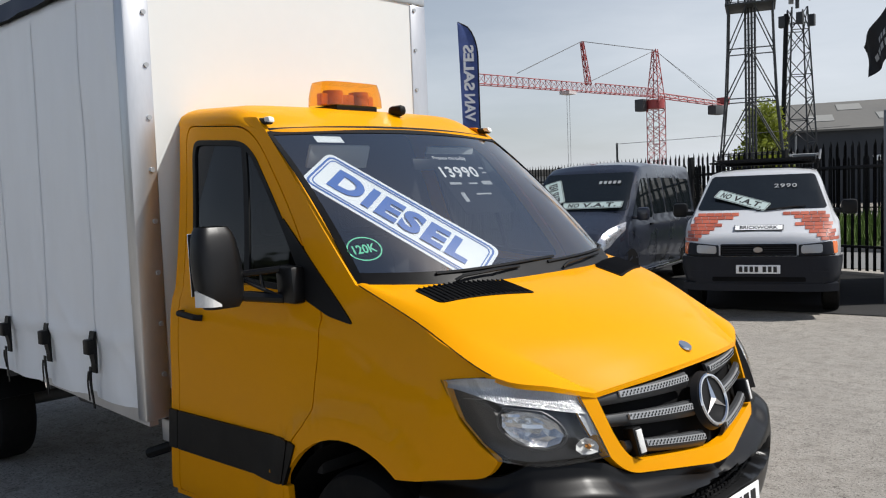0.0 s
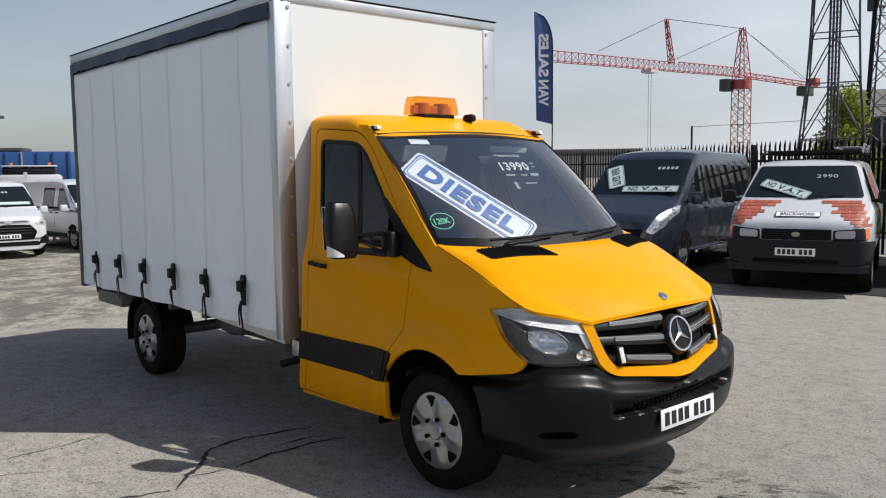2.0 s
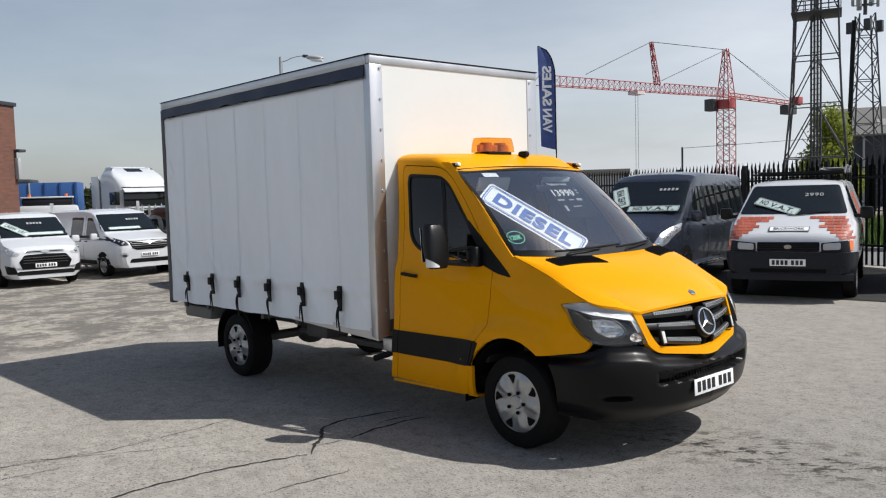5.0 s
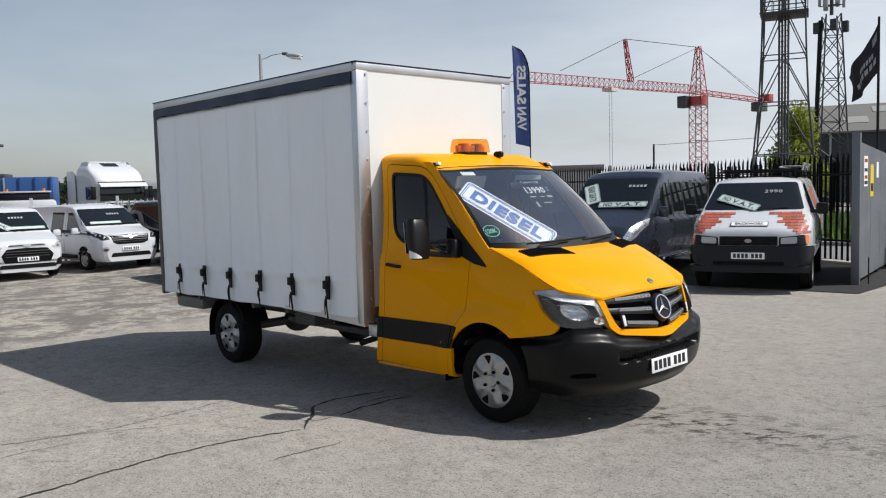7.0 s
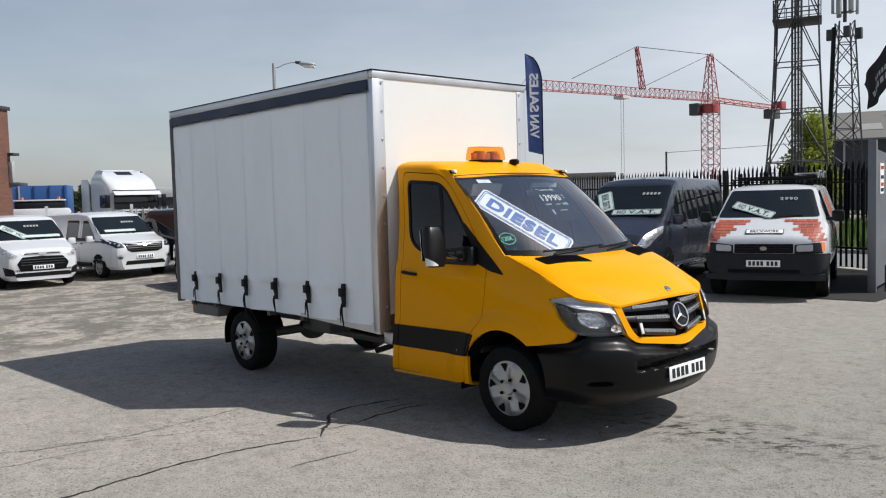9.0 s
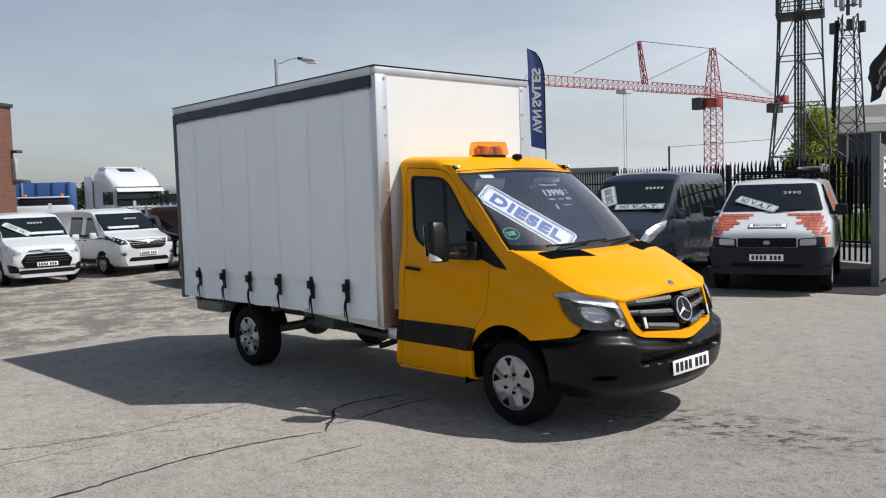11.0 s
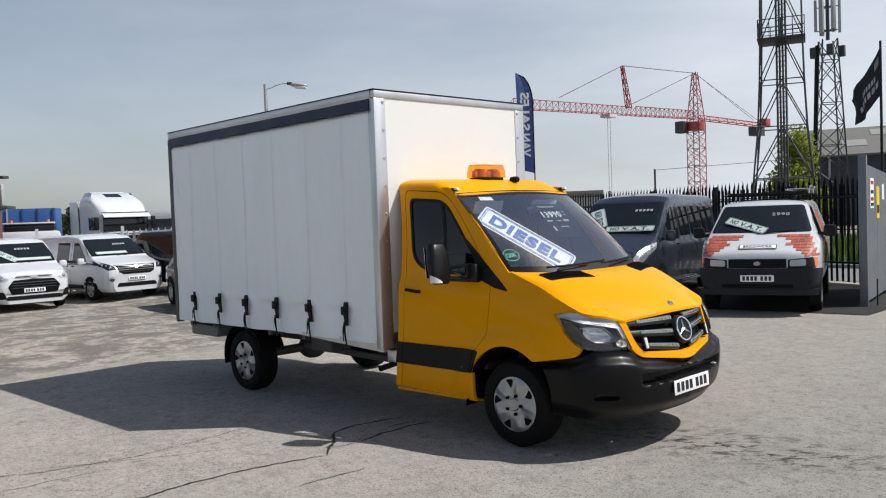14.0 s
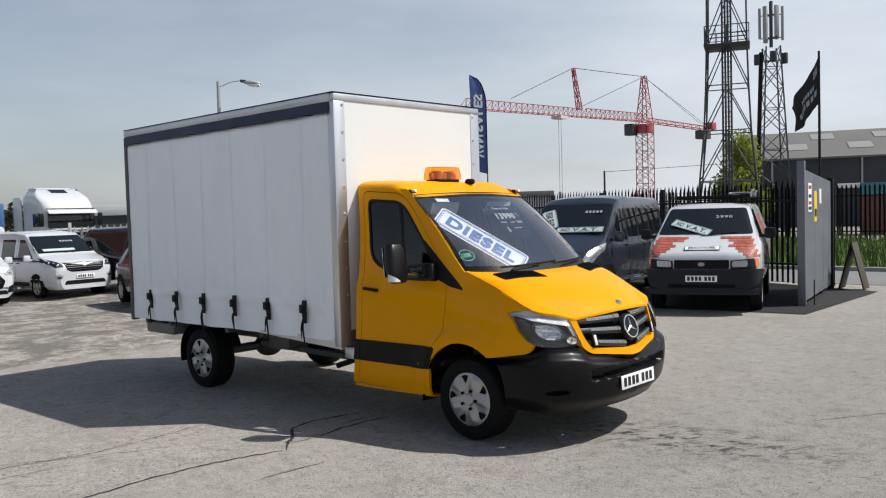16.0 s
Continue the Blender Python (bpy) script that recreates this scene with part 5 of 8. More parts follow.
pm = frame_of((-0.33, 0.245, 1.985), (0, 1, 0), (-0.55, 0, 0.83))
part("panel", moved(box(-0.2, 0.2, -0.25, 0.16, -0.006, 0, 0.004), pm), M["dark"], price)
part("lettering", moved(letters("13990", 0.074, 0.02, 0.001, 1.15, gap=1.12), pm @ Matrix.Translation((-0.03, 0.03, 0.001))), M["white_ink"], price)
part("small_print", moved(letters("Finance me today", 0.034, 0.0, 0.001, 1.0), pm @ Matrix.Translation((-0.03, 0.125, 0.001))), M["white_ink"], price)
for x0, x1, y0, y1 in ((0.155, 0.19, 0.05, 0.062), (0.155, 0.19, 0.02, 0.03), (-0.17, -0.08, -0.055, -0.04), (-0.02, 0.05, -0.055, -0.045), (0.09, 0.17, -0.06, -0.035), (-0.14, -0.11, -0.17, -0.11), (-0.02, 0.10, -0.128, -0.118)):
    part("print_bar", moved(box(x0, x1, y0, y1, 0, 0.002), pm), M["mast_light"], price)
paper = thing("paper_note", "small white paper note behind the glass", "note")
part("note", moved(box(-0.075, 0.075, -0.028, 0.028, -0.002, 0), ws_frame(0.065, 0.17, 4, 0.012)), M["white_board"], paper)

CAB_SIGNS = [diesel] + [sticker, price, paper]
settle(CAB_PARTS, cab_form)
settle([o for o in truck.children_recursive if o not in set(CAB_PARTS)], body_form)
settle([o for t_ in CAB_SIGNS for o in t_.children_recursive], cab_form)
plate_bars(truck, frame_of((1.052, -0.02, 0.497), (0.03, 0.99, 0.01), (-0.05, 0, 1)), 0.515, 0.116)

# light bar on the roof
bk = bmesh.new()
add_box(bk, -1.175, -0.985, -0.20, 0.09, 2.235, 2.272, 0.008)
beacon = part("beacon_base", bk, M["black"], truck, "black foot of the light bar")


def dome(u, v):
    a = 2 * math.pi * u
    k = 1 - 0.16 * v ** 2
    ex = 0.5
    cx, cy = math.cos(a), math.sin(a)
    return Vector((-1.08 + 0.105 * k * math.copysign(abs(cx) ** ex, cx), -0.055 + 0.215 * (1 - 0.10 * v ** 2) * math.copysign(abs(cy) ** ex, cy), 2.268 + 0.125 * v))


db = sheet(dome, 40, 6)
bmesh.ops.remove_doubles(db, verts=db.verts[:], dist=1e-5)
bmesh.ops.contextual_create(db, geom=[e for e in db.edges if len(e.link_faces) == 1 and e.verts[0].co.z > 2.385])
part("light_bar", db, M["amber"], truck, "amber beacon light bar")
for y in (-0.145, 0.04):
    part("beacon_core", tube((-1.08, y, 2.272), (-1.08, y, 2.352), 0.055, 16), M["amber_dark"], beacon, "round beacon lamp")
part("beacon_plate", box(-1.10, -1.06, -0.24, 0.13, 2.272, 2.335, 0.004), M["amber_dark"], beacon)
fb = bmesh.new()
add_box(fb, -0.97, -0.86, 0.145, 0.20, 2.215, 2.275, 0.024)
part("aerial_foot", fb, M["black"], truck)

for side in (-1, 1):
    wheel(0.0, side * 0.985, side, 0.357)
    wheel(-4.147, side * 0.985, side, 0.303)

# ---- palisade fences and gate ----


def pale_mesh(h, w, name):
    bm = bmesh.new()
    xs = (-w / 2, -w / 4, 0, w / 4, w / 2)
    ys = (0.012, 0, 0.012, 0, 0.012)
    tops = (h - 0.13, h - 0.07, h, h - 0.07, h - 0.13)
    lo = [bm.verts.new((x, y, 0.05)) for x, y in zip(xs, ys)]
    hi = [bm.verts.new((x, y, z)) for x, y, z in zip(xs, ys, tops)]
    for i in range(4):
        bm.faces.new((lo[i], lo[i + 1], hi[i + 1], hi[i]))
    bmesh.ops.solidify(bm, geom=bm.faces[:], thickness=0.006)
    me = bpy.data.meshes.new(name)
    bm.to_mesh(me)
    bm.free()
    return me


def palisade(label, start, way, length, h, material, pitch=0.155, w=0.07, base=0.0):
    d = Vector((way[0], way[1], 0)).normalized()
    turn = math.degrees(math.atan2(d.y, d.x))
    f = thing("palisade_fence", label, "fence", at=(start[0], start[1], base), turn=turn)
    me = pale_mesh(h, w, "pale")
    me.materials.append(material)
    rng = random.Random(5)
    for i in range(int(length / pitch)):
        ob = new("pale", me)
        ob.parent = f
        ob.matrix_basis = pose(i * pitch, -0.03, rng.uniform(-0.012, 0.012) + lie(start[0] + d.x * i * pitch, start[1] + d.y * i * pitch), 0, rng.uniform(-0.4, 0.4), rng.uniform(-2, 2))
    for z in (h * 0.2, h * 0.80):
        part("rail", box(0, length, 0.0, 0.045, z - 0.025, z + 0.025, 0.004), material, f)
    for i in range(int(length / 2.7) + 1):
        part("post", box(i * 2.7 - 0.05, i * 2.7 + 0.05, 0.045, 0.13, lie(start[0] + d.x * i * 2.7, start[1] + d.y * i * 2.7), h - 0.1), material, f)
    return f


palisade("black steel palisade fence with pointed pales behind the vans", (-1.45, 13.15), (-0.932, 0.363), 25.4, 2.48, M["fence"])
palisade("galvanised palisade fence behind the white vans", (-29.2, -6.2), (0.378, 0.926), 29.4, 2.02, M["fence_silver"], pitch=0.21, w=0.095)
palisade("black palisade fence across the road", (-18.7, 34.9), (1.0, -0.07), 32.0, 2.68, M["fence"], pitch=0.2, w=0.09)

GATE_N, GATE_F = Vector((-0.87, 9.66, 0)), Vector((-1.47, 13.05, 0))
gd = (GATE_F - GATE_N).normalized()
gate = thing("steel_gate", "open galvanised sheet steel yard gate", "gate", at=GATE_N, turn=math.degrees(math.atan2(gd.y, gd.x)))
GL = (GATE_F - GATE_N).length
part("near_post", box(-0.06, 0.06, -0.02, 0.115, 0.0, 2.70, 0.006), M["gate"], gate)
part("far_post", box(GL - 0.02, GL + 0.09, -0.06, 0.06, 0.0, 2.45, 0.006), M["fence"], gate)
for k in range(3):
    a, b = 0.05 + k * (GL - 0.08) / 3, 0.05 + (k + 1) * (GL - 0.08) / 3
    part("sheet", panel([(a, 0.10), (a, 2.54 - 0.05 * a), (b - 0.012, 2.54 - 0.05 * b), (b - 0.012, 0.10)], lambda u, v, d: Vector((u, -0.012 + d, v)), 0.5, 0.024), M["gate"], gate)
for z in (0.10, 1.3, 2.28):
    part("rail", box(0.05, GL, 0.013, 0.04, z, z + 0.05, 0.004), M["gate"], gate)
gs = M["white_board"]
part("notice", box(0.35, 0.75, -0.02, -0.014, 1.75, 2.3), gs, gate, "white notice with red print")
for z, c in ((2.22, "orange"), (2.05, "black_ink"), (1.92, "orange"), (1.82, "black_ink")):
    part("print_bar", box(0.40, 0.70, -0.024, -0.019, z - 0.03, z + 0.03), M[c], gate)
part("notice", box(1.05, 1.4, -0.02, -0.014, 1.55, 2.15), mat("yellow_notice", (0.75, 0.55, 0.03), 0.5), gate, "yellow warning notice")
part("print_bar", box(1.10, 1.35, -0.024, -0.019, 1.65, 1.8), M["black_ink"], gate)
part("notice", box(1.75, 2.0, -0.02, -0.014, 1.9, 2.2), gs, gate)
part("bolt", tube((0.02, -0.16, 0.03), (0.02, -0.16, 0.5), 0.012, 8), M["fence"], gate)

# ---- flags ----
vf = thing("feather_flag", "navy feather banner with white lettering on a pole", "flag", at=(-10.56, 12.29, 0))
vf.scale = (1.04, 1.04, 1.045)
FA = radians(47)
fr, fu = Vector((math.cos(FA), math.sin(FA), 0)), Vector((0, 0, 1))


def feather(u, v):
    """u across from the pole to the free edge, v up."""
    q = max(0.0, (v - 0.70) / 0.30)
    lead = 0.02 - 0.44 * (1 - math.sqrt(max(0.0, 1 - q * q)))
    free = -0.36 - 0.06 * v
    wav = 0.03 * math.sin(3.0 * v + 2.5 * u) * u
    return fr * (lead + (free - lead) * u) + Vector((-fr.y, fr.x, 0)) * wav + fu * (2.86 + 2.68 * v + 0.10 * (1 - v) * u)


part("cloth", sheet(feather, 10, 60, lambda u, v: feather(u, v) + Vector((-fr.y, fr.x, 0)) * 0.004), M["flag_blue"], vf)
pb = bmesh.new()
add_path(pb, [(0.0, 0.0, 0)] + [tuple(feather(0, k / 24) + fr * 0.012) for k in range(25)], 0.016, 8)
part("pole", pb, M["fence"], vf)
part("foot", box(-0.3, 0.3, -0.3, 0.3, 0, 0.06, 0.01), M["fence"], vf)
lm = frame_of(fr * -0.19 + fu * 3.87 + Vector((fr.y, -fr.x, 0)) * 0.045, fu, fr)
for word, off, long in (("VAN", -0.26, 0.62), ("SALES", 0.64, 1.02)):
    bml = letters(word, 0.245, 0.035, 0.004, 1.0)
    bmesh.ops.scale(bml, vec=(long / (2 * max(p.co.x for p in bml.verts)), 1, 1), verts=bml.verts[:])
    part("lettering", moved(bml, lm @ Matrix.Translation((off, 0, 0))), M["white_ink"], vf, "white mirrored word " + word)
bf = thing("black_flag", "black advertising flag hanging from a tall pole", "flag", at=(-1.31, 11.89, 0))
bf.scale = (1.04, 1.04, 1.045)
part("pole", tube((0, 0, 0), (0, 0, 4.83), 0.03, 10, 0.022), M["fence"], bf)


def drape(u, v):
    """u from the pole to the fly, v down."""
    d, n_ = Vector((-0.90, 0.43, 0)), Vector((0.43, 0.90, 0))
    fold = 0.07 * math.sin(7 * u + 2.5 * v) * u + 0.03 * math.sin(15 * u - 4 * v) * u
    return d * (-0.02 + 0.80 * u * (1 - 0.22 * v)) + n_ * fold + Vector((0, 0, 4.78 - 0.92 * v * (1 - 0.45 * u) - 0.98 * u ** 0.9))


part("cloth", sheet(drape, 24, 20, lambda u, v: drape(u, v) + Vector((0.002, 0.004, 0))), M["flag_black"], bf)
for v0, v1, u0, u1 in ((0.12, 0.30, 0.10, 0.24), (0.42, 0.54, 0.22, 0.62), (0.62, 0.76, 0.12, 0.85)):
    k = 6
    for i in range(k):
        a = u0 + (u1 - u0) * i / k
        part("emblem_bar", sheet(lambda u, v: drape(a + (u1 - u0) / k * 0.7 * u, v0 + (v1 - v0) * v) - Vector((0.43, 0.90, 0)) * 0.006, 2, 2), M["mast_light"], bf)

# ---- vans and cars ----
from mathutils.bvhtree import BVHTree


def van(name, label, category, at, turn, paint, top, wide, belt, tumble=0.16, zb=0.28, group="parked vans", ys=1.037, zs=1.0):
    """A van's body lofted along x; the front bumper stands at x = 0, the rear lies at negative x. Returns the thing, the body and two projectors."""
    th = thing(name, label, category, group, at=at, turn=turn)
    th.matrix_world = th.matrix_world @ Matrix.Diagonal((1.037, ys, zs, 1))
    xs = sorted({x for x, _ in top} | {x for x, _ in wide} | {top[0][0] + (top[-1][0] - top[0][0]) * k / 44 for k in range(45)}, reverse=True)
    ttop, twide = sorted(top), sorted(wide)
    zmax = max(z for _, z in top)
    bm, rings = bmesh.new(), []
    for x in xs:
        zt, w = table(ttop, x), table(twide, x)
        k = min(1, max(0, (zt - belt) / (zmax - belt)))
        yt = w * (1 - tumble * k - 0.05)
        bl = min(belt, zt - 0.12)
        half_ring = [(0, zb), (w * 0.86, zb), (w * 0.965, zb + 0.10), (w, zb + 0.3), (w, bl - 0.18), (w * 0.99, bl - 0.05), (w * 0.965 if zt > belt + 0.1 else w * 0.97, bl)]
        for f in (0.25, 0.5, 0.75):
            half_ring.append((half_ring[6][0] + (yt - half_ring[6][0]) * f, bl + (zt - 0.09 - bl) * f))
        half_ring += [(yt, zt - 0.09), (yt - 0.035, zt - 0.035), (yt - 0.12, zt - 0.005), (yt * 0.5, zt + 0.02), (0, zt + 0.028)]
        pts = [(x, y, z) for y, z in half_ring] + [(x, -y, z) for y, z in reversed(half_ring[1:-1])]
        rings.append([bm.verts.new(p) for p in pts])
    n = len(rings[0])
    for a, b in zip(rings, rings[1:]):
        for i in range(n):
            bm.faces.new((a[i], a[(i + 1) % n], b[(i + 1) % n], b[i]))
    bm.faces.new(rings[0])
    bm.faces.new(rings[-1])
    bmesh.ops.recalc_face_normals(bm, faces=bm.faces[:])
    tree = BVHTree.FromBMesh(bm)
    body_ = part("body", bm, paint, th, "", 28)

    def front(out=0.004):
        def fn(u, v, d):
            hit = tree.ray_cast(Vector((3, u, v)), Vector((-1, 0, 0)))
            while hit[0] is None and abs(u) > 0.05:
                u *= 0.985
                hit = tree.ray_cast(Vector((3, u, v)), Vector((-1, 0, 0)))
            p = hit[0] if hit[0] is not None else Vector((-0.3, u, v))
            nn = hit[1] if hit[0] is not None else Vector((1, 0, 0))
            return p + (nn + Vector((0.6, 0, 0))).normalized() * (out - d)
        return fn

    def flank(side, out=0.004):
        def fn(u, v, d):
            hit = tree.ray_cast(Vector((u, side * 3, v)), Vector((0, -side, 0)))
            p = hit[0] if hit[0] is not None else Vector((u, side * 0.9, v))
            return p + Vector((0, side, 0.15)).normalized() * (out - d)
        return fn
    return th, body_, front, flank


def van_wheel(th, x, y, side, r=0.33, style=5, tyre_mat=None, trim=None):
    w = part("wheel", tube((x, side * (y - 0.2), r), (x, side * (y - 0.012), r), r * 0.62, 20), M["dark"], th, "road wheel with metal rim")
    tb = bmesh.new()
    prof = [(r * 0.62, -0.01), (r * 0.66, 0.008), (r * 0.88, 0.012), (r * 0.97, -0.008), (r, -0.03), (r, -0.18), (r * 0.7, -0.2)]
    n = 32
    g = [[tb.verts.new((x + q * math.cos(a), side * (y + d), r + q * math.sin(a))) for q, d in prof] for a in [i * 2 * math.pi / n for i in range(n)]]
    for i in range(n):
        for j in range(len(prof) - 1):
            tb.faces.new((g[i][j], g[(i + 1) % n][j], g[(i + 1) % n][j + 1], g[i][j + 1]))
    part("tyre", tb, M["rubber"], w)
    sb_ = bmesh.new()
    for k in range(style):
        a = 2 * math.pi * k / style + 0.3
        d, o = Vector((math.cos(a), 0, math.sin(a))), Vector((-math.sin(a), 0, math.cos(a)))
        c0, c1 = Vector((x, side * (y + 0.004), r)), Vector((x, side * (y - 0.01), r))
        w0, w1 = r * 0.16, r * 0.20
        vs = [sb_.verts.new(p) for p in (c0 + o * w0, c0 - o * w0, c1 + d * r * 0.62 - o * w1, c1 + d * r * 0.62 + o * w1)]
        sb_.faces.new(vs)
    n = 28
    g = [[sb_.verts.new((x + q * math.cos(a), side * (y + dd), r + q * math.sin(a))) for q, dd in ((r * 0.55, -0.012), (r * 0.6, 0.004), (r * 0.655, 0.0))] for a in [i * 2 * math.pi / n for i in range(n)]]
    for i in range(n):
        for j in range(2):
            sb_.faces.new((g[i][j], g[(i + 1) % n][j], g[(i + 1) % n][j + 1], g[i][j + 1]))
    part("rim", sb_, trim or M["silver"], w)


def arch(th, flank, x, r, side):
    # the flank is uncut; a flat near-black sheet paints the arch's inner shade
    pts = [(x + (r + 0.075) * math.cos(a), r + (r + 0.075) * math.sin(a)) for a in [radians(d) for d in range(-8, 189, 14)]]
    part("wheel_arch", panel(pts, flank(side, 0.003), 0.3, 0.002), M["dark"], th)


def van_mirror(th, x, y, z, paint):
    for s in (-1, 1):
        mb = bmesh.new()
        add_box(mb, x - 0.06, x + 0.06, s * (y + 0.13) - 0.10, s * (y + 0.13) + 0.10, z - 0.08, z + 0.12, 0.045)
        add_box(mb, x - 0.02, x + 0.04, min(s * (y - 0.06), s * (y + 0.06)), max(s * (y - 0.06), s * (y + 0.06)), z - 0.06, z, 0.01)
        part("mirror", mb, paint, th, "door mirror")


def common(th, front, flank, screen_poly, wheels, r, side_windows, mirror_at, plate_at, plate_w=0.52, trim=None, style=5):
    part("windscreen", panel(rounded(screen_poly, 0.05), front(0.006), 0.12, 0.004), M["van_glass"], th, "dark windscreen")
    for s in (-1, 1):
        for poly in side_windows:
            part("side_window", panel(rounded(poly, 0.05), flank(s, 0.005), 0.15, 0.003), M["van_glass"], th)
        for x, y in wheels:
            arch(th, flank, x, r, s)
            van_wheel(th, x, y, s, r, style, trim=trim)
    if plate_at:
        p = front(0.012)(0, plate_at, 0)
        plate_bars(th, frame_of(p + Vector((0.008, 0, 0)), (0, 1, 0), (-0.05, 0, 1)), plate_w, plate_w * 0.213)


def windscreen_board(th, front, y, z, w, h, angle, words, tall=0.6, wide=1.0, name="windscreen_sign", label="white windscreen board with printed words"):
    p = front(0.03)(y, z, 0)
    q = front(0.03)(y, z + 0.08, 0)
    up = (q - p).normalized()
    a = radians(angle)
    right = Vector((0, 1, 0))
    m = th.matrix_world @ frame_of(p, right * math.cos(a) - up * math.sin(a), up * math.cos(a) + right * math.sin(a))
    # the card lies outside the glass; its darker colour imitates a view through it
    return board(name, label, m, w, h, words, M["black_ink"], border=((0.008, 0.016),), tall=tall, wide=wide, gap=1.1, bold=0.03, card="glass_dimmed_board")


# the panel van with printed brickwork on its bonnet
hi, hi_body, hi_front, hs = van("brickwork_van", "old white van with brick print and dark bumper by the fence", "van", (-1.96, 7.66, 0), -71.0, M["van_white"],
                          top=[(0.0, 0.92), (-0.03, 1.02), (-0.08, 1.08), (-0.46, 1.275), (-0.62, 1.365), (-1.32, 1.89), (-1.5, 1.935), (-2.2, 1.965), (-4.5, 1.94), (-4.72, 1.86), (-4.8, 1.4)],
                          wide=[(0.0, 0.76), (-0.05, 0.84), (-0.18, 0.905), (-0.5, 0.955), (-4.5, 0.955), (-4.8, 0.90)], belt=1.27, tumble=0.20, zb=0.40)
RISE = 0.12


def hf(out=0.004):
    """The van's front, its details drawn from the bumper's lower edge."""
    fn = hi_front(out)
    return lambda u, v, d: fn(u, v + RISE, d)


common(hi, hf, hs, [(-0.81, 1.275), (-0.66, 1.745), (0.66, 1.745), (0.81, 1.275)], [(-0.85, 0.93), (-3.7, 0.93)], 0.335,
       [[(-1.0, 1.36), (-1.45, 1.82), (-2.0, 1.85), (-2.0, 1.33)]], None, None)
van_mirror(hi, -0.95, 0.94, 1.38, M["black"])
hb_p = panel(rounded([(-0.90, 0.28), (-0.925, 0.685), (0.925, 0.685), (0.90, 0.28)], 0.04), hf(0.05), 0.10, 0.04)
part("bumper", hb_p, M["van_grey"], hi, "dark grey plastic front bumper")
part("bumper_lip", sheet(lambda u, v: Vector((0.07 - 0.14 * abs(2 * u - 1) ** 6, -0.92 + 1.84 * u, 0.355 + 0.10 * v)), 20, 2, lambda u, v: Vector((-0.12 - 0.30 * abs(2 * u - 1) ** 4, -0.88 + 1.76 * u, 0.375 + 0.10 * v))), M["van_grey"], hi)
plate_bars(hi, frame_of(hf(0.06)(0, 0.52, 0), (0, 1, 0), (0, 0, 1)), 0.52, 0.111)
for s in (-1, 1):
    part("bumper_side", panel(rounded([(-0.03, 0.41), (-0.03, 0.79), (-0.42, 0.79), (-0.42, 0.46)], 0.03), hs(s, 0.035), 0.06, 0.03), M["van_grey"], hi)
    poly = [(s * 0.47, 0.69), (s * 0.47, 0.83), (s * 0.84, 0.87), (s * 0.86, 0.71)]
    hl = part("headlight", panel(rounded(poly, 0.02), hf(0.012), 0.1, 0.012), M["van_grey"], hi, "clear headlight")
    part("reflector", panel(rounded([(s * 0.50, 0.72), (s * 0.50, 0.82), (s * 0.74, 0.84), (s * 0.74, 0.73)], 0.03), hf(0.017), 0.1, 0.004), M["grille_light"], hl)
    part("indicator", panel(rounded([(s * 0.865, 0.71), (s * 0.85, 0.87), (s * 0.90, 0.86), (s * 0.905, 0.72)], 0.01), hf(0.012), 0.1, 0.01), M["orange"], hl, "orange indicator")
    part("lamp_guard", panel(rounded([(s * 0.45, 0.68), (s * 0.45, 0.695), (s * 0.87, 0.71), (s * 0.87, 0.69)], 0.004), hf(0.02), 0.1, 0.012), M["black"], hl)
    part("fog_lamp", panel(rounded([(s * 0.62, 0.42), (s * 0.62, 0.50), (s * 0.80, 0.50), (s * 0.80, 0.42)], 0.02), hf(0.055), 0.1, 0.006), M["van_grey"], hi)
part("grille", panel(rounded([(-0.45, 0.69), (-0.45, 0.845), (0.45, 0.845), (0.45, 0.69)], 0.02), hf(0.010), 0.1, 0.01), M["dark"], hi, "dark slatted grille")
for k in range(5):
    z = 0.705 + k * 0.03
    part("grille_bar", panel([(-0.44, z), (-0.44, z + 0.012), (0.44, z + 0.012), (0.44, z)], hf(0.018), 0.12, 0.008), M["van_grey"], hi)
part("emblem", panel([(0.055 * math.cos(a), 0.77 + 0.035 * math.sin(a)) for a in [k * math.pi / 8 for k in range(16)]], hf(0.024), 0.2, 0.006), M["silver"], hi)
part("air_slot", panel(rounded([(-0.55, 0.36), (-0.55, 0.42), (0.55, 0.42), (0.55, 0.36)], 0.02), hf(0.054), 0.2, 0.003), M["dark"], hi)
rng = random.Random(3)
for s in (-1, 1):
    for row in range(8):
        z = 0.885 + row * 0.0445
        reach = (0.17, 0.20, 0.28, 0.26, 0.34, 0.31, 0.40, 0.46)[row] + 0.02 * rng.random()
        y, off = 0.925 - 0.016 * row, 0.05 * (row % 2)
        x0 = y - off * 0.6
        k = 0
        while x0 > y - reach:
            w_ = 0.085 + 0.02 * rng.random()
            part("printed_brick", panel([(s * x0, z), (s * x0, z + 0.038), (s * (x0 - w_), z + 0.038), (s * (x0 - w_), z)], hf(0.009), 0.05, 0.004), M["brick_red"], hi)
            x0 -= w_ + 0.008
bp_ = hf(0.012)(0, 1.04, 0)
bq_ = hf(0.012)(0, 1.08, 0)
bmx = frame_of(bp_ + Vector((0, 0, 0.002)), (0, 1, 0), (bq_ - bp_))
part("nameplate", moved(box(-0.295, 0.295, -0.07, 0.07, -0.002, 0.002), bmx), M["black_ink"], hi)
part("nameplate_face", moved(box(-0.283, 0.283, -0.058, 0.058, 0.0, 0.004), bmx), M["white_board"], hi)
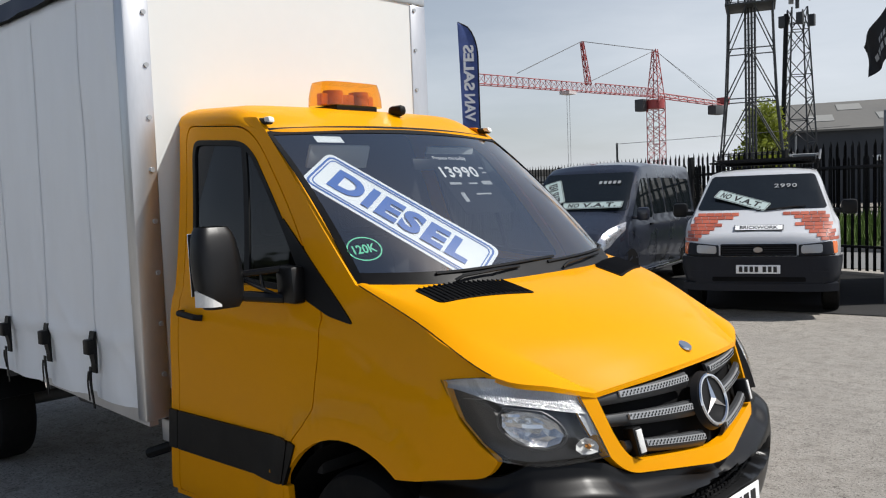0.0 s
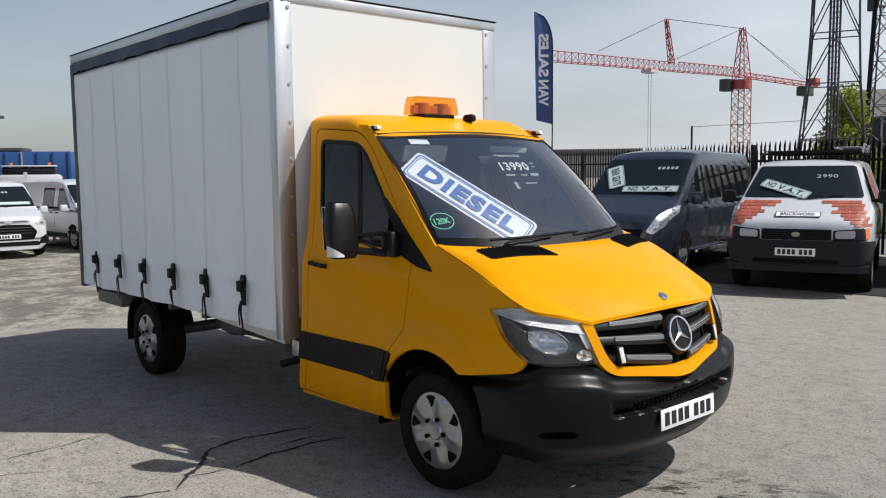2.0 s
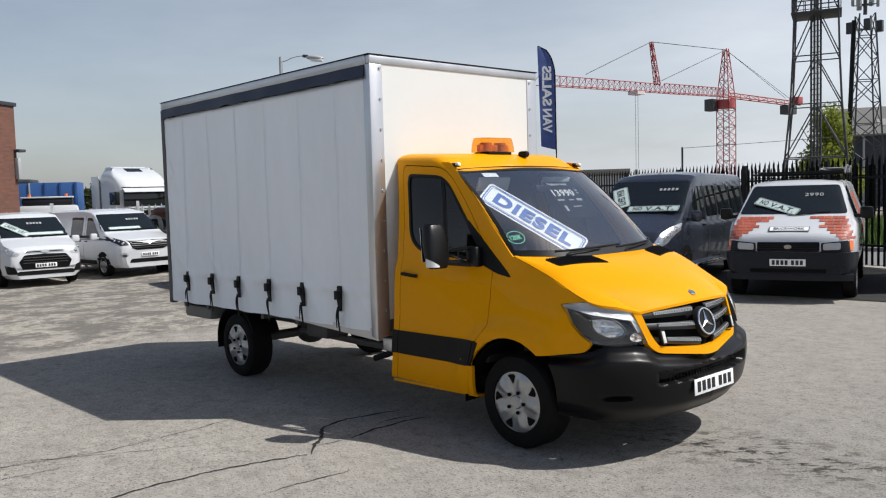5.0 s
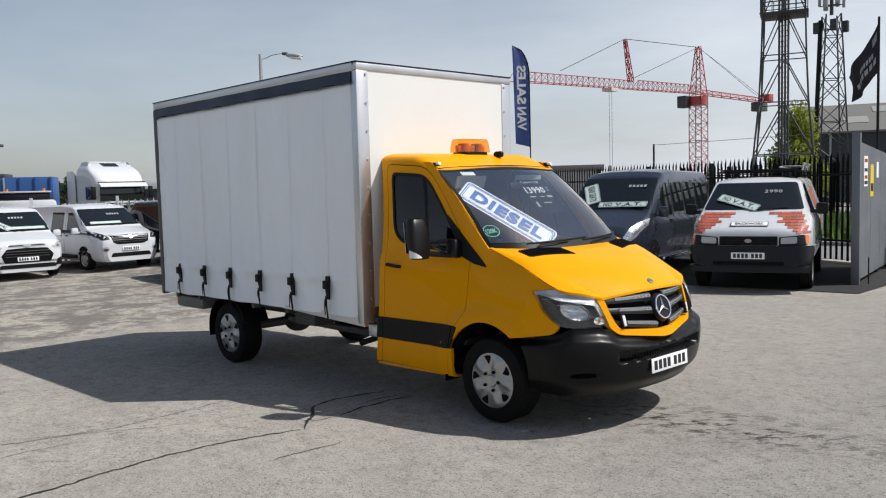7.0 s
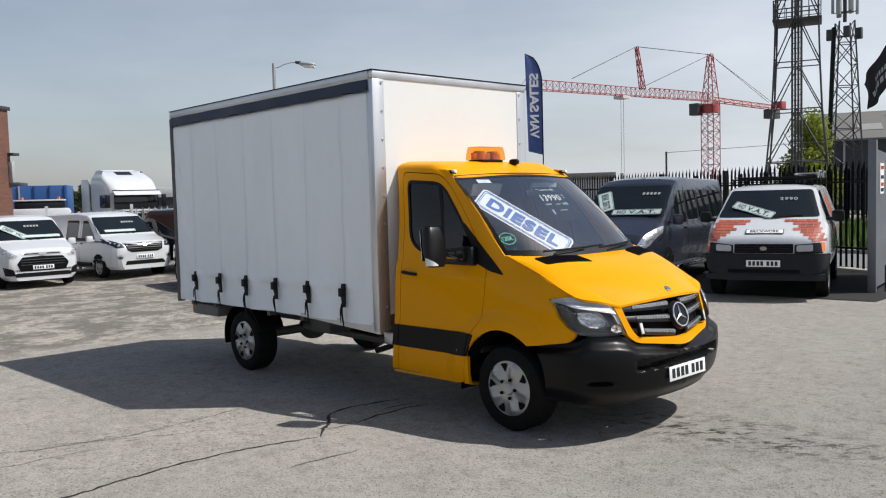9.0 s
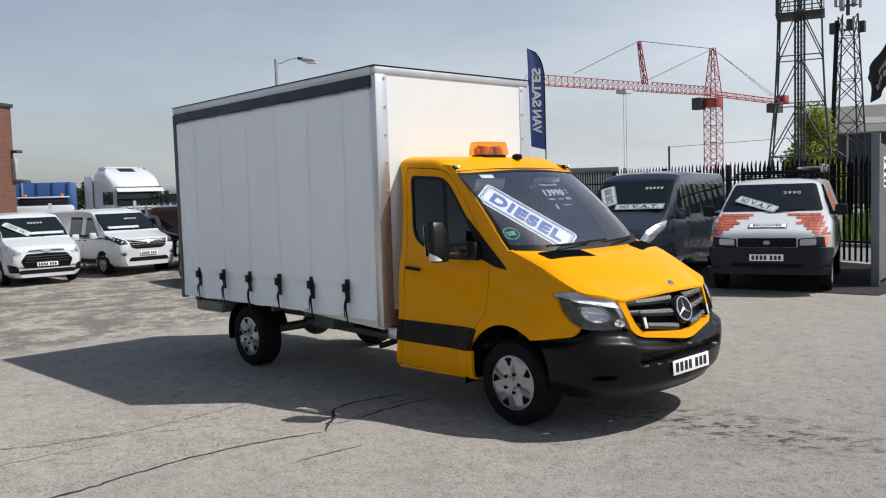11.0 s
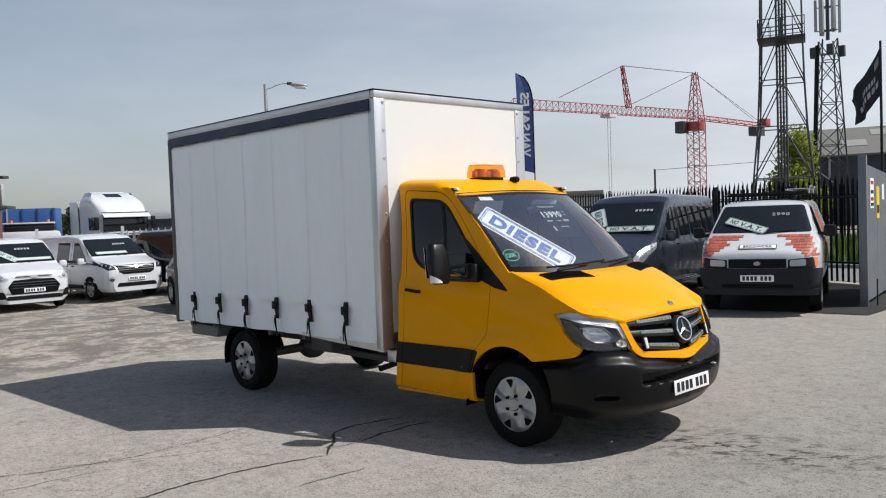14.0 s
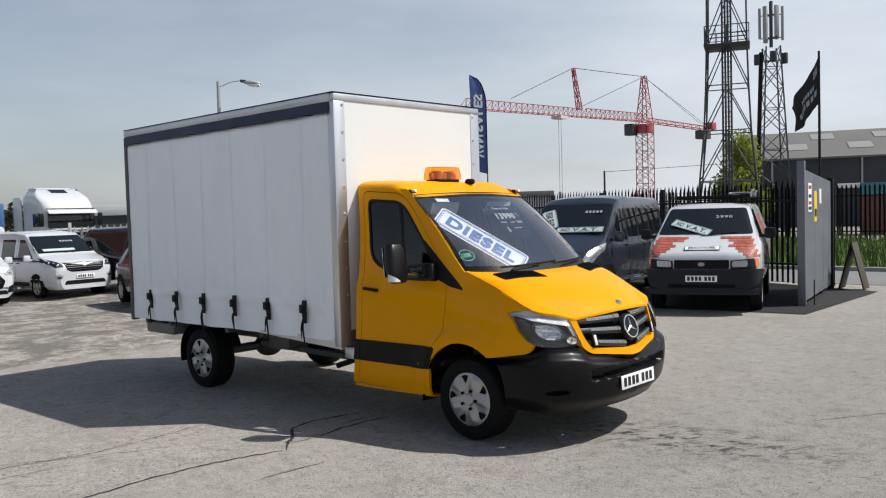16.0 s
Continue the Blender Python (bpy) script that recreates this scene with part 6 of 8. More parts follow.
part("lettering", moved(letters("BRICKWORK", 0.085, 0.025, 0.001, 0.68), bmx @ Matrix.Translation((0, 0, 0.005))), M["black_ink"], hi, "black word BRICKWORK")
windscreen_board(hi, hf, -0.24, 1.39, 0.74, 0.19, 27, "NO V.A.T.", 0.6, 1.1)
pp = hf(0.02)(0.30, 1.58, 0)
pq = hf(0.02)(0.30, 1.64, 0)
part("screen_price", moved(letters("2990", 0.085, 0.01, 0.001, 1.1, gap=1.15), frame_of(pp, (0, 1, 0), pq - pp)), M["mast_light"], hi, "grey price digits 2990")
rk = bmesh.new()
for y in (-0.7, 0.7):
    add_tube(rk, (-1.6, y, 2.07), (-4.3, y, 2.07), 0.018, 6)
    add_tube(rk, (-1.75, y, 2.13), (-2.6, y, 2.09), 0.012, 6)
for x in (-1.7, -2.6, -3.5, -4.2):
    add_tube(rk, (x, -0.75, 2.07), (x, 0.75, 2.07), 0.014, 6)
    for y in (-0.7, 0.7):
        add_tube(rk, (x, y, 1.95), (x, y, 2.07), 0.014, 6)
rack = part("roof_rack", rk, M["fence"], hi, "dark roof rack")
part("rack_load", box(-1.66, -4.2, -0.62, 0.66, 2.075, 2.115, 0.01), M["fence"], rack, "flat dark boards on the rack")
for x in (-1.62, -3.0):
    hoop = bmesh.new()
    add_path(hoop, [(x, 0.72, 2.07), (x - 0.05, 0.74, 2.20), (x - 0.55, 0.74, 2.20), (x - 0.6, 0.72, 2.07)], 0.016, 6)
    part("rack_hoop", hoop, M["mast_light"], rack, "pale bent rail")
for x in (-2.0, -2.6, -3.2):
    part("ladder_rung", tube((x, 0.35, 2.155), (x, 0.70, 2.155), 0.014, 6), M["mast_light"], rack)
for y in (0.35, 0.70):
    part("ladder_rail", tube((-1.6, y, 2.145), (-3.9, y, 2.145), 0.02, 6), M["mast_light"], rack)
for s in (-1, 1):
    part("side_print", panel(rounded([(-2.6, 0.9), (-2.4, 1.7), (-3.4, 1.75), (-3.4, 0.95)], 0.05), hs(s, 0.003), 0.2, 0.002), M["brick_red"], hi)
    part("wiper", tube(hf(0.015)(s * 0.05, 1.25, 0), hf(0.02)(s * 0.05 + 0.5, 1.30, 0), 0.008, 5), M["black"], hi)

# the dark minibus
nb, nb_body, nf, ns = van("navy_minibus", "dark navy van with white windscreen boards beside the fence", "van", (-5.35, 7.75, lie(-5.35, 7.75)), -79.0, M["van_navy"],
                          top=[(0.0, 0.72), (-0.05, 0.88), (-0.2, 0.99), (-0.85, 1.22), (-0.95, 1.27), (-1.75, 1.90), (-1.95, 1.99), (-2.5, 2.04), (-4.7, 2.0), (-4.85, 1.9), (-4.95, 1.2)],
                          wide=[(0.0, 0.62), (-0.06, 0.74), (-0.2, 0.85), (-0.45, 0.93), (-0.8, 0.97), (-4.7, 0.97), (-4.95, 0.92)], belt=1.12, tumble=0.11, zb=0.28, zs=1.09)
common(nb, nf, ns, [(-0.88, 1.30), (-0.77, 1.88), (0.77, 1.88), (0.88, 1.30)], [(-0.95, 0.95), (-4.05, 0.95)], 0.33,
       [[(-1.15, 1.17), (-1.85, 1.78), (-2.15, 1.78), (-2.15, 1.15)], [(-2.25, 1.2), (-2.25, 1.78), (-2.9, 1.78), (-2.9, 1.2)], [(-2.97, 1.2), (-2.97, 1.78), (-3.7, 1.78), (-3.7, 1.2)], [(-3.77, 1.2), (-3.77, 1.77), (-4.6, 1.75), (-4.6, 1.2)]], None, 0.5)
van_mirror(nb, -1.2, 0.96, 1.22, M["van_navy"])
for s in (-1, 1):
    hl = part("headlight", panel(rounded([(s * 0.66, 0.74), (s * 0.80, 1.02), (s * 0.92, 1.14), (s * 0.955, 1.02), (s * 0.87, 0.80), (s * 0.76, 0.70)], 0.03), nf(0.008), 0.06, 0.008), M["reflector"], nb, "tall clear headlight")
    for k, (y, z) in enumerate(((0.76, 0.80), (0.84, 0.93), (0.90, 1.04))):
        rb = bmesh.new()
        bmesh.ops.create_uvsphere(rb, u_segments=12, v_segments=8, radius=0.045, matrix=Matrix.Translation(nf(0.0)(s * y, z, 0)) @ Matrix.Diagonal((0.4, 1, 1, 1)))
        part("lamp_bowl", rb, M["chrome"], hl)
    part("lower_bumper", panel(rounded([(s * 0.1, 0.30), (s * 0.1, 0.44), (s * 0.82, 0.50), (s * 0.82, 0.32)], 0.04), nf(0.012), 0.1, 0.012), M["black"], nb)
    part("fog_lamp", panel([(s * 0.66 + 0.06 * math.cos(a), 0.47 + 0.06 * math.sin(a)) for a in [k * math.pi / 8 for k in range(16)]], nf(0.018), 0.2, 0.006), M["silver"], nb)
    part("side_step", box(-3.9, -1.4, min(s * 0.93, s * 1.03), max(s * 0.93, s * 1.03), 0.30, 0.38, 0.02), M["chrome"], nb, "chrome side step")
    part("door_gap", panel([(-2.2, 0.4), (-2.2, 1.85), (-2.188, 1.85), (-2.188, 0.4)], ns(s, 0.003), 0.2, 0.002), M["dark"], nb)
    part("door_handle", box(-2.06, -1.92, min(s * 0.96, s * 0.99), max(s * 0.96, s * 0.99), 1.04, 1.07, 0.006), M["black"], nb)
part("grille", panel(rounded([(-0.55, 0.60), (-0.62, 0.78), (0.62, 0.78), (0.55, 0.60)], 0.04), nf(0.008), 0.1, 0.006), M["dark"], nb)
part("emblem", panel(rounded([(-0.05, 0.86), (0, 0.94), (0.05, 0.86), (0, 0.78)], 0.01), nf(0.014), 0.2, 0.006), M["chrome"], nb)
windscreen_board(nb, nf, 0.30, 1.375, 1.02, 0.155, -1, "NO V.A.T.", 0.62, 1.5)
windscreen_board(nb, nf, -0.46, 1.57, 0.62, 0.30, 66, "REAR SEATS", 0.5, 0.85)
pp, pq = nf(0.02)(0.46, 1.72, 0), nf(0.02)(0.46, 1.78, 0)
for k in range(5):
    part("price_bar", moved(box(-0.2 + k * 0.08, -0.15 + k * 0.08, -0.035, 0.035, 0, 0.002), frame_of(pp, (0, 1, 0), pq - pp)), M["mast_light"], nb)

# white vans at the far side of the yard
wv, wv_body, wf, wsd = van("white_crew_van", "white crew van with wide dark grille parked along the yard edge", "van", (-19.80, 4.80, lie(-19.80, 4.80)), 4.0, M["van_white"],
                           top=[(0.0, 0.90), (-0.05, 1.02), (-0.18, 1.11), (-0.8, 1.28), (-0.9, 1.32), (-1.7, 1.89), (-1.9, 1.97), (-2.5, 2.02), (-4.8, 1.98), (-4.95, 1.88), (-5.0, 1.2)],
                           wide=[(0.0, 0.72), (-0.06, 0.82), (-0.2, 0.90), (-0.5, 0.96), (-4.8, 0.97), (-5.0, 0.92)], belt=1.14, tumble=0.12, zb=0.28, zs=0.965)
common(wv, wf, wsd, [(-0.88, 1.36), (-0.75, 1.88), (0.75, 1.88), (0.88, 1.36)], [(-0.92, 0.95), (-4.0, 0.95)], 0.34,
       [[(-1.15, 1.20), (-1.75, 1.78), (-2.05, 1.78), (-2.05, 1.18)], [(-2.3, 1.2), (-2.3, 1.79), (-3.1, 1.79), (-3.1, 1.2)]], None, 0.66)
van_mirror(wv, -1.18, 0.95, 1.2, M["van_white"])
wg = part("grille", panel(rounded([(-0.60, 1.08), (-0.52, 0.86), (-0.40, 0.80), (0.40, 0.80), (0.52, 0.86), (0.60, 1.08)], 0.04), wf(0.008), 0.08, 0.008), M["dark"], wv, "black grille with chrome bar")
for z in (0.86, 0.92, 0.98):
    part("grille_slat", panel([(-0.53, z), (-0.53, z + 0.02), (0.53, z + 0.02), (0.53, z)], wf(0.014), 0.1, 0.006), M["grille"], wg)
part("grille_bar", panel(rounded([(-0.62, 1.07), (-0.62, 1.10), (0.0, 1.045), (0.62, 1.10), (0.62, 1.07), (0.0, 1.00)], 0.01), wf(0.018), 0.1, 0.01), M["grille_light"], wg)
part("emblem", panel([(0.07 * math.cos(a), 1.03 + 0.07 * math.sin(a)) for a in [k * math.pi / 8 for k in range(16)]], wf(0.026), 0.2, 0.006), M["grille_light"], wv)
part("air_intake", panel(rounded([(-0.62, 0.42), (-0.56, 0.54), (0.56, 0.54), (0.62, 0.42)], 0.04), wf(0.006), 0.1, 0.006), M["black"], wv)
for s in (-1, 1):
    hl = part("headlight", panel(rounded([(s * 0.60, 0.96), (s * 0.66, 1.06), (s * 0.93, 1.24), (s * 0.95, 1.10), (s * 0.82, 0.94)], 0.02), wf(0.008), 0.06, 0.008), M["van_grey"], wv, "dark headlight with clear lens")
    for y_, z_, r_ in ((0.74, 1.01, 0.055), (0.86, 1.09, 0.042)):
        rb = bmesh.new()
        bmesh.ops.create_uvsphere(rb, u_segments=14, v_segments=8, radius=r_, matrix=Matrix.Translation(wf(0.0)(s * y_, z_, 0)) @ Matrix.Diagonal((0.4, 1, 1, 1)))
        part("lamp_bowl", rb, M["chrome"], hl)
    fr_ = part("fog_recess", panel([(s * 0.74 + 0.10 * math.cos(a), 0.66 + 0.075 * math.sin(a)) for a in [k * math.pi / 8 for k in range(16)]], wf(0.004), 0.2, 0.004), M["mast_light"], wv)
    part("fog_lamp", panel([(s * 0.74 + 0.06 * math.cos(a), 0.645 + 0.04 * math.sin(a)) for a in [k * math.pi / 8 for k in range(16)]], wf(0.010), 0.2, 0.006), M["grille"], fr_)
    part("door_gap", panel([(-2.16, 0.4), (-2.16, 1.85), (-2.145, 1.85), (-2.145, 0.4)], wsd(s, 0.003), 0.2, 0.002), M["grille"], wv)
    part("door_handle", box(-2.05, -1.9, min(s * 0.95, s * 0.985), max(s * 0.95, s * 0.985), 1.04, 1.075, 0.006), M["black"], wv)
    part("door_handle", box(-2.45, -2.3, min(s * 0.95, s * 0.985), max(s * 0.95, s * 0.985), 1.04, 1.075, 0.006), M["black"], wv)
    part("side_moulding", box(-3.6, -1.35, min(s * 0.95, s * 0.98), max(s * 0.95, s * 0.98), 0.36, 0.48, 0.01), M["black"], wv)
    part("wiper", tube(wf(0.015)(s * 0.1, 1.35, 0), wf(0.02)(s * 0.1 + 0.5, 1.41, 0), 0.01, 5), M["black"], wv)
windscreen_board(wv, wf, -0.22, 1.44, 0.95, 0.13, 0, "", 0.6)

fv, fv_body, ff, fs = van("white_van", "white panel van with black hexagonal grille parked in the yard", "van", (-19.60, 1.82, lie(-19.60, 1.82)), -3.5, M["van_white"],
                          top=[(0.0, 0.78), (-0.05, 0.98), (-0.16, 1.08), (-0.75, 1.25), (-0.85, 1.28), (-1.65, 1.86), (-1.85, 1.95), (-2.5, 2.0), (-4.8, 1.97), (-4.95, 1.88), (-5.0, 1.2)],
                          wide=[(0.0, 0.72), (-0.06, 0.82), (-0.2, 0.90), (-0.5, 0.96), (-4.8, 0.98), (-5.0, 0.92)], belt=1.14, tumble=0.13, zb=0.24, zs=0.985)
common(fv, ff, fs, [(-0.87, 1.33), (-0.73, 1.86), (0.73, 1.86), (0.87, 1.33)], [(-0.95, 0.95), (-3.9, 0.95)], 0.34,
       [[(-1.15, 1.17), (-1.75, 1.74), (-2.05, 1.74), (-2.05, 1.15)]], None, 0.59)
van_mirror(fv, -1.15, 0.95, 1.2, M["van_white"])
fg = part("grille", panel(rounded([(-0.50, 0.88), (-0.64, 0.70), (-0.56, 0.50), (0.56, 0.50), (0.64, 0.70), (0.50, 0.88), (0.0, 0.90)], 0.03), ff(0.008), 0.08, 0.008), M["dark"], fv, "black hexagonal grille")
for z in (0.66, 0.73, 0.80):
    part("grille_bar", panel(rounded([(-0.54, z), (-0.54, z + 0.018), (0.54, z + 0.018), (0.54, z)], 0.004), ff(0.016), 0.1, 0.008), M["grille"], fg)
ug = part("upper_grille", panel(rounded([(-0.46, 0.93), (-0.50, 1.00), (0.50, 1.00), (0.46, 0.93)], 0.015), ff(0.008), 0.1, 0.008), M["silver"], fv)
part("grille_gap", panel([(-0.44, 0.955), (-0.45, 0.975), (0.45, 0.975), (0.44, 0.955)], ff(0.014), 0.1, 0.006), M["dark"], ug)
part("emblem", panel([(0.10 * math.cos(a), 0.965 + 0.04 * math.sin(a)) for a in [k * math.pi / 8 for k in range(16)]], ff(0.022), 0.2, 0.006), M["grille_light"], fv)
part("lower_intake", panel(rounded([(-0.70, 0.34), (-0.66, 0.45), (0.66, 0.45), (0.70, 0.34)], 0.03), ff(0.008), 0.1, 0.008), M["black"], fv)
for s in (-1, 1):
    hl = part("headlight", panel(rounded([(s * 0.60, 0.93), (s * 0.70, 0.97), (s * 0.92, 1.18), (s * 0.95, 1.04), (s * 0.84, 0.86), (s * 0.66, 0.86)], 0.02), ff(0.008), 0.06, 0.008), M["grille_light"], fv, "slanted clear headlight")
    for y_, z_, r_ in ((0.74, 0.93, 0.05), (0.86, 1.02, 0.045)):
        rb = bmesh.new()
        bmesh.ops.create_uvsphere(rb, u_segments=12, v_segments=8, radius=r_, matrix=Matrix.Translation(ff(0.0)(s * y_, z_, 0)) @ Matrix.Diagonal((0.4, 1, 1, 1)))
        part("lamp_bowl", rb, M["chrome"], hl)
    part("fog_lamp", panel(rounded([(s * 0.66, 0.38), (s * 0.74, 0.56), (s * 0.92, 0.62), (s * 0.88, 0.38)], 0.03), ff(0.010), 0.06, 0.006), M["black"], fv)
    part("wiper", tube(ff(0.015)(s * 0.1, 1.32, 0), ff(0.02)(s * 0.1 + 0.5, 1.38, 0), 0.01, 5), M["black"], fv)
    part("door_gap", panel([(-2.16, 0.4), (-2.16, 1.85), (-2.145, 1.85), (-2.145, 0.4)], fs(s, 0.003), 0.2, 0.002), M["grille"], fv)
windscreen_board(fv, ff, 0.22, 1.41, 1.0, 0.13, 0, "", 0.6)
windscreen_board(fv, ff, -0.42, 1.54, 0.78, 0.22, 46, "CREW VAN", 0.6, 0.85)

for t_, f_, y_ in ((wv, wf, 0.2), (fv, ff, 0.1)):
    pp, pq = f_(0.02)(y_, 1.70, 0), f_(0.02)(y_, 1.76, 0)
    for k in range(5):
        part("price_bar", moved(box(-0.2 + k * 0.08, -0.15 + k * 0.08, -0.04, 0.04, 0, 0.002), frame_of(pp, (0, 1, 0), pq - pp)), M["mast_light"], t_)
# black hatchback and a dark people carrier, half hidden behind the cargo body
bc, bc_body, bcf, bcs = van("black_hatchback", "black hatchback car parked behind the truck", "car", (-12.52, 4.23, lie(-12.52, 4.23)), -11.5, M["van_black"],
                            top=[(0.0, 0.62), (-0.06, 0.72), (-0.3, 0.82), (-1.05, 0.98), (-1.15, 1.02), (-1.9, 1.40), (-2.2, 1.46), (-3.4, 1.42), (-3.95, 1.05), (-4.1, 0.9)],
                            wide=[(0.0, 0.60), (-0.1, 0.74), (-0.3, 0.83), (-0.6, 0.87), (-3.7, 0.87), (-4.1, 0.8)], belt=0.92, tumble=0.25, zb=0.2, group="parked cars", zs=1.08)
common(bc, bcf, bcs, [(-0.70, 1.03), (-0.55, 1.38), (0.55, 1.38), (0.70, 1.03)], [(-0.85, 0.87), (-3.4, 0.87)], 0.31, [[(-1.5, 0.95), (-2.0, 1.34), (-3.2, 1.34), (-3.4, 0.95)]], None, None)
van_mirror(bc, -1.45, 0.86, 0.98, M["van_black"])
for s in (-1, 1):
    part("headlight", panel(rounded([(s * 0.48, 0.60), (s * 0.55, 0.70), (s * 0.80, 0.76), (s * 0.80, 0.66)], 0.02), bcf(0.006), 0.06, 0.006), M["silver"], bc)
part("grille", panel(rounded([(-0.4, 0.30), (-0.45, 0.52), (0.45, 0.52), (0.4, 0.30)], 0.03), bcf(0.006), 0.1, 0.006), M["dark"], bc)
dc, dc_body, dcf, dcs = van("dark_people_carrier", "dark people carrier parked behind the white vans", "car", (-17.37, 7.18, lie(-17.37, 7.18)), 8.5, M["van_black"],
                            top=[(0.0, 0.7), (-0.06, 0.85), (-0.3, 0.95), (-0.9, 1.1), (-1.0, 1.15), (-1.7, 1.68), (-2.0, 1.76), (-4.3, 1.72), (-4.6, 1.5), (-4.7, 1.0)],
                            wide=[(0.0, 0.65), (-0.1, 0.78), (-0.4, 0.9), (-4.4, 0.92), (-4.7, 0.86)], belt=1.02, tumble=0.2, zb=0.24, group="parked cars", zs=1.08)
common(dc, dcf, dcs, [(-0.78, 1.18), (-0.62, 1.66), (0.62, 1.66), (0.78, 1.18)], [(-0.9, 0.92), (-3.8, 0.92)], 0.34, [[(-1.3, 1.08), (-1.8, 1.6), (-2.3, 1.6), (-2.3, 1.06)], [(-2.4, 1.06), (-2.4, 1.6), (-4.2, 1.56), (-4.2, 1.06)]], None, 0.5)
van_mirror(dc, -1.25, 0.9, 1.1, M["van_black"])


# ---- crane, masts and lamp post ----


def lattice(bm, p, q, w, n, r, side_axis=None, w2=None, brace=None):
    """A square lattice boom from p to q, of width w, with n bays."""
    p, q = Vector(p), Vector(q)
    d = (q - p).normalized()
    a = Vector(side_axis).normalized() if side_axis else d.orthogonal().normalized()
    b = d.cross(a).normalized()
    w2 = w if w2 is None else w2
    def ring_(t):
        h = (w + (w2 - w) * t) / 2
        c = p.lerp(q, t)
        return [c + a * h + b * h, c - a * h + b * h, c - a * h - b * h, c + a * h - b * h]
    for k in range(n):
        s, e = ring_(k / n), ring_((k + 1) / n)
        for i in range(4):
            j = (i + 1) % 4
            add_tube(bm, s[i], e[i], r, 4)
            add_tube(bm, s[i], e[j] if (k + i) % 2 else s[j], (brace or r) * 0.7, 3)
            add_tube(bm, s[j] if (k + i) % 2 else s[i], e[i] if (k + i) % 2 else e[j], (brace or r) * 0.7, 3)
    return bm


MAST = Vector((-75.2, 140.4, 0))
JZ = 18.2
crane = thing("tower_crane", "red and white tower crane standing far behind the yard", "crane", at=(0, 0, 0))
part("mast", lattice(bmesh.new(), MAST, MAST + Vector((0, 0, JZ - 1)), 2.5, 11, 0.09, (1, 0, 0), brace=0.09), M["crane"], crane)
part("tower_head", lattice(bmesh.new(), MAST + Vector((0, 0, JZ - 1)), MAST + Vector((0, 0, 27.0)), 2.5, 5, 0.09, (1, 0, 0), 0.7, 0.09), M["crane"], crane)
TIP, TAIL = Vector((-68.4, 78.7, 15.6)), Vector((-73.4, 165.9, 17.6))
HEAD = MAST + Vector((0, 0, 26.8))


def tri_boom(bm, p, q, w, h, n, r):
    d = (q - p).normalized()
    a = d.cross(Vector((0, 0, 1))).normalized() * w / 2
    up = Vector((0, 0, h))
    for k in range(n):
        s, e = p.lerp(q, k / n), p.lerp(q, (k + 1) / n)
        m_ = (s + e) / 2
        for o in (a, -a):
            add_tube(bm, s + o, e + o, r, 4)
            add_tube(bm, s + o, m_ + up, r * 0.6, 3)
            add_tube(bm, m_ + up, e + o, r * 0.6, 3)
        add_tube(bm, s + a, e - a, r * 0.6, 3)
        if k < n - 1:
            add_tube(bm, m_ + up, p.lerp(q, (k + 1.5) / n) + up, r, 4)
    return bm


jib_top = Vector((MAST.x, MAST.y, JZ))
part("jib", tri_boom(bmesh.new(), jib_top, jib_top.lerp(TIP, 0.42), 1.4, 1.5, 14, 0.075), M["crane"], crane, "red inner jib")
part("jib_end", tri_boom(bmesh.new(), jib_top.lerp(TIP, 0.42), TIP, 1.3, 1.35, 22, 0.065), M["crane"], crane, "red outer jib")
part("counter_jib", tri_boom(bmesh.new(), jib_top, TAIL, 1.6, 0.8, 8, 0.11), M["crane"], crane)
cwm = Matrix.Translation(TAIL) @ pose(0, 0, 0, 0, 0, math.degrees(math.atan2(TAIL.y - MAST.y, TAIL.x - MAST.x)))
part("counterweight", box(-5.0, -1.6, -0.9, 0.9, -1.9, -0.1, 0.05, cwm), M["mast"], crane, "grey counterweight blocks")
part("winch_house", box(-1.2, 0.6, -1.0, 1.0, 0.2, 1.7, 0.05, cwm), M["crane"], crane)
part("cab", box(MAST.x - 3.0, MAST.x - 1.2, MAST.y - 2.6, MAST.y - 0.6, JZ - 2.6, JZ - 0.4, 0.08), M["mast"], crane, "operator cab")
part("slewing_ring", tube(MAST + Vector((0, 0, JZ - 2.2)), MAST + Vector((0, 0, JZ - 0.6)), 1.6, 16), M["crane"], crane)
AF = jib_top.lerp(TIP, 0.455)
part("a_frame", lattice(bmesh.new(), AF + Vector((0, 0.4, 1.2)), AF + Vector((-0.4, -0.6, 8.0)), 0.75, 4, 0.08, (1, 0, 0), 0.4), M["crane"], crane)
rope = bmesh.new()
top_af = AF + Vector((-0.4, -0.6, 8.0))
add_tube(rope, HEAD, top_af, 0.06, 4)
add_tube(rope, top_af, jib_top.lerp(TIP, 0.80) + Vector((0, 0, 1.9)), 0.06, 4)
add_tube(rope, HEAD, AF + Vector((0, 1.5, 1.9)), 0.06, 4)
add_tube(rope, HEAD, TAIL + Vector((0, -3, 1.2)), 0.05, 4)
add_tube(rope, HEAD + Vector((0.6, 0, -0.5)), TAIL + Vector((0, -5, 1.2)), 0.05, 4)
part("rope", rope, M["mast"], crane)
TRO = jib_top.lerp(TIP, 0.56)
part("trolley", box(TRO.x - 0.9, TRO.x + 0.9, TRO.y - 1.0, TRO.y + 1.0, TRO.z - 0.6, TRO.z - 0.1), M["crane_white"], crane)
hk = bmesh.new()
for o in (-0.35, 0.35):
    add_tube(hk, TRO + Vector((0, o, -0.4)), Vector((TRO.x, TRO.y + o, 4.6)), 0.04, 4)
part("hoist_rope", hk, M["mast_light"], crane)
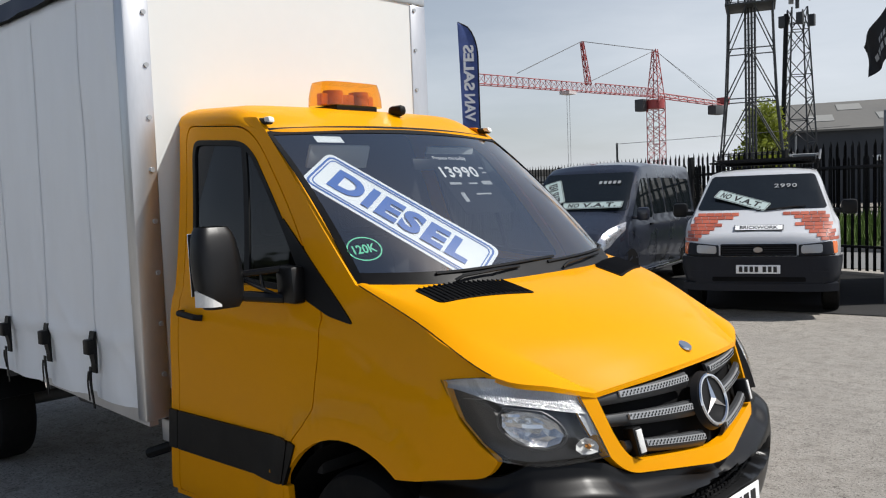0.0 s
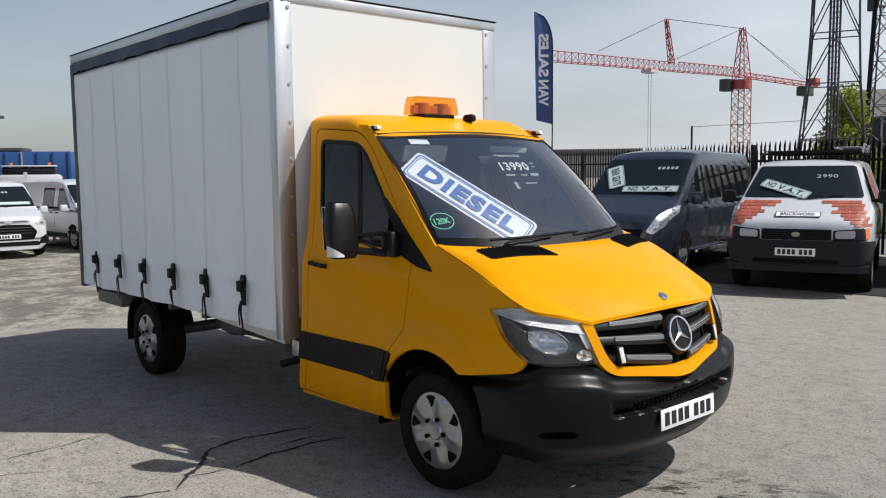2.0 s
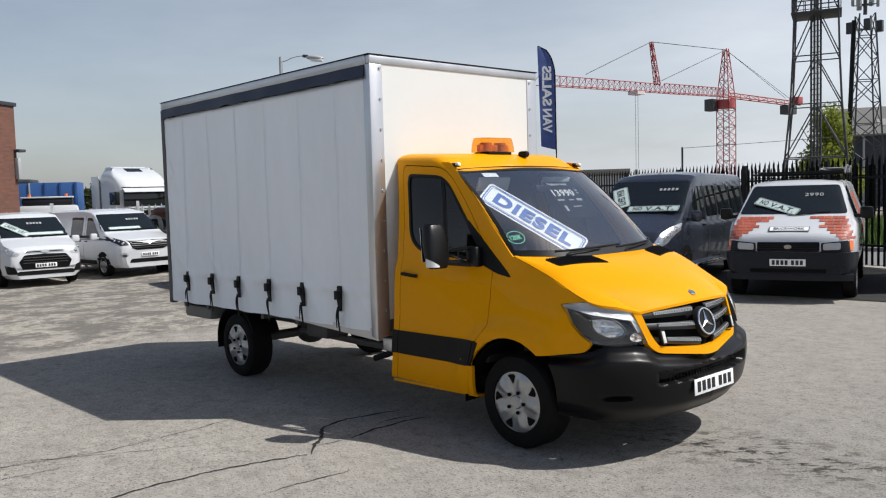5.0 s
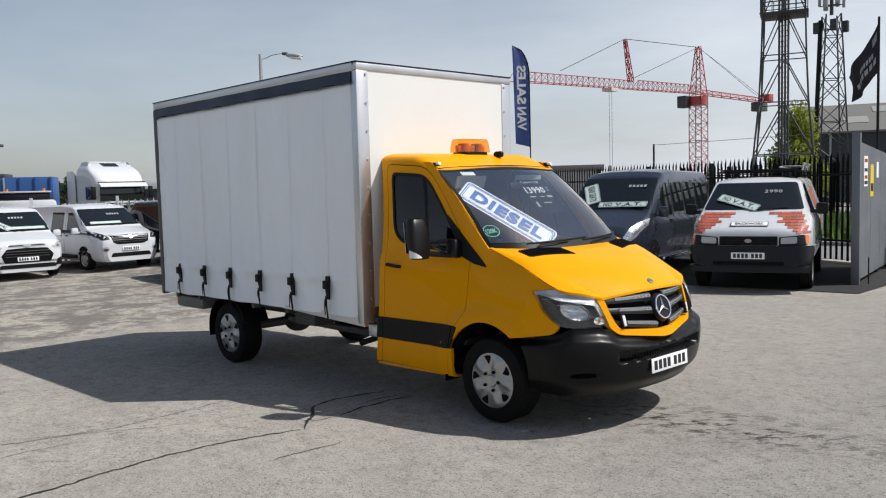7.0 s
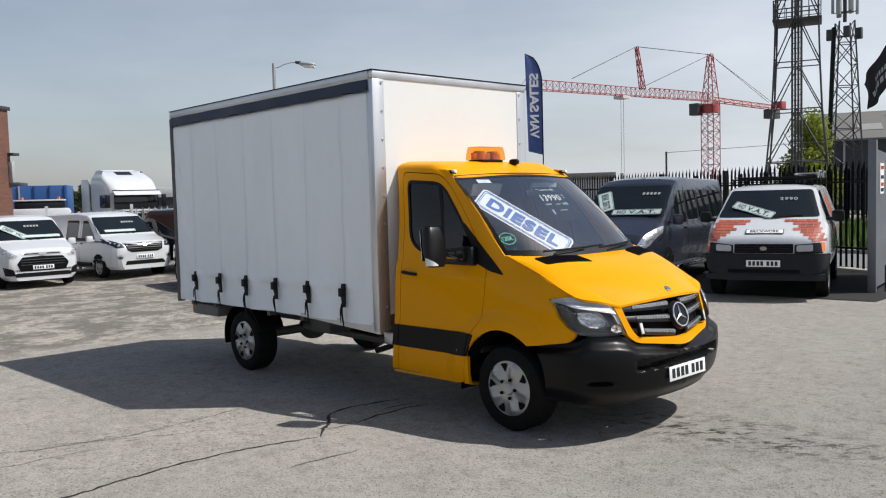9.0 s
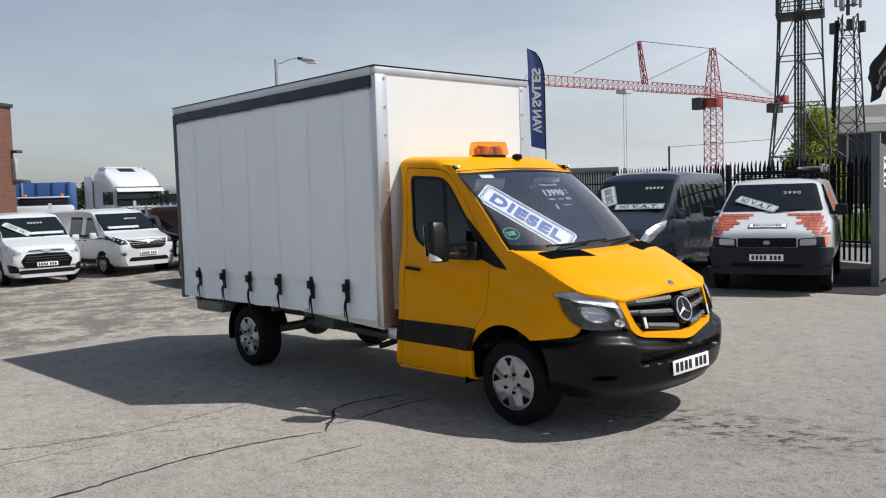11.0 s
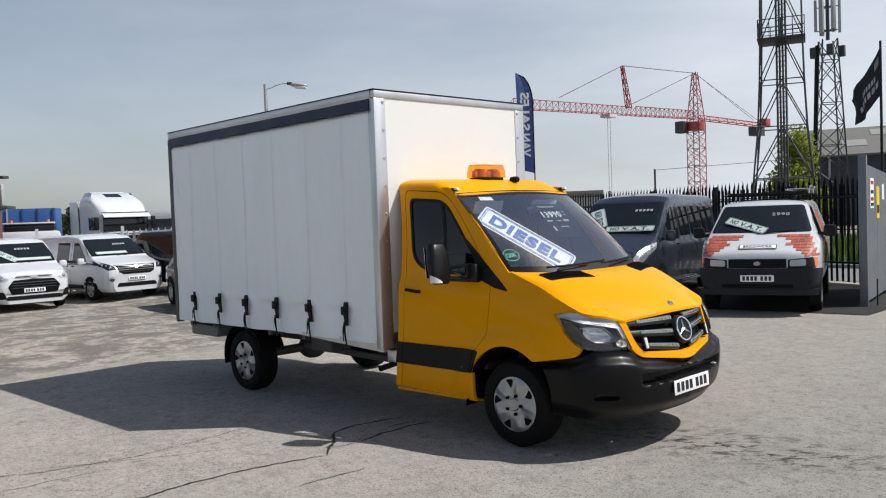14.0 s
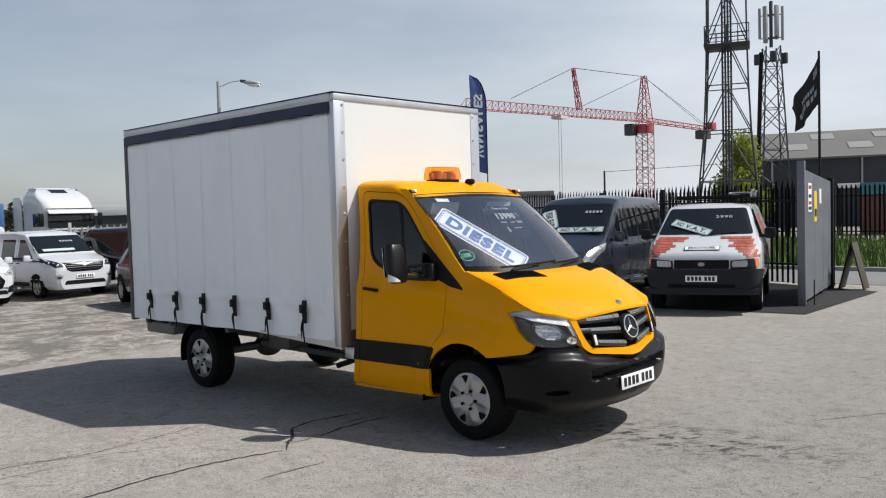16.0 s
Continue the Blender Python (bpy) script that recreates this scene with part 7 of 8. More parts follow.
part("hook_block", box(TRO.x - 0.3, TRO.x + 0.3, TRO.y - 0.4, TRO.y + 0.4, 3.4, 4.6, 0.1), M["mast_light"], crane)

TW = Vector((-16.75, 43.2, 0))
ROT = Matrix.Rotation(radians(22), 4, "Z")
tower = thing("lattice_mast", "grey steel lattice telecom tower behind the fence", "mast", at=TW)
levels = [(0.0, 4.0), (3.3, 3.2), (6.3, 2.65), (9.0, 2.4), (11.8, 2.25), (14.6, 2.2), (18.0, 2.2)]


def corner(i, h, w):
    sx, sy = ((1, 1), (-1, 1), (-1, -1), (1, -1))[i]
    return ROT @ Vector((sx * w / 2, sy * w / 2, h))


for (h0, w0), (h1, w1) in zip(levels, levels[1:]):
    for i in range(4):
        j = (i + 1) % 4
        leg = part("leg", tube(corner(i, h0, w0), corner(i, h1, w1), 0.05, 8), M["mast"], tower)
        part("brace", tube(corner(i, h1, w1), corner(j, h1, w1), 0.036, 5), M["mast"], tower)
        mid_ = (corner(i, h1, w1) + corner(j, h1, w1)) / 2
        part("brace", tube(corner(i, h0, w0), mid_, 0.036, 5), M["mast"], tower)
        part("brace", tube(corner(j, h0, w0), mid_, 0.036, 5), M["mast"], tower)
lad = bmesh.new()
for y in (-0.28, -0.1, 0.08, 0.26):
    add_box(lad, y - 0.045, y + 0.045, -0.1, 0.0, 0, 18)
for k in range(58):
    add_tube(lad, (-0.3, -0.05, 0.3 * k + 0.3), (0.3, -0.05, 0.3 * k + 0.3), 0.02, 4)
part("cable_ladder", lad, M["mast"], tower, "vertical cable ladder")
plat = part("platform", moved(box(-1.3, 1.3, -1.3, 1.3, 11.35, 11.45, 0.02), ROT), M["mast"], tower)
rl = bmesh.new()
for i in range(4):
    a, b = corner(i, 12.5, 2.5), corner((i + 1) % 4, 12.5, 2.5)
    add_tube(rl, a, b, 0.03, 5)
    add_tube(rl, a - Vector((0, 0, 0.5)), b - Vector((0, 0, 0.5)), 0.025, 5)
    for k in range(4):
        c = a.lerp(b, k / 4)
        add_tube(rl, c - Vector((0, 0, 1.1)), c, 0.025, 5)
part("platform_rail", rl, M["mast"], plat)

T2 = Vector((-16.6, 49.85, 0))
mast2 = thing("antenna_mast", "slim lattice mast carrying grey antenna panels", "mast", at=T2)
part("lattice", lattice(bmesh.new(), (0, 0, 0), (0, 0, 12.2), 2.0, 9, 0.055, (0.8, 0.6, 0), 0.9, 0.05), M["mast"], mast2)
part("pole", tube((-0.95, -0.4, 0), (-0.55, -0.3, 11.9), 0.14, 8), M["fence"], mast2, "thick black cable pole")
part("headframe", tube((0, 0, 12.2), (0, 0, 15.2), 0.12, 8), M["mast"], mast2)
for k, a in enumerate((20, 80, 140, 200, 260, 320)):
    c = Vector((0.7 * math.cos(radians(a)), 0.7 * math.sin(radians(a)), 0))
    part("antenna", box(-0.14, 0.14, -0.09, 0.09, 12.6 + 0.2 * (k % 2), 14.8, 0.04, Matrix.Translation(c) @ pose(0, 0, 0, 0, 0, a - 90)), M["mast_light"], mast2, "grey antenna panel")
for k, a in enumerate((200, 300, 40)):
    c = Vector((0.85 * math.cos(radians(a)), 0.85 * math.sin(radians(a)), 0))
    part("radio_box", box(-0.2, 0.2, -0.15, 0.15, 11.1, 11.8, 0.03, Matrix.Translation(c)), M["mast"], mast2)
for z in (11.3, 12.8, 14.3):
    cr = bmesh.new()
    for a in range(0, 360, 60):
        add_tube(cr, (0, 0, z), (0.7 * math.cos(radians(a + 20)), 0.7 * math.sin(radians(a + 20)), z), 0.03, 4)
    part("bracket", cr, M["mast"], mast2)

LPX = Vector((-17.94, 8.36, lie(-17.94, 8.36)))
lp = thing("street_lamp", "grey street lamp with a curved arm behind the truck", "street lamp", at=LPX)
lp.scale = (1.04, 1.04, 1.06)
part("column", tube((0, 0, 0), (0, 0, 5.9), 0.07, 10, 0.045), M["mast_light"], lp)
arm_d = Vector((0.75, 0.66, 0))
ap = bmesh.new()
add_path(ap, [tuple(arm_d * a_ + Vector((0, 0, 5.78 + h_))) for a_, h_ in ((0.04, -0.02), (0.16, 0.0), (0.32, 0.07), (0.5, 0.11), (0.68, 0.12), (0.82, 0.10))], 0.014, 8)
part("arm", ap, M["mast_light"], lp)
lh = bmesh.new()
HEAD_AT = Matrix.Translation(arm_d * 1.02 + Vector((0, 0, 5.83))) @ pose(0, 0, 0, 0, 6, 41)
bmesh.ops.create_uvsphere(lh, u_segments=16, v_segments=10, radius=1.0, matrix=HEAD_AT @ Matrix.Diagonal((0.27, 0.12, 0.075, 1)))
lamp_head = part("lamp_head", lh, M["mast_light"], lp)
part("lamp_bowl", moved(box(-0.12, 0.24, -0.09, 0.09, -0.10, -0.02, 0.03), HEAD_AT), M["clear_white"], lamp_head, "clear lamp bowl")
part("neck", moved(box(-0.36, -0.18, -0.05, 0.05, -0.01, 0.07, 0.02), HEAD_AT), M["mast"], lamp_head)

# ---- buildings, lorry and other things beyond ----


def brick_material():
    m = M["wall_brick"].copy()
    n, l = m.node_tree.nodes, m.node_tree.links
    b = n["Principled BSDF"]
    co = n.new("ShaderNodeTexCoord")
    ax, turn_, mp = n.new("ShaderNodeSeparateXYZ"), n.new("ShaderNodeMath"), n.new("ShaderNodeCombineXYZ")
    bt = n.new("ShaderNodeTexBrick")
    for key, val in (("Color1", (0.20, 0.065, 0.038, 1)), ("Color2", (0.12, 0.045, 0.032, 1)), ("Mortar", (0.10, 0.075, 0.06, 1))):
        bt.inputs[key].default_value = val
    for key, val in (("Scale", 1.0), ("Mortar Size", 0.012), ("Brick Width", 0.225), ("Row Height", 0.076)):
        bt.inputs[key].default_value = val
    l.new(co.outputs["Object"], ax.inputs[0])
    l.new(ax.outputs["X"], turn_.inputs[0])
    l.new(ax.outputs["Y"], turn_.inputs[1])
    l.new(turn_.outputs[0], mp.inputs["X"])
    l.new(ax.outputs["Z"], mp.inputs["Y"])
    l.new(mp.outputs[0], bt.inputs["Vector"])
    l.new(bt.outputs["Color"], b.inputs["Base Color"])
    return m


M["brickwork"] = brick_material()
bb_dir = Vector((-0.80, -0.60, 0))
house = thing("brick_building", "red brick building with flat roof beyond the fence", "building", at=(-30.45, 4.34, lie(-30.4, 4.3)), turn=math.degrees(math.atan2(bb_dir.y, bb_dir.x)))
house.scale = (1.04, 1.04, 1.085)
part("wall", box(0, 9, 0, 6, 0, 5.5), M["brickwork"], house, "dark red brick wall")
part("coping", box(-0.06, 9, -0.08, 6, 5.5, 5.63, 0.01), M["wall_dark"], house)
part("flood_lamp", box(-0.25, 0.0, -0.2, 0.15, 3.9, 4.0, 0.02), M["mast"], house)
part("drain_box", box(-0.16, 0.0, -0.02, 0.14, 2.95, 3.7, 0.02), M["mast_light"], house)
part("camera_arm", tube((1.6, -0.05, 3.72), (1.4, -0.4, 3.62), 0.06, 8), M["white_board"], house)

lorry = thing("white_lorry", "white high-roof lorry tractor behind the palisade fence", "lorry", at=(-44.87, 14.79, 0), turn=4.0)
lorry.scale = (1.25, 1.25, 1.07)


def lorry_fn(u, v):
    """u round the cab in plan, v up."""
    a = 2 * math.pi * u
    cx, cy = math.cos(a), math.sin(a)
    sx, sy = math.copysign(abs(cx) ** 0.35, cx), math.copysign(abs(cy) ** 0.35, cy)
    z = 0.9 + 2.75 * v
    lean = 0.0 if v < 0.52 else 1.5 * ((v - 0.52) / 0.48) ** 2.2
    front = 1.15 - lean if sx > 0 else 1.15
    back = 1.15
    return Vector((sx * (front if sx > 0 else back), sy * (1.25 - 0.28 * smooth(0.72, 1.0, v) ** 2), z))


cabm = sheet(lorry_fn, 40, 22)
bmesh.ops.remove_doubles(cabm, verts=cabm.verts[:], dist=1e-4)
bmesh.ops.contextual_create(cabm, geom=[e for e in cabm.edges if len(e.link_faces) == 1 and e.verts[0].co.z > 3.6])
part("cab", cabm, M["van_white"], lorry, "white high-roof cab")
part("windscreen", box(1.13, 1.165, -1.08, 1.08, 1.5, 2.28, 0.02), M["van_glass"], lorry)
part("sun_visor", sheet(lambda u, v: Vector((1.10 + 0.32 * v, -1.15 + 2.3 * u, 2.52 - 0.22 * v * v)), 8, 5, lambda u, v: Vector((1.10 + 0.32 * v, -1.15 + 2.3 * u, 2.49 - 0.22 * v * v))), M["van_white"], lorry)
part("grille", box(1.14, 1.17, -0.9, 0.9, 1.0, 1.4, 0.02), M["dark"], lorry)
part("roof_hatch", sheet(lambda u, v: Vector((0.22 - 0.38 * v, -0.38 + 0.76 * u, 3.43 + 0.17 * v)), 1, 1, lambda u, v: Vector((0.12 - 0.38 * v, -0.38 + 0.76 * u, 3.30 + 0.17 * v))), M["van_glass"], lorry)
part("roof_lip", box(-1.0, -0.45, -0.85, 0.85, 3.62, 3.70, 0.03), M["van_white"], lorry)
part("visor_gap", sheet(lambda u, v: Vector((1.17 + 0.03 * v, -1.14 + 2.28 * u, 2.55 - 0.06 * v)), 4, 1, lambda u, v: Vector((1.10, -1.14 + 2.28 * u, 2.55 - 0.06 * v))), M["dark"], lorry)
for s in (-1, 1):
    part("side_window", box(0.1, 0.95, s * 1.25 - 0.01, s * 1.25 + 0.01, 1.6, 2.3, 0.008), M["van_glass"], lorry)
    part("mirror", box(1.1, 1.25, min(s * 1.3, s * 1.5), max(s * 1.3, s * 1.5), 1.6, 2.3, 0.04), M["black"], lorry)
    part("air_deflector", box(-1.9, -1.1, min(s * 1.15, s * 1.2), max(s * 1.15, s * 1.2), 0.9, 3.2, 0.02), M["van_white"], lorry)
    for x in (0.3, -2.8):
        part("wheel", tube((x, s * 0.95, 0.5), (x, s * 1.25, 0.5), 0.5, 20), M["rubber"], lorry)
part("chassis", box(-4.0, 1.0, -0.5, 0.5, 0.6, 0.95), M["chassis"], lorry)

trailer = thing("blue_trailer", "blue sided trailer parked beyond the fence", "trailer", at=(-53.57, 9.76, lie(-53, 9.76)), turn=62.0)
trailer.scale = (1.04, 1.04, 1.19)
part("body", box(-12, 4.6, -1.2, 1.2, 1.2, 2.75, 0.02), M["blue_sheet"], trailer)
for k in range(20):
    part("rib", box(-11.7 + k * 0.85, -11.62 + k * 0.85, -1.26, -1.2, 1.2, 2.75), M["mast_light"] if k % 4 == 0 else M["blue_sheet"], trailer)
part("cover", box(-12, 2.0, -1.22, 1.22, 2.75, 2.95, 0.05), M["mast"], trailer)
for x in (-9, -7.8, 2.5):
    for s in (-1, 1):
        part("wheel", tube((x, s * 0.9, 0.5), (x, s * 1.2, 0.5), 0.5, 16), M["rubber"], trailer)
part("bed", box(-12, 4.6, -1.1, 1.1, 0.95, 1.2), M["chassis"], trailer)

wt = thing("white_pickup", "white van with a roof light bar beyond the galvanised fence", "van", at=(-32.95, 6.2, lie(-32.9, 6.2)), turn=70.0)
wt.scale = (1.04, 1.04, 1.12)
part("body", box(-1.1, 1.1, -0.9, 0.9, 0.4, 1.85, 0.14), M["van_white"], wt)
part("cab_roof", box(-0.95, 0.9, -0.75, 0.75, 1.85, 2.12, 0.08), M["van_grey"], wt, "dark glazed cab top")
part("roof_panel", box(-0.98, 0.93, -0.78, 0.78, 2.12, 2.18, 0.02), M["van_white"], wt)
for x in (-0.7, 0.65):
    part("beacon", tube((x, 0, 2.18), (x, 0, 2.28), 0.06, 10), M["orange"], wt, "small orange roof beacon")
for x in (-0.7, 0.7):
    part("wheel", tube((x, -0.95, 0.32), (x, 0.95, 0.32), 0.32, 16), M["rubber"], wt)

ws_b = thing("white_shed", "low white industrial shed in the distance", "building", at=(-65.0, 29.1, 0), turn=64.0)
ws_b.scale = (1.04, 1.04, 1.19)
part("wall", box(-4, 14, -3, 3, 0, 2.0), M["wall_dark"], ws_b)
part("roof", box(-4.2, 14.2, -3.2, 3.2, 2.0, 2.7, 0.02), M["van_white"], ws_b)
lb = thing("low_warehouse", "long pale warehouse low on the horizon", "building", at=(-104.8, 124.9, 0), turn=39.0)
lb.scale = (1.04, 1.04, 1.75)
part("wall", box(-30, 14, -6, 6, 0, 2.4), M["mast_light"], lb)
part("roof", box(-30.5, 14.5, -6.5, 6.5, 2.4, 3.1, 0.05), M["roof_sheet"], lb)

# grey-roofed shed to the right
RIDGE_L, RIDGE_D = Vector((-24.88, 65.2, 0)), Vector((0.922, 0.387, 0)).normalized()
NRM = Vector((-RIDGE_D.y, RIDGE_D.x, 0))
if NRM.y > 0:
    NRM = -NRM
shed = thing("grey_roofed_shed", "dark clad industrial shed with pale grey sheet roof", "building")
SL = 49.0


def shed_pt(a, out, z):
    return RIDGE_L + RIDGE_D * a + NRM * out * 1.05 + Vector((0, 0, 1.2 * z))


part("wall", sheet(lambda u, v: shed_pt(SL * u, 8.0, 4.45 * v), 1, 1, lambda u, v: shed_pt(SL * u, 7.8, 4.45 * v)), M["wall_dark"], shed, "dark blue-grey cladding")
gb = bmesh.new()
g5 = [gb.verts.new(shed_pt(0, o, z)) for o, z in ((8, 0), (8, 4.35), (0, 6.4), (-8, 4.35), (-8, 0))]
gb.faces.new(g5)
bmesh.ops.solidify(gb, geom=gb.faces[:], thickness=0.2)
part("gable", gb, M["wall_dark"], shed)
rf = part("roof", sheet(lambda u, v: shed_pt(SL * u - 0.3, 8.4 - 8.4 * v, 4.36 + 2.14 * v), 90, 1, lambda u, v: shed_pt(SL * u - 0.3, 8.4 - 8.4 * v, 4.24 + 2.14 * v)), M["roof_sheet"], shed, "weathered sheet roof")
part("roof", sheet(lambda u, v: shed_pt(SL * u - 0.3, -8.4 + 8.4 * v, 4.36 + 2.14 * v), 1, 1, lambda u, v: shed_pt(SL * u - 0.3, -8.4 + 8.4 * v, 4.24 + 2.14 * v)), M["roof_sheet"], shed)
for k in range(9):
    a = 3.0 + k * 4.6
    for o, off in ((6.2, 0.0), (3.0, 2.2)):
        part("rooflight", sheet(lambda u, v: shed_pt(a + off + 1.7 * u, o - 1.9 * v, 4.36 + 2.14 * (8.4 - (o - 1.9 * v)) / 8.4 + 0.04), 1, 1,
                                lambda u, v: shed_pt(a + off + 1.7 * u, o - 1.9 * v, 4.36 + 2.14 * (8.4 - (o - 1.9 * v)) / 8.4 - 0.05)), M["roof_light"], rf, "pale rooflight")
for k in range(8):
    part("downpipe", tube(shed_pt(2 + k * 6.2, 8.1, 0), shed_pt(2 + k * 6.2, 8.1, 4.4), 0.08, 6), M["mast_light"], shed)
kiosk = thing("brick_kiosk", "small brick hut with teal fascia across the road", "building", at=(-9.22, 43.1, 0), turn=13.7)
kiosk.scale = (1.04, 1.04, 1.32)
part("wall", box(0.0, 1.35, 0, 2.2, 0, 1.67), M["brickwork"], kiosk)
part("fascia", box(-0.06, 1.42, -0.15, 2.2, 1.67, 2.17, 0.01), M["teal"], kiosk)
part("roof", box(-1.15, -0.07, 0.0, 2.2, 2.0, 2.18, 0.01), M["white_board"], kiosk)
part("post", box(-1.1, -1.0, 0.2, 0.3, 0, 2.0), M["fence"], kiosk)
part("sign", box(1.9, 2.5, 0, 0.05, 0.9, 1.9, 0.01), M["mast_light"], kiosk)
part("sign_post", box(2.15, 2.25, 0.05, 0.1, 0.0, 1.0), M["fence"], kiosk)

# pavement, road and verge beyond the gate
road = solid("road", box(-60, 40, 14.3, 18.1, -0.05, 0.010), mat("asphalt", (0.17, 0.17, 0.168), 0.85, vary=0.18, scale=0.6, fine=60, bump=0.2), "grey asphalt road beyond the gate", "road", kind="structure")
kerb = solid("kerb", box(-60, 40, 18.1, 18.25, -0.05, 0.12, 0.01), mat("kerb_stone", (0.3, 0.29, 0.27), 0.85, vary=0.2), "concrete kerb along the verge", "kerb", kind="structure")
verge = solid("verge", box(-60, 40, 18.25, 35, -0.05, 0.08), mat("verge_soil", (0.07, 0.085, 0.03), 0.95, vary=0.35, scale=1.5, fine=25), "rough grass verge", "verge", kind="structure")


def scatter_leaves(centers, count, size, rng, flat=1.0):
    """Many small leaf blades scattered in lumps."""
    verts, faces = [], []
    for c, r in centers:
        for _ in range(count):
            d = Vector((rng.gauss(0, 1), rng.gauss(0, 1), rng.gauss(0, 1)))
            d = d.normalized() * r * rng.uniform(0.55, 1.05)
            p = Vector(c) + Vector((d.x, d.y, d.z * flat))
            a, b = Vector((rng.gauss(0, 1), rng.gauss(0, 1), rng.gauss(0, 1))).normalized(), Vector((rng.gauss(0, 1), rng.gauss(0, 1), rng.gauss(0, 1))).normalized()
            s = size * rng.uniform(0.6, 1.3)
            k = len(verts)
            verts += [p - a * s, p + b * s * 0.5, p + a * s, p - b * s * 0.5]
            faces.append((k, k + 1, k + 2, k + 3))
    me = bpy.data.meshes.new("leaves")
    me.from_pydata([tuple(v) for v in verts], [], faces)
    return me


def tree(name, label, at, height, spread, material, seed, lumps=26, leaves=170, size=0.16, cone=False):
    rng = random.Random(seed)
    t = thing(name, label, "tree", at=at)
    tk = bmesh.new()
    add_tube(tk, (0, 0, 0), (0.1, 0, height * 0.45), 0.16, 8, 0.10)
    tips = []
    for k in range(9):
        a, z = rng.uniform(0, 6.28), rng.uniform(0.3, 0.5) * height
        q = Vector((math.cos(a) * spread * rng.uniform(0.4, 0.8), math.sin(a) * spread * rng.uniform(0.4, 0.8), height * rng.uniform(0.55, 0.9)))
        add_tube(tk, (0.05, 0, z), q, 0.06, 5, 0.02)
        tips.append(q)
    part("trunk", tk, M["bark"], t)
    cs = []
    for k in range(lumps):
        base = rng.choice(tips) if rng.random() < 0.8 else Vector((0, 0, height * 0.7))
        p = base + Vector((rng.gauss(0, 0.28) * spread, rng.gauss(0, 0.28) * spread, rng.gauss(0, 0.10) * height))
        p.z = min(max(p.z, height * 0.28), height * 0.95)
        if cone:
            h, a = rng.uniform(0.16, 0.93), rng.uniform(0, 6.28)
            r = spread * (1.05 - 0.95 * h) * math.sqrt(rng.random())
            p = Vector((math.cos(a) * r, math.sin(a) * r, h * height))
        cs.append((p, spread * rng.uniform(0.20, 0.36)))
    me = scatter_leaves(cs, leaves, size, rng)
    me.materials.append(material)
    ob = new("crown", me)
    ob.parent = t
    return t


tree("bushy_tree", "bright green spring tree behind the masts", (-17.73, 47.4, 0), 6.45, 2.65, M["leaf"], 11, 60, 170, 0.13, True)
for k, (x, y, h) in enumerate(((-75, 18, 3.2), (-80, 24.5, 3.5), (-92, 12, 3.9))):
    tree("distant_tree", "small dark green tree in the distance", (x, y, 0), h, 2.4, M["leaf_dark"], 30 + k, 18, 90, 0.3)
# hedge and fence on the near side of the yard, seen mirrored in the glass
for k in range(9):
    tree("hedge_tree", "dark leafy tree on the near boundary of the yard", (-34 + k * 5.2, -27 - 2.0 * math.sin(k * 1.7), 0), 6.2 + 1.4 * math.sin(k * 2.3), 3.6, M["leaf_dark"], 60 + k, 30, 120, 0.32)
palisade("galvanised palisade fence along the near boundary", (-36.0, -23.0), (1, 0), 46.0, 2.1, M["fence_silver"], pitch=0.25, w=0.1)
rng = random.Random(8)
gv, gf = [], []
for _ in range(16000):
    x, y = rng.uniform(-11, 8), rng.uniform(18.4, 34)
    h = rng.uniform(0.15, 0.5) * (1 + 0.8 * noise.noise(Vector((x * 0.6, y * 0.6, 0))))
    a = rng.uniform(0, 6.28)
    k = len(gv)
    dx, dy = math.cos(a) * 0.025, math.sin(a) * 0.025
    lx, ly = rng.gauss(0, 0.1), rng.gauss(0, 0.1)
    gv += [(x - dx, y - dy, 0.06), (x + dx, y + dy, 0.06), (x + lx, y + ly, 0.06 + max(0.08, h))]
    gf.append((k, k + 1, k + 2))
gm = bpy.data.meshes.new("grass")
gm.from_pydata(gv, [], gf)
gm.materials.append(mat("grass_blade", (0.09, 0.15, 0.02), 0.8, vary=0.35, scale=0.7, fine=6))
tagged(new("grass", gm), "long rough green grass on the verge", "grass", kind="stuff")
ab_ = thing("a_board", "dark folding A-board standing by the gate", "sign", at=(-1.02, 13.15, 0), turn=21.7)
for s in (-1, 1):
    leaf_ = box(-0.22, 0.22, -0.016, 0.016, 0, 1.05, 0.006, Matrix.Translation((0, 0, 1.03)) @ pose(0, 0, 0, s * 14, 0, 0) @ Matrix.Translation((0, 0, -1.03)))
    part("board", moved(leaf_, pose(0, 0, 0, 0, 0, 70)), M["wood"] if s < 0 else M["black"], ab_)

# small poles on the skyline
for x, y, h in ((-18.82, 32.3, 3.85),):
    sp_ = thing("slim_pole", "slim dark pole beyond the fence", "pole", at=(x, y, 0))
    part("shaft", tube((0, 0, 0), (0, 0, h), 0.05, 6), M["mast"], sp_)
    part("wire", tube((0, 0, h - 0.05), (8.6, 6.4, h + 0.35), 0.012, 4), M["mast"], sp_)

# ---- cracks in the concrete ----


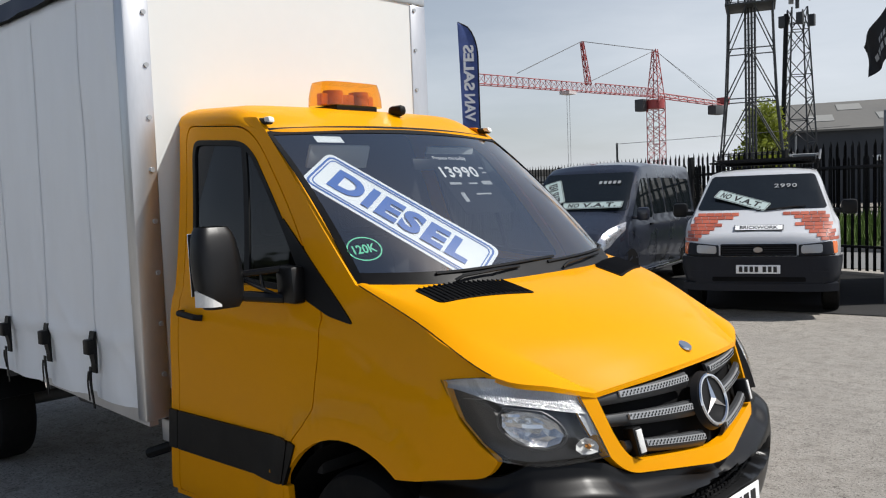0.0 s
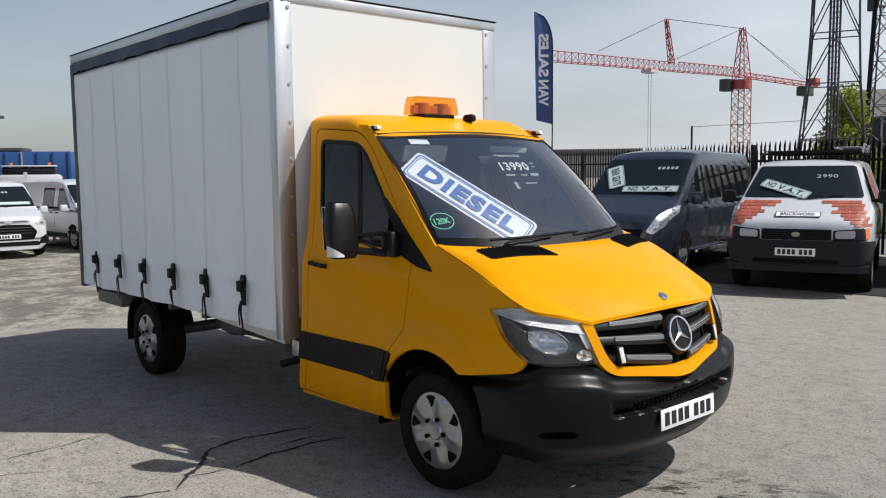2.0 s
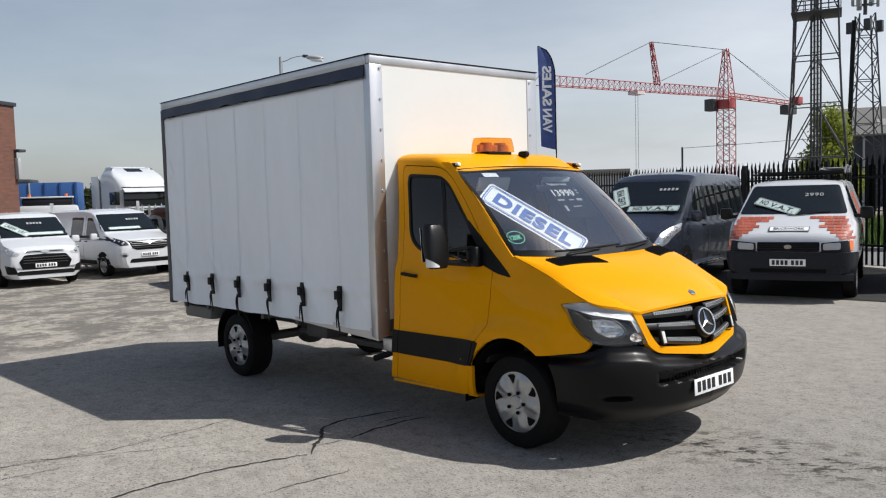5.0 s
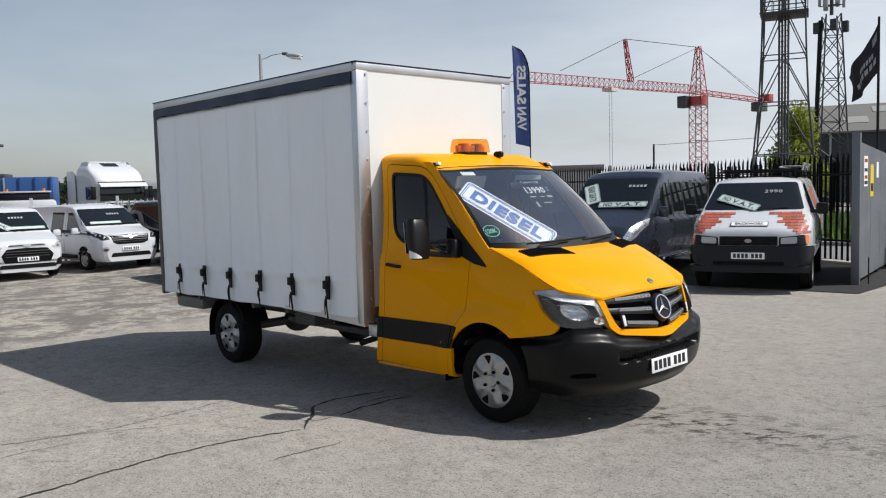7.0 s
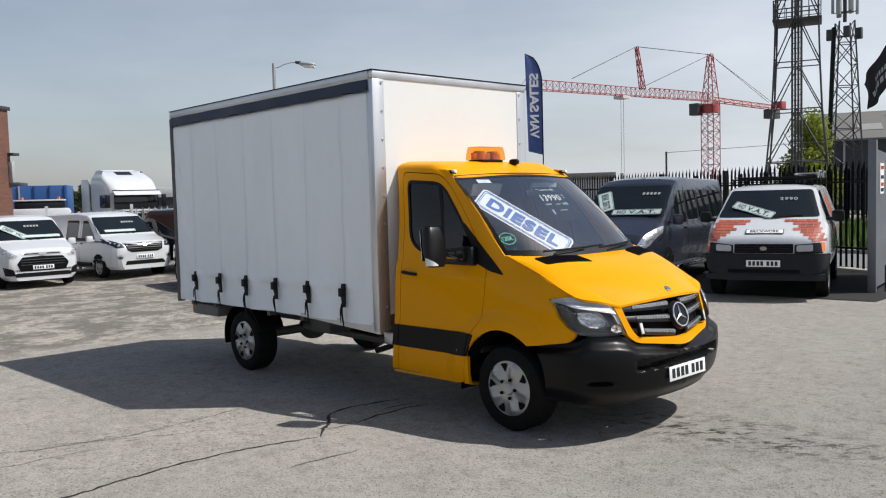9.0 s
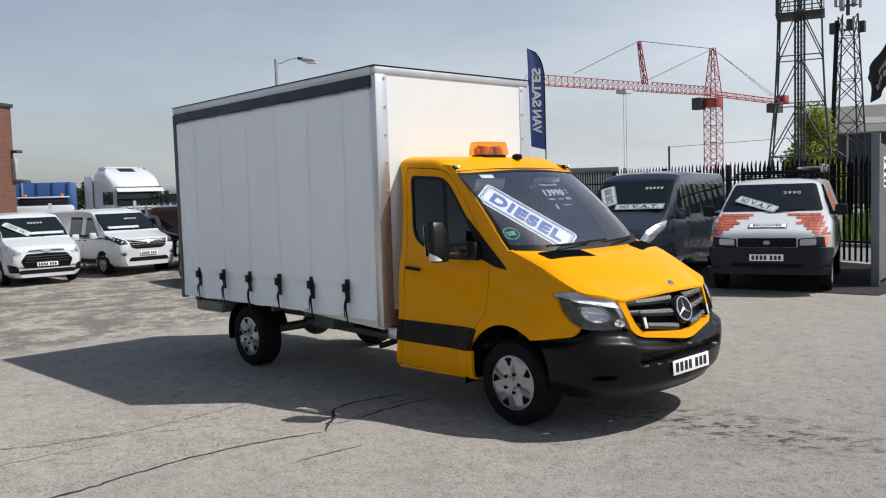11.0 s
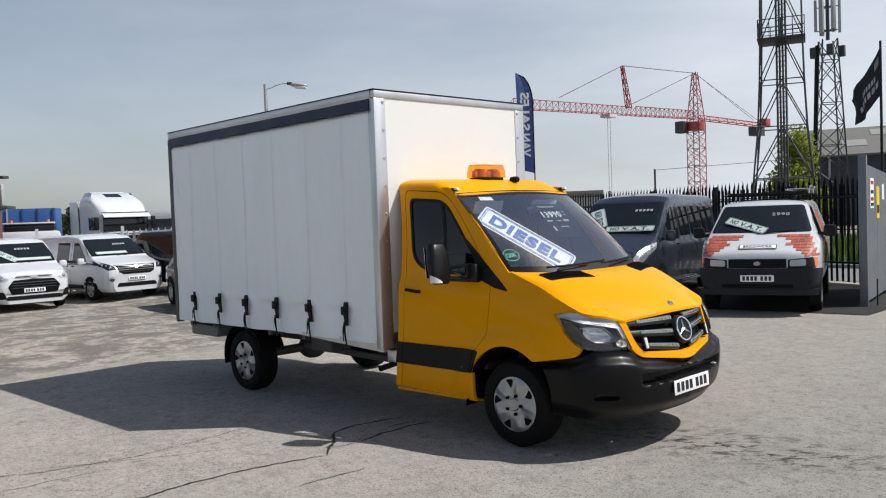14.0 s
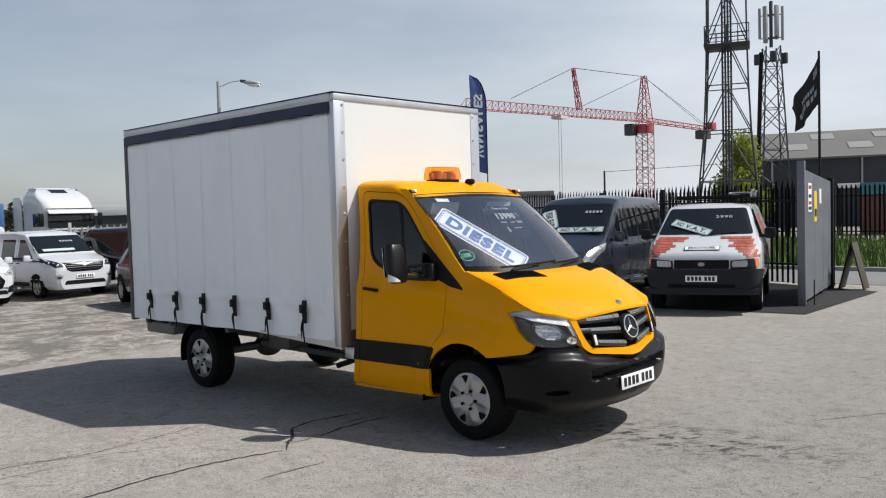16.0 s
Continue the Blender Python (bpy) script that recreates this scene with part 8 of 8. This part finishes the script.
def crack(label, pts, width, seed):
    rng = random.Random(seed)
    line = []
    for (a, b) in zip(pts, pts[1:]):
        a, b = Vector((*a, 0)), Vector((*b, 0))
        k = max(2, int((b - a).length / 0.035))
        for i in range(k):
            p = a.lerp(b, i / k)
            line.append(p + Vector((0.028 * noise.noise(p * 5 + Vector((seed, 0, 0))) + rng.gauss(0, 0.006), 0.028 * noise.noise(p * 5 + Vector((0, seed, 9))) + rng.gauss(0, 0.006), 0)))
    bm = bmesh.new()
    prev = None
    for i, p in enumerate(line):
        d = (line[min(i + 1, len(line) - 1)] - line[max(i - 1, 0)]).normalized()
        o = Vector((-d.y, d.x, 0)) * width * (0.35 + 0.9 * abs(noise.noise(p * 7 + Vector((seed, 3, 0)))) + 0.3 * rng.random()) * min(1, 0.25 + i / 8, 0.25 + (len(line) - i) / 8)
        up_ = Vector((0, 0, 0.0035 + lie(p.x, p.y)))
        cur = (bm.verts.new(p + o + up_), bm.verts.new(p - o + up_))
        if prev:
            bm.faces.new((prev[0], prev[1], cur[1], cur[0]))
        prev = cur
    tagged(part("crack", bm, M["crack"], ground), label)


crack("dark branching crack in the concrete", [(-1.32, -5.32), (-1.19, -4.13), (-1.26, -3.6), (-1.31, -3.19), (-1.23, -2.64), (-1.07, -2.12)], 0.016, 1)
crack("dark branching crack in the concrete", [(-1.07, -2.12), (-1.34, -1.84), (-1.62, -1.61), (-1.68, -1.31), (-1.59, -0.99), (-1.54, -0.82)], 0.022, 2)
crack("dark branching crack in the concrete", [(-1.17, -1.68), (-1.23, -1.38), (-1.22, -0.98), (-1.11, -0.79)], 0.020, 3)
crack("dark branching crack in the concrete", [(-1.21, -1.97), (-1.18, -1.8), (-1.17, -1.68)], 0.010, 4)
crack("dark branching crack in the concrete", [(-1.37, -1.27), (-1.34, -1.03), (-1.31, -0.83)], 0.012, 5)
crack("hairline crack in the concrete", [(-0.59, -2.79), (-0.56, -2.31), (-0.53, -2.07)], 0.007, 6)
crack("hairline crack in the concrete", [(-2.72, -3.81), (-2.29, -3.14), (-1.95, -2.57)], 0.005, 7)
crack("hairline crack in the concrete", [(2.02, 1.28), (2.56, 2.11), (2.88, 3.59), (2.62, 4.89)], 0.006, 8)
crack("hairline crack in the concrete", [(-3.13, -4.66), (-2.57, -3.81), (-2.39, -3.14), (-2.44, -2.36), (-2.51, -1.97)], 0.006, 9)
crack("hairline crack in the concrete", [(-1.87, -4.95), (-2.29, -4.19), (-2.21, -3.43)], 0.005, 10)
for k, (x, y) in enumerate(((1.03, 4.9), (1.6, 5.2), (1.3, 4.5), (2.0, 5.66), (0.65, 5.65), (2.4, 2.8))):
    crack("hairline crack in the concrete", [(x, y), (x + 0.35, y + 0.18), (x + 0.62, y + 0.12 + 0.05 * k), (x + 0.95, y + 0.4)], 0.006, 20 + k)
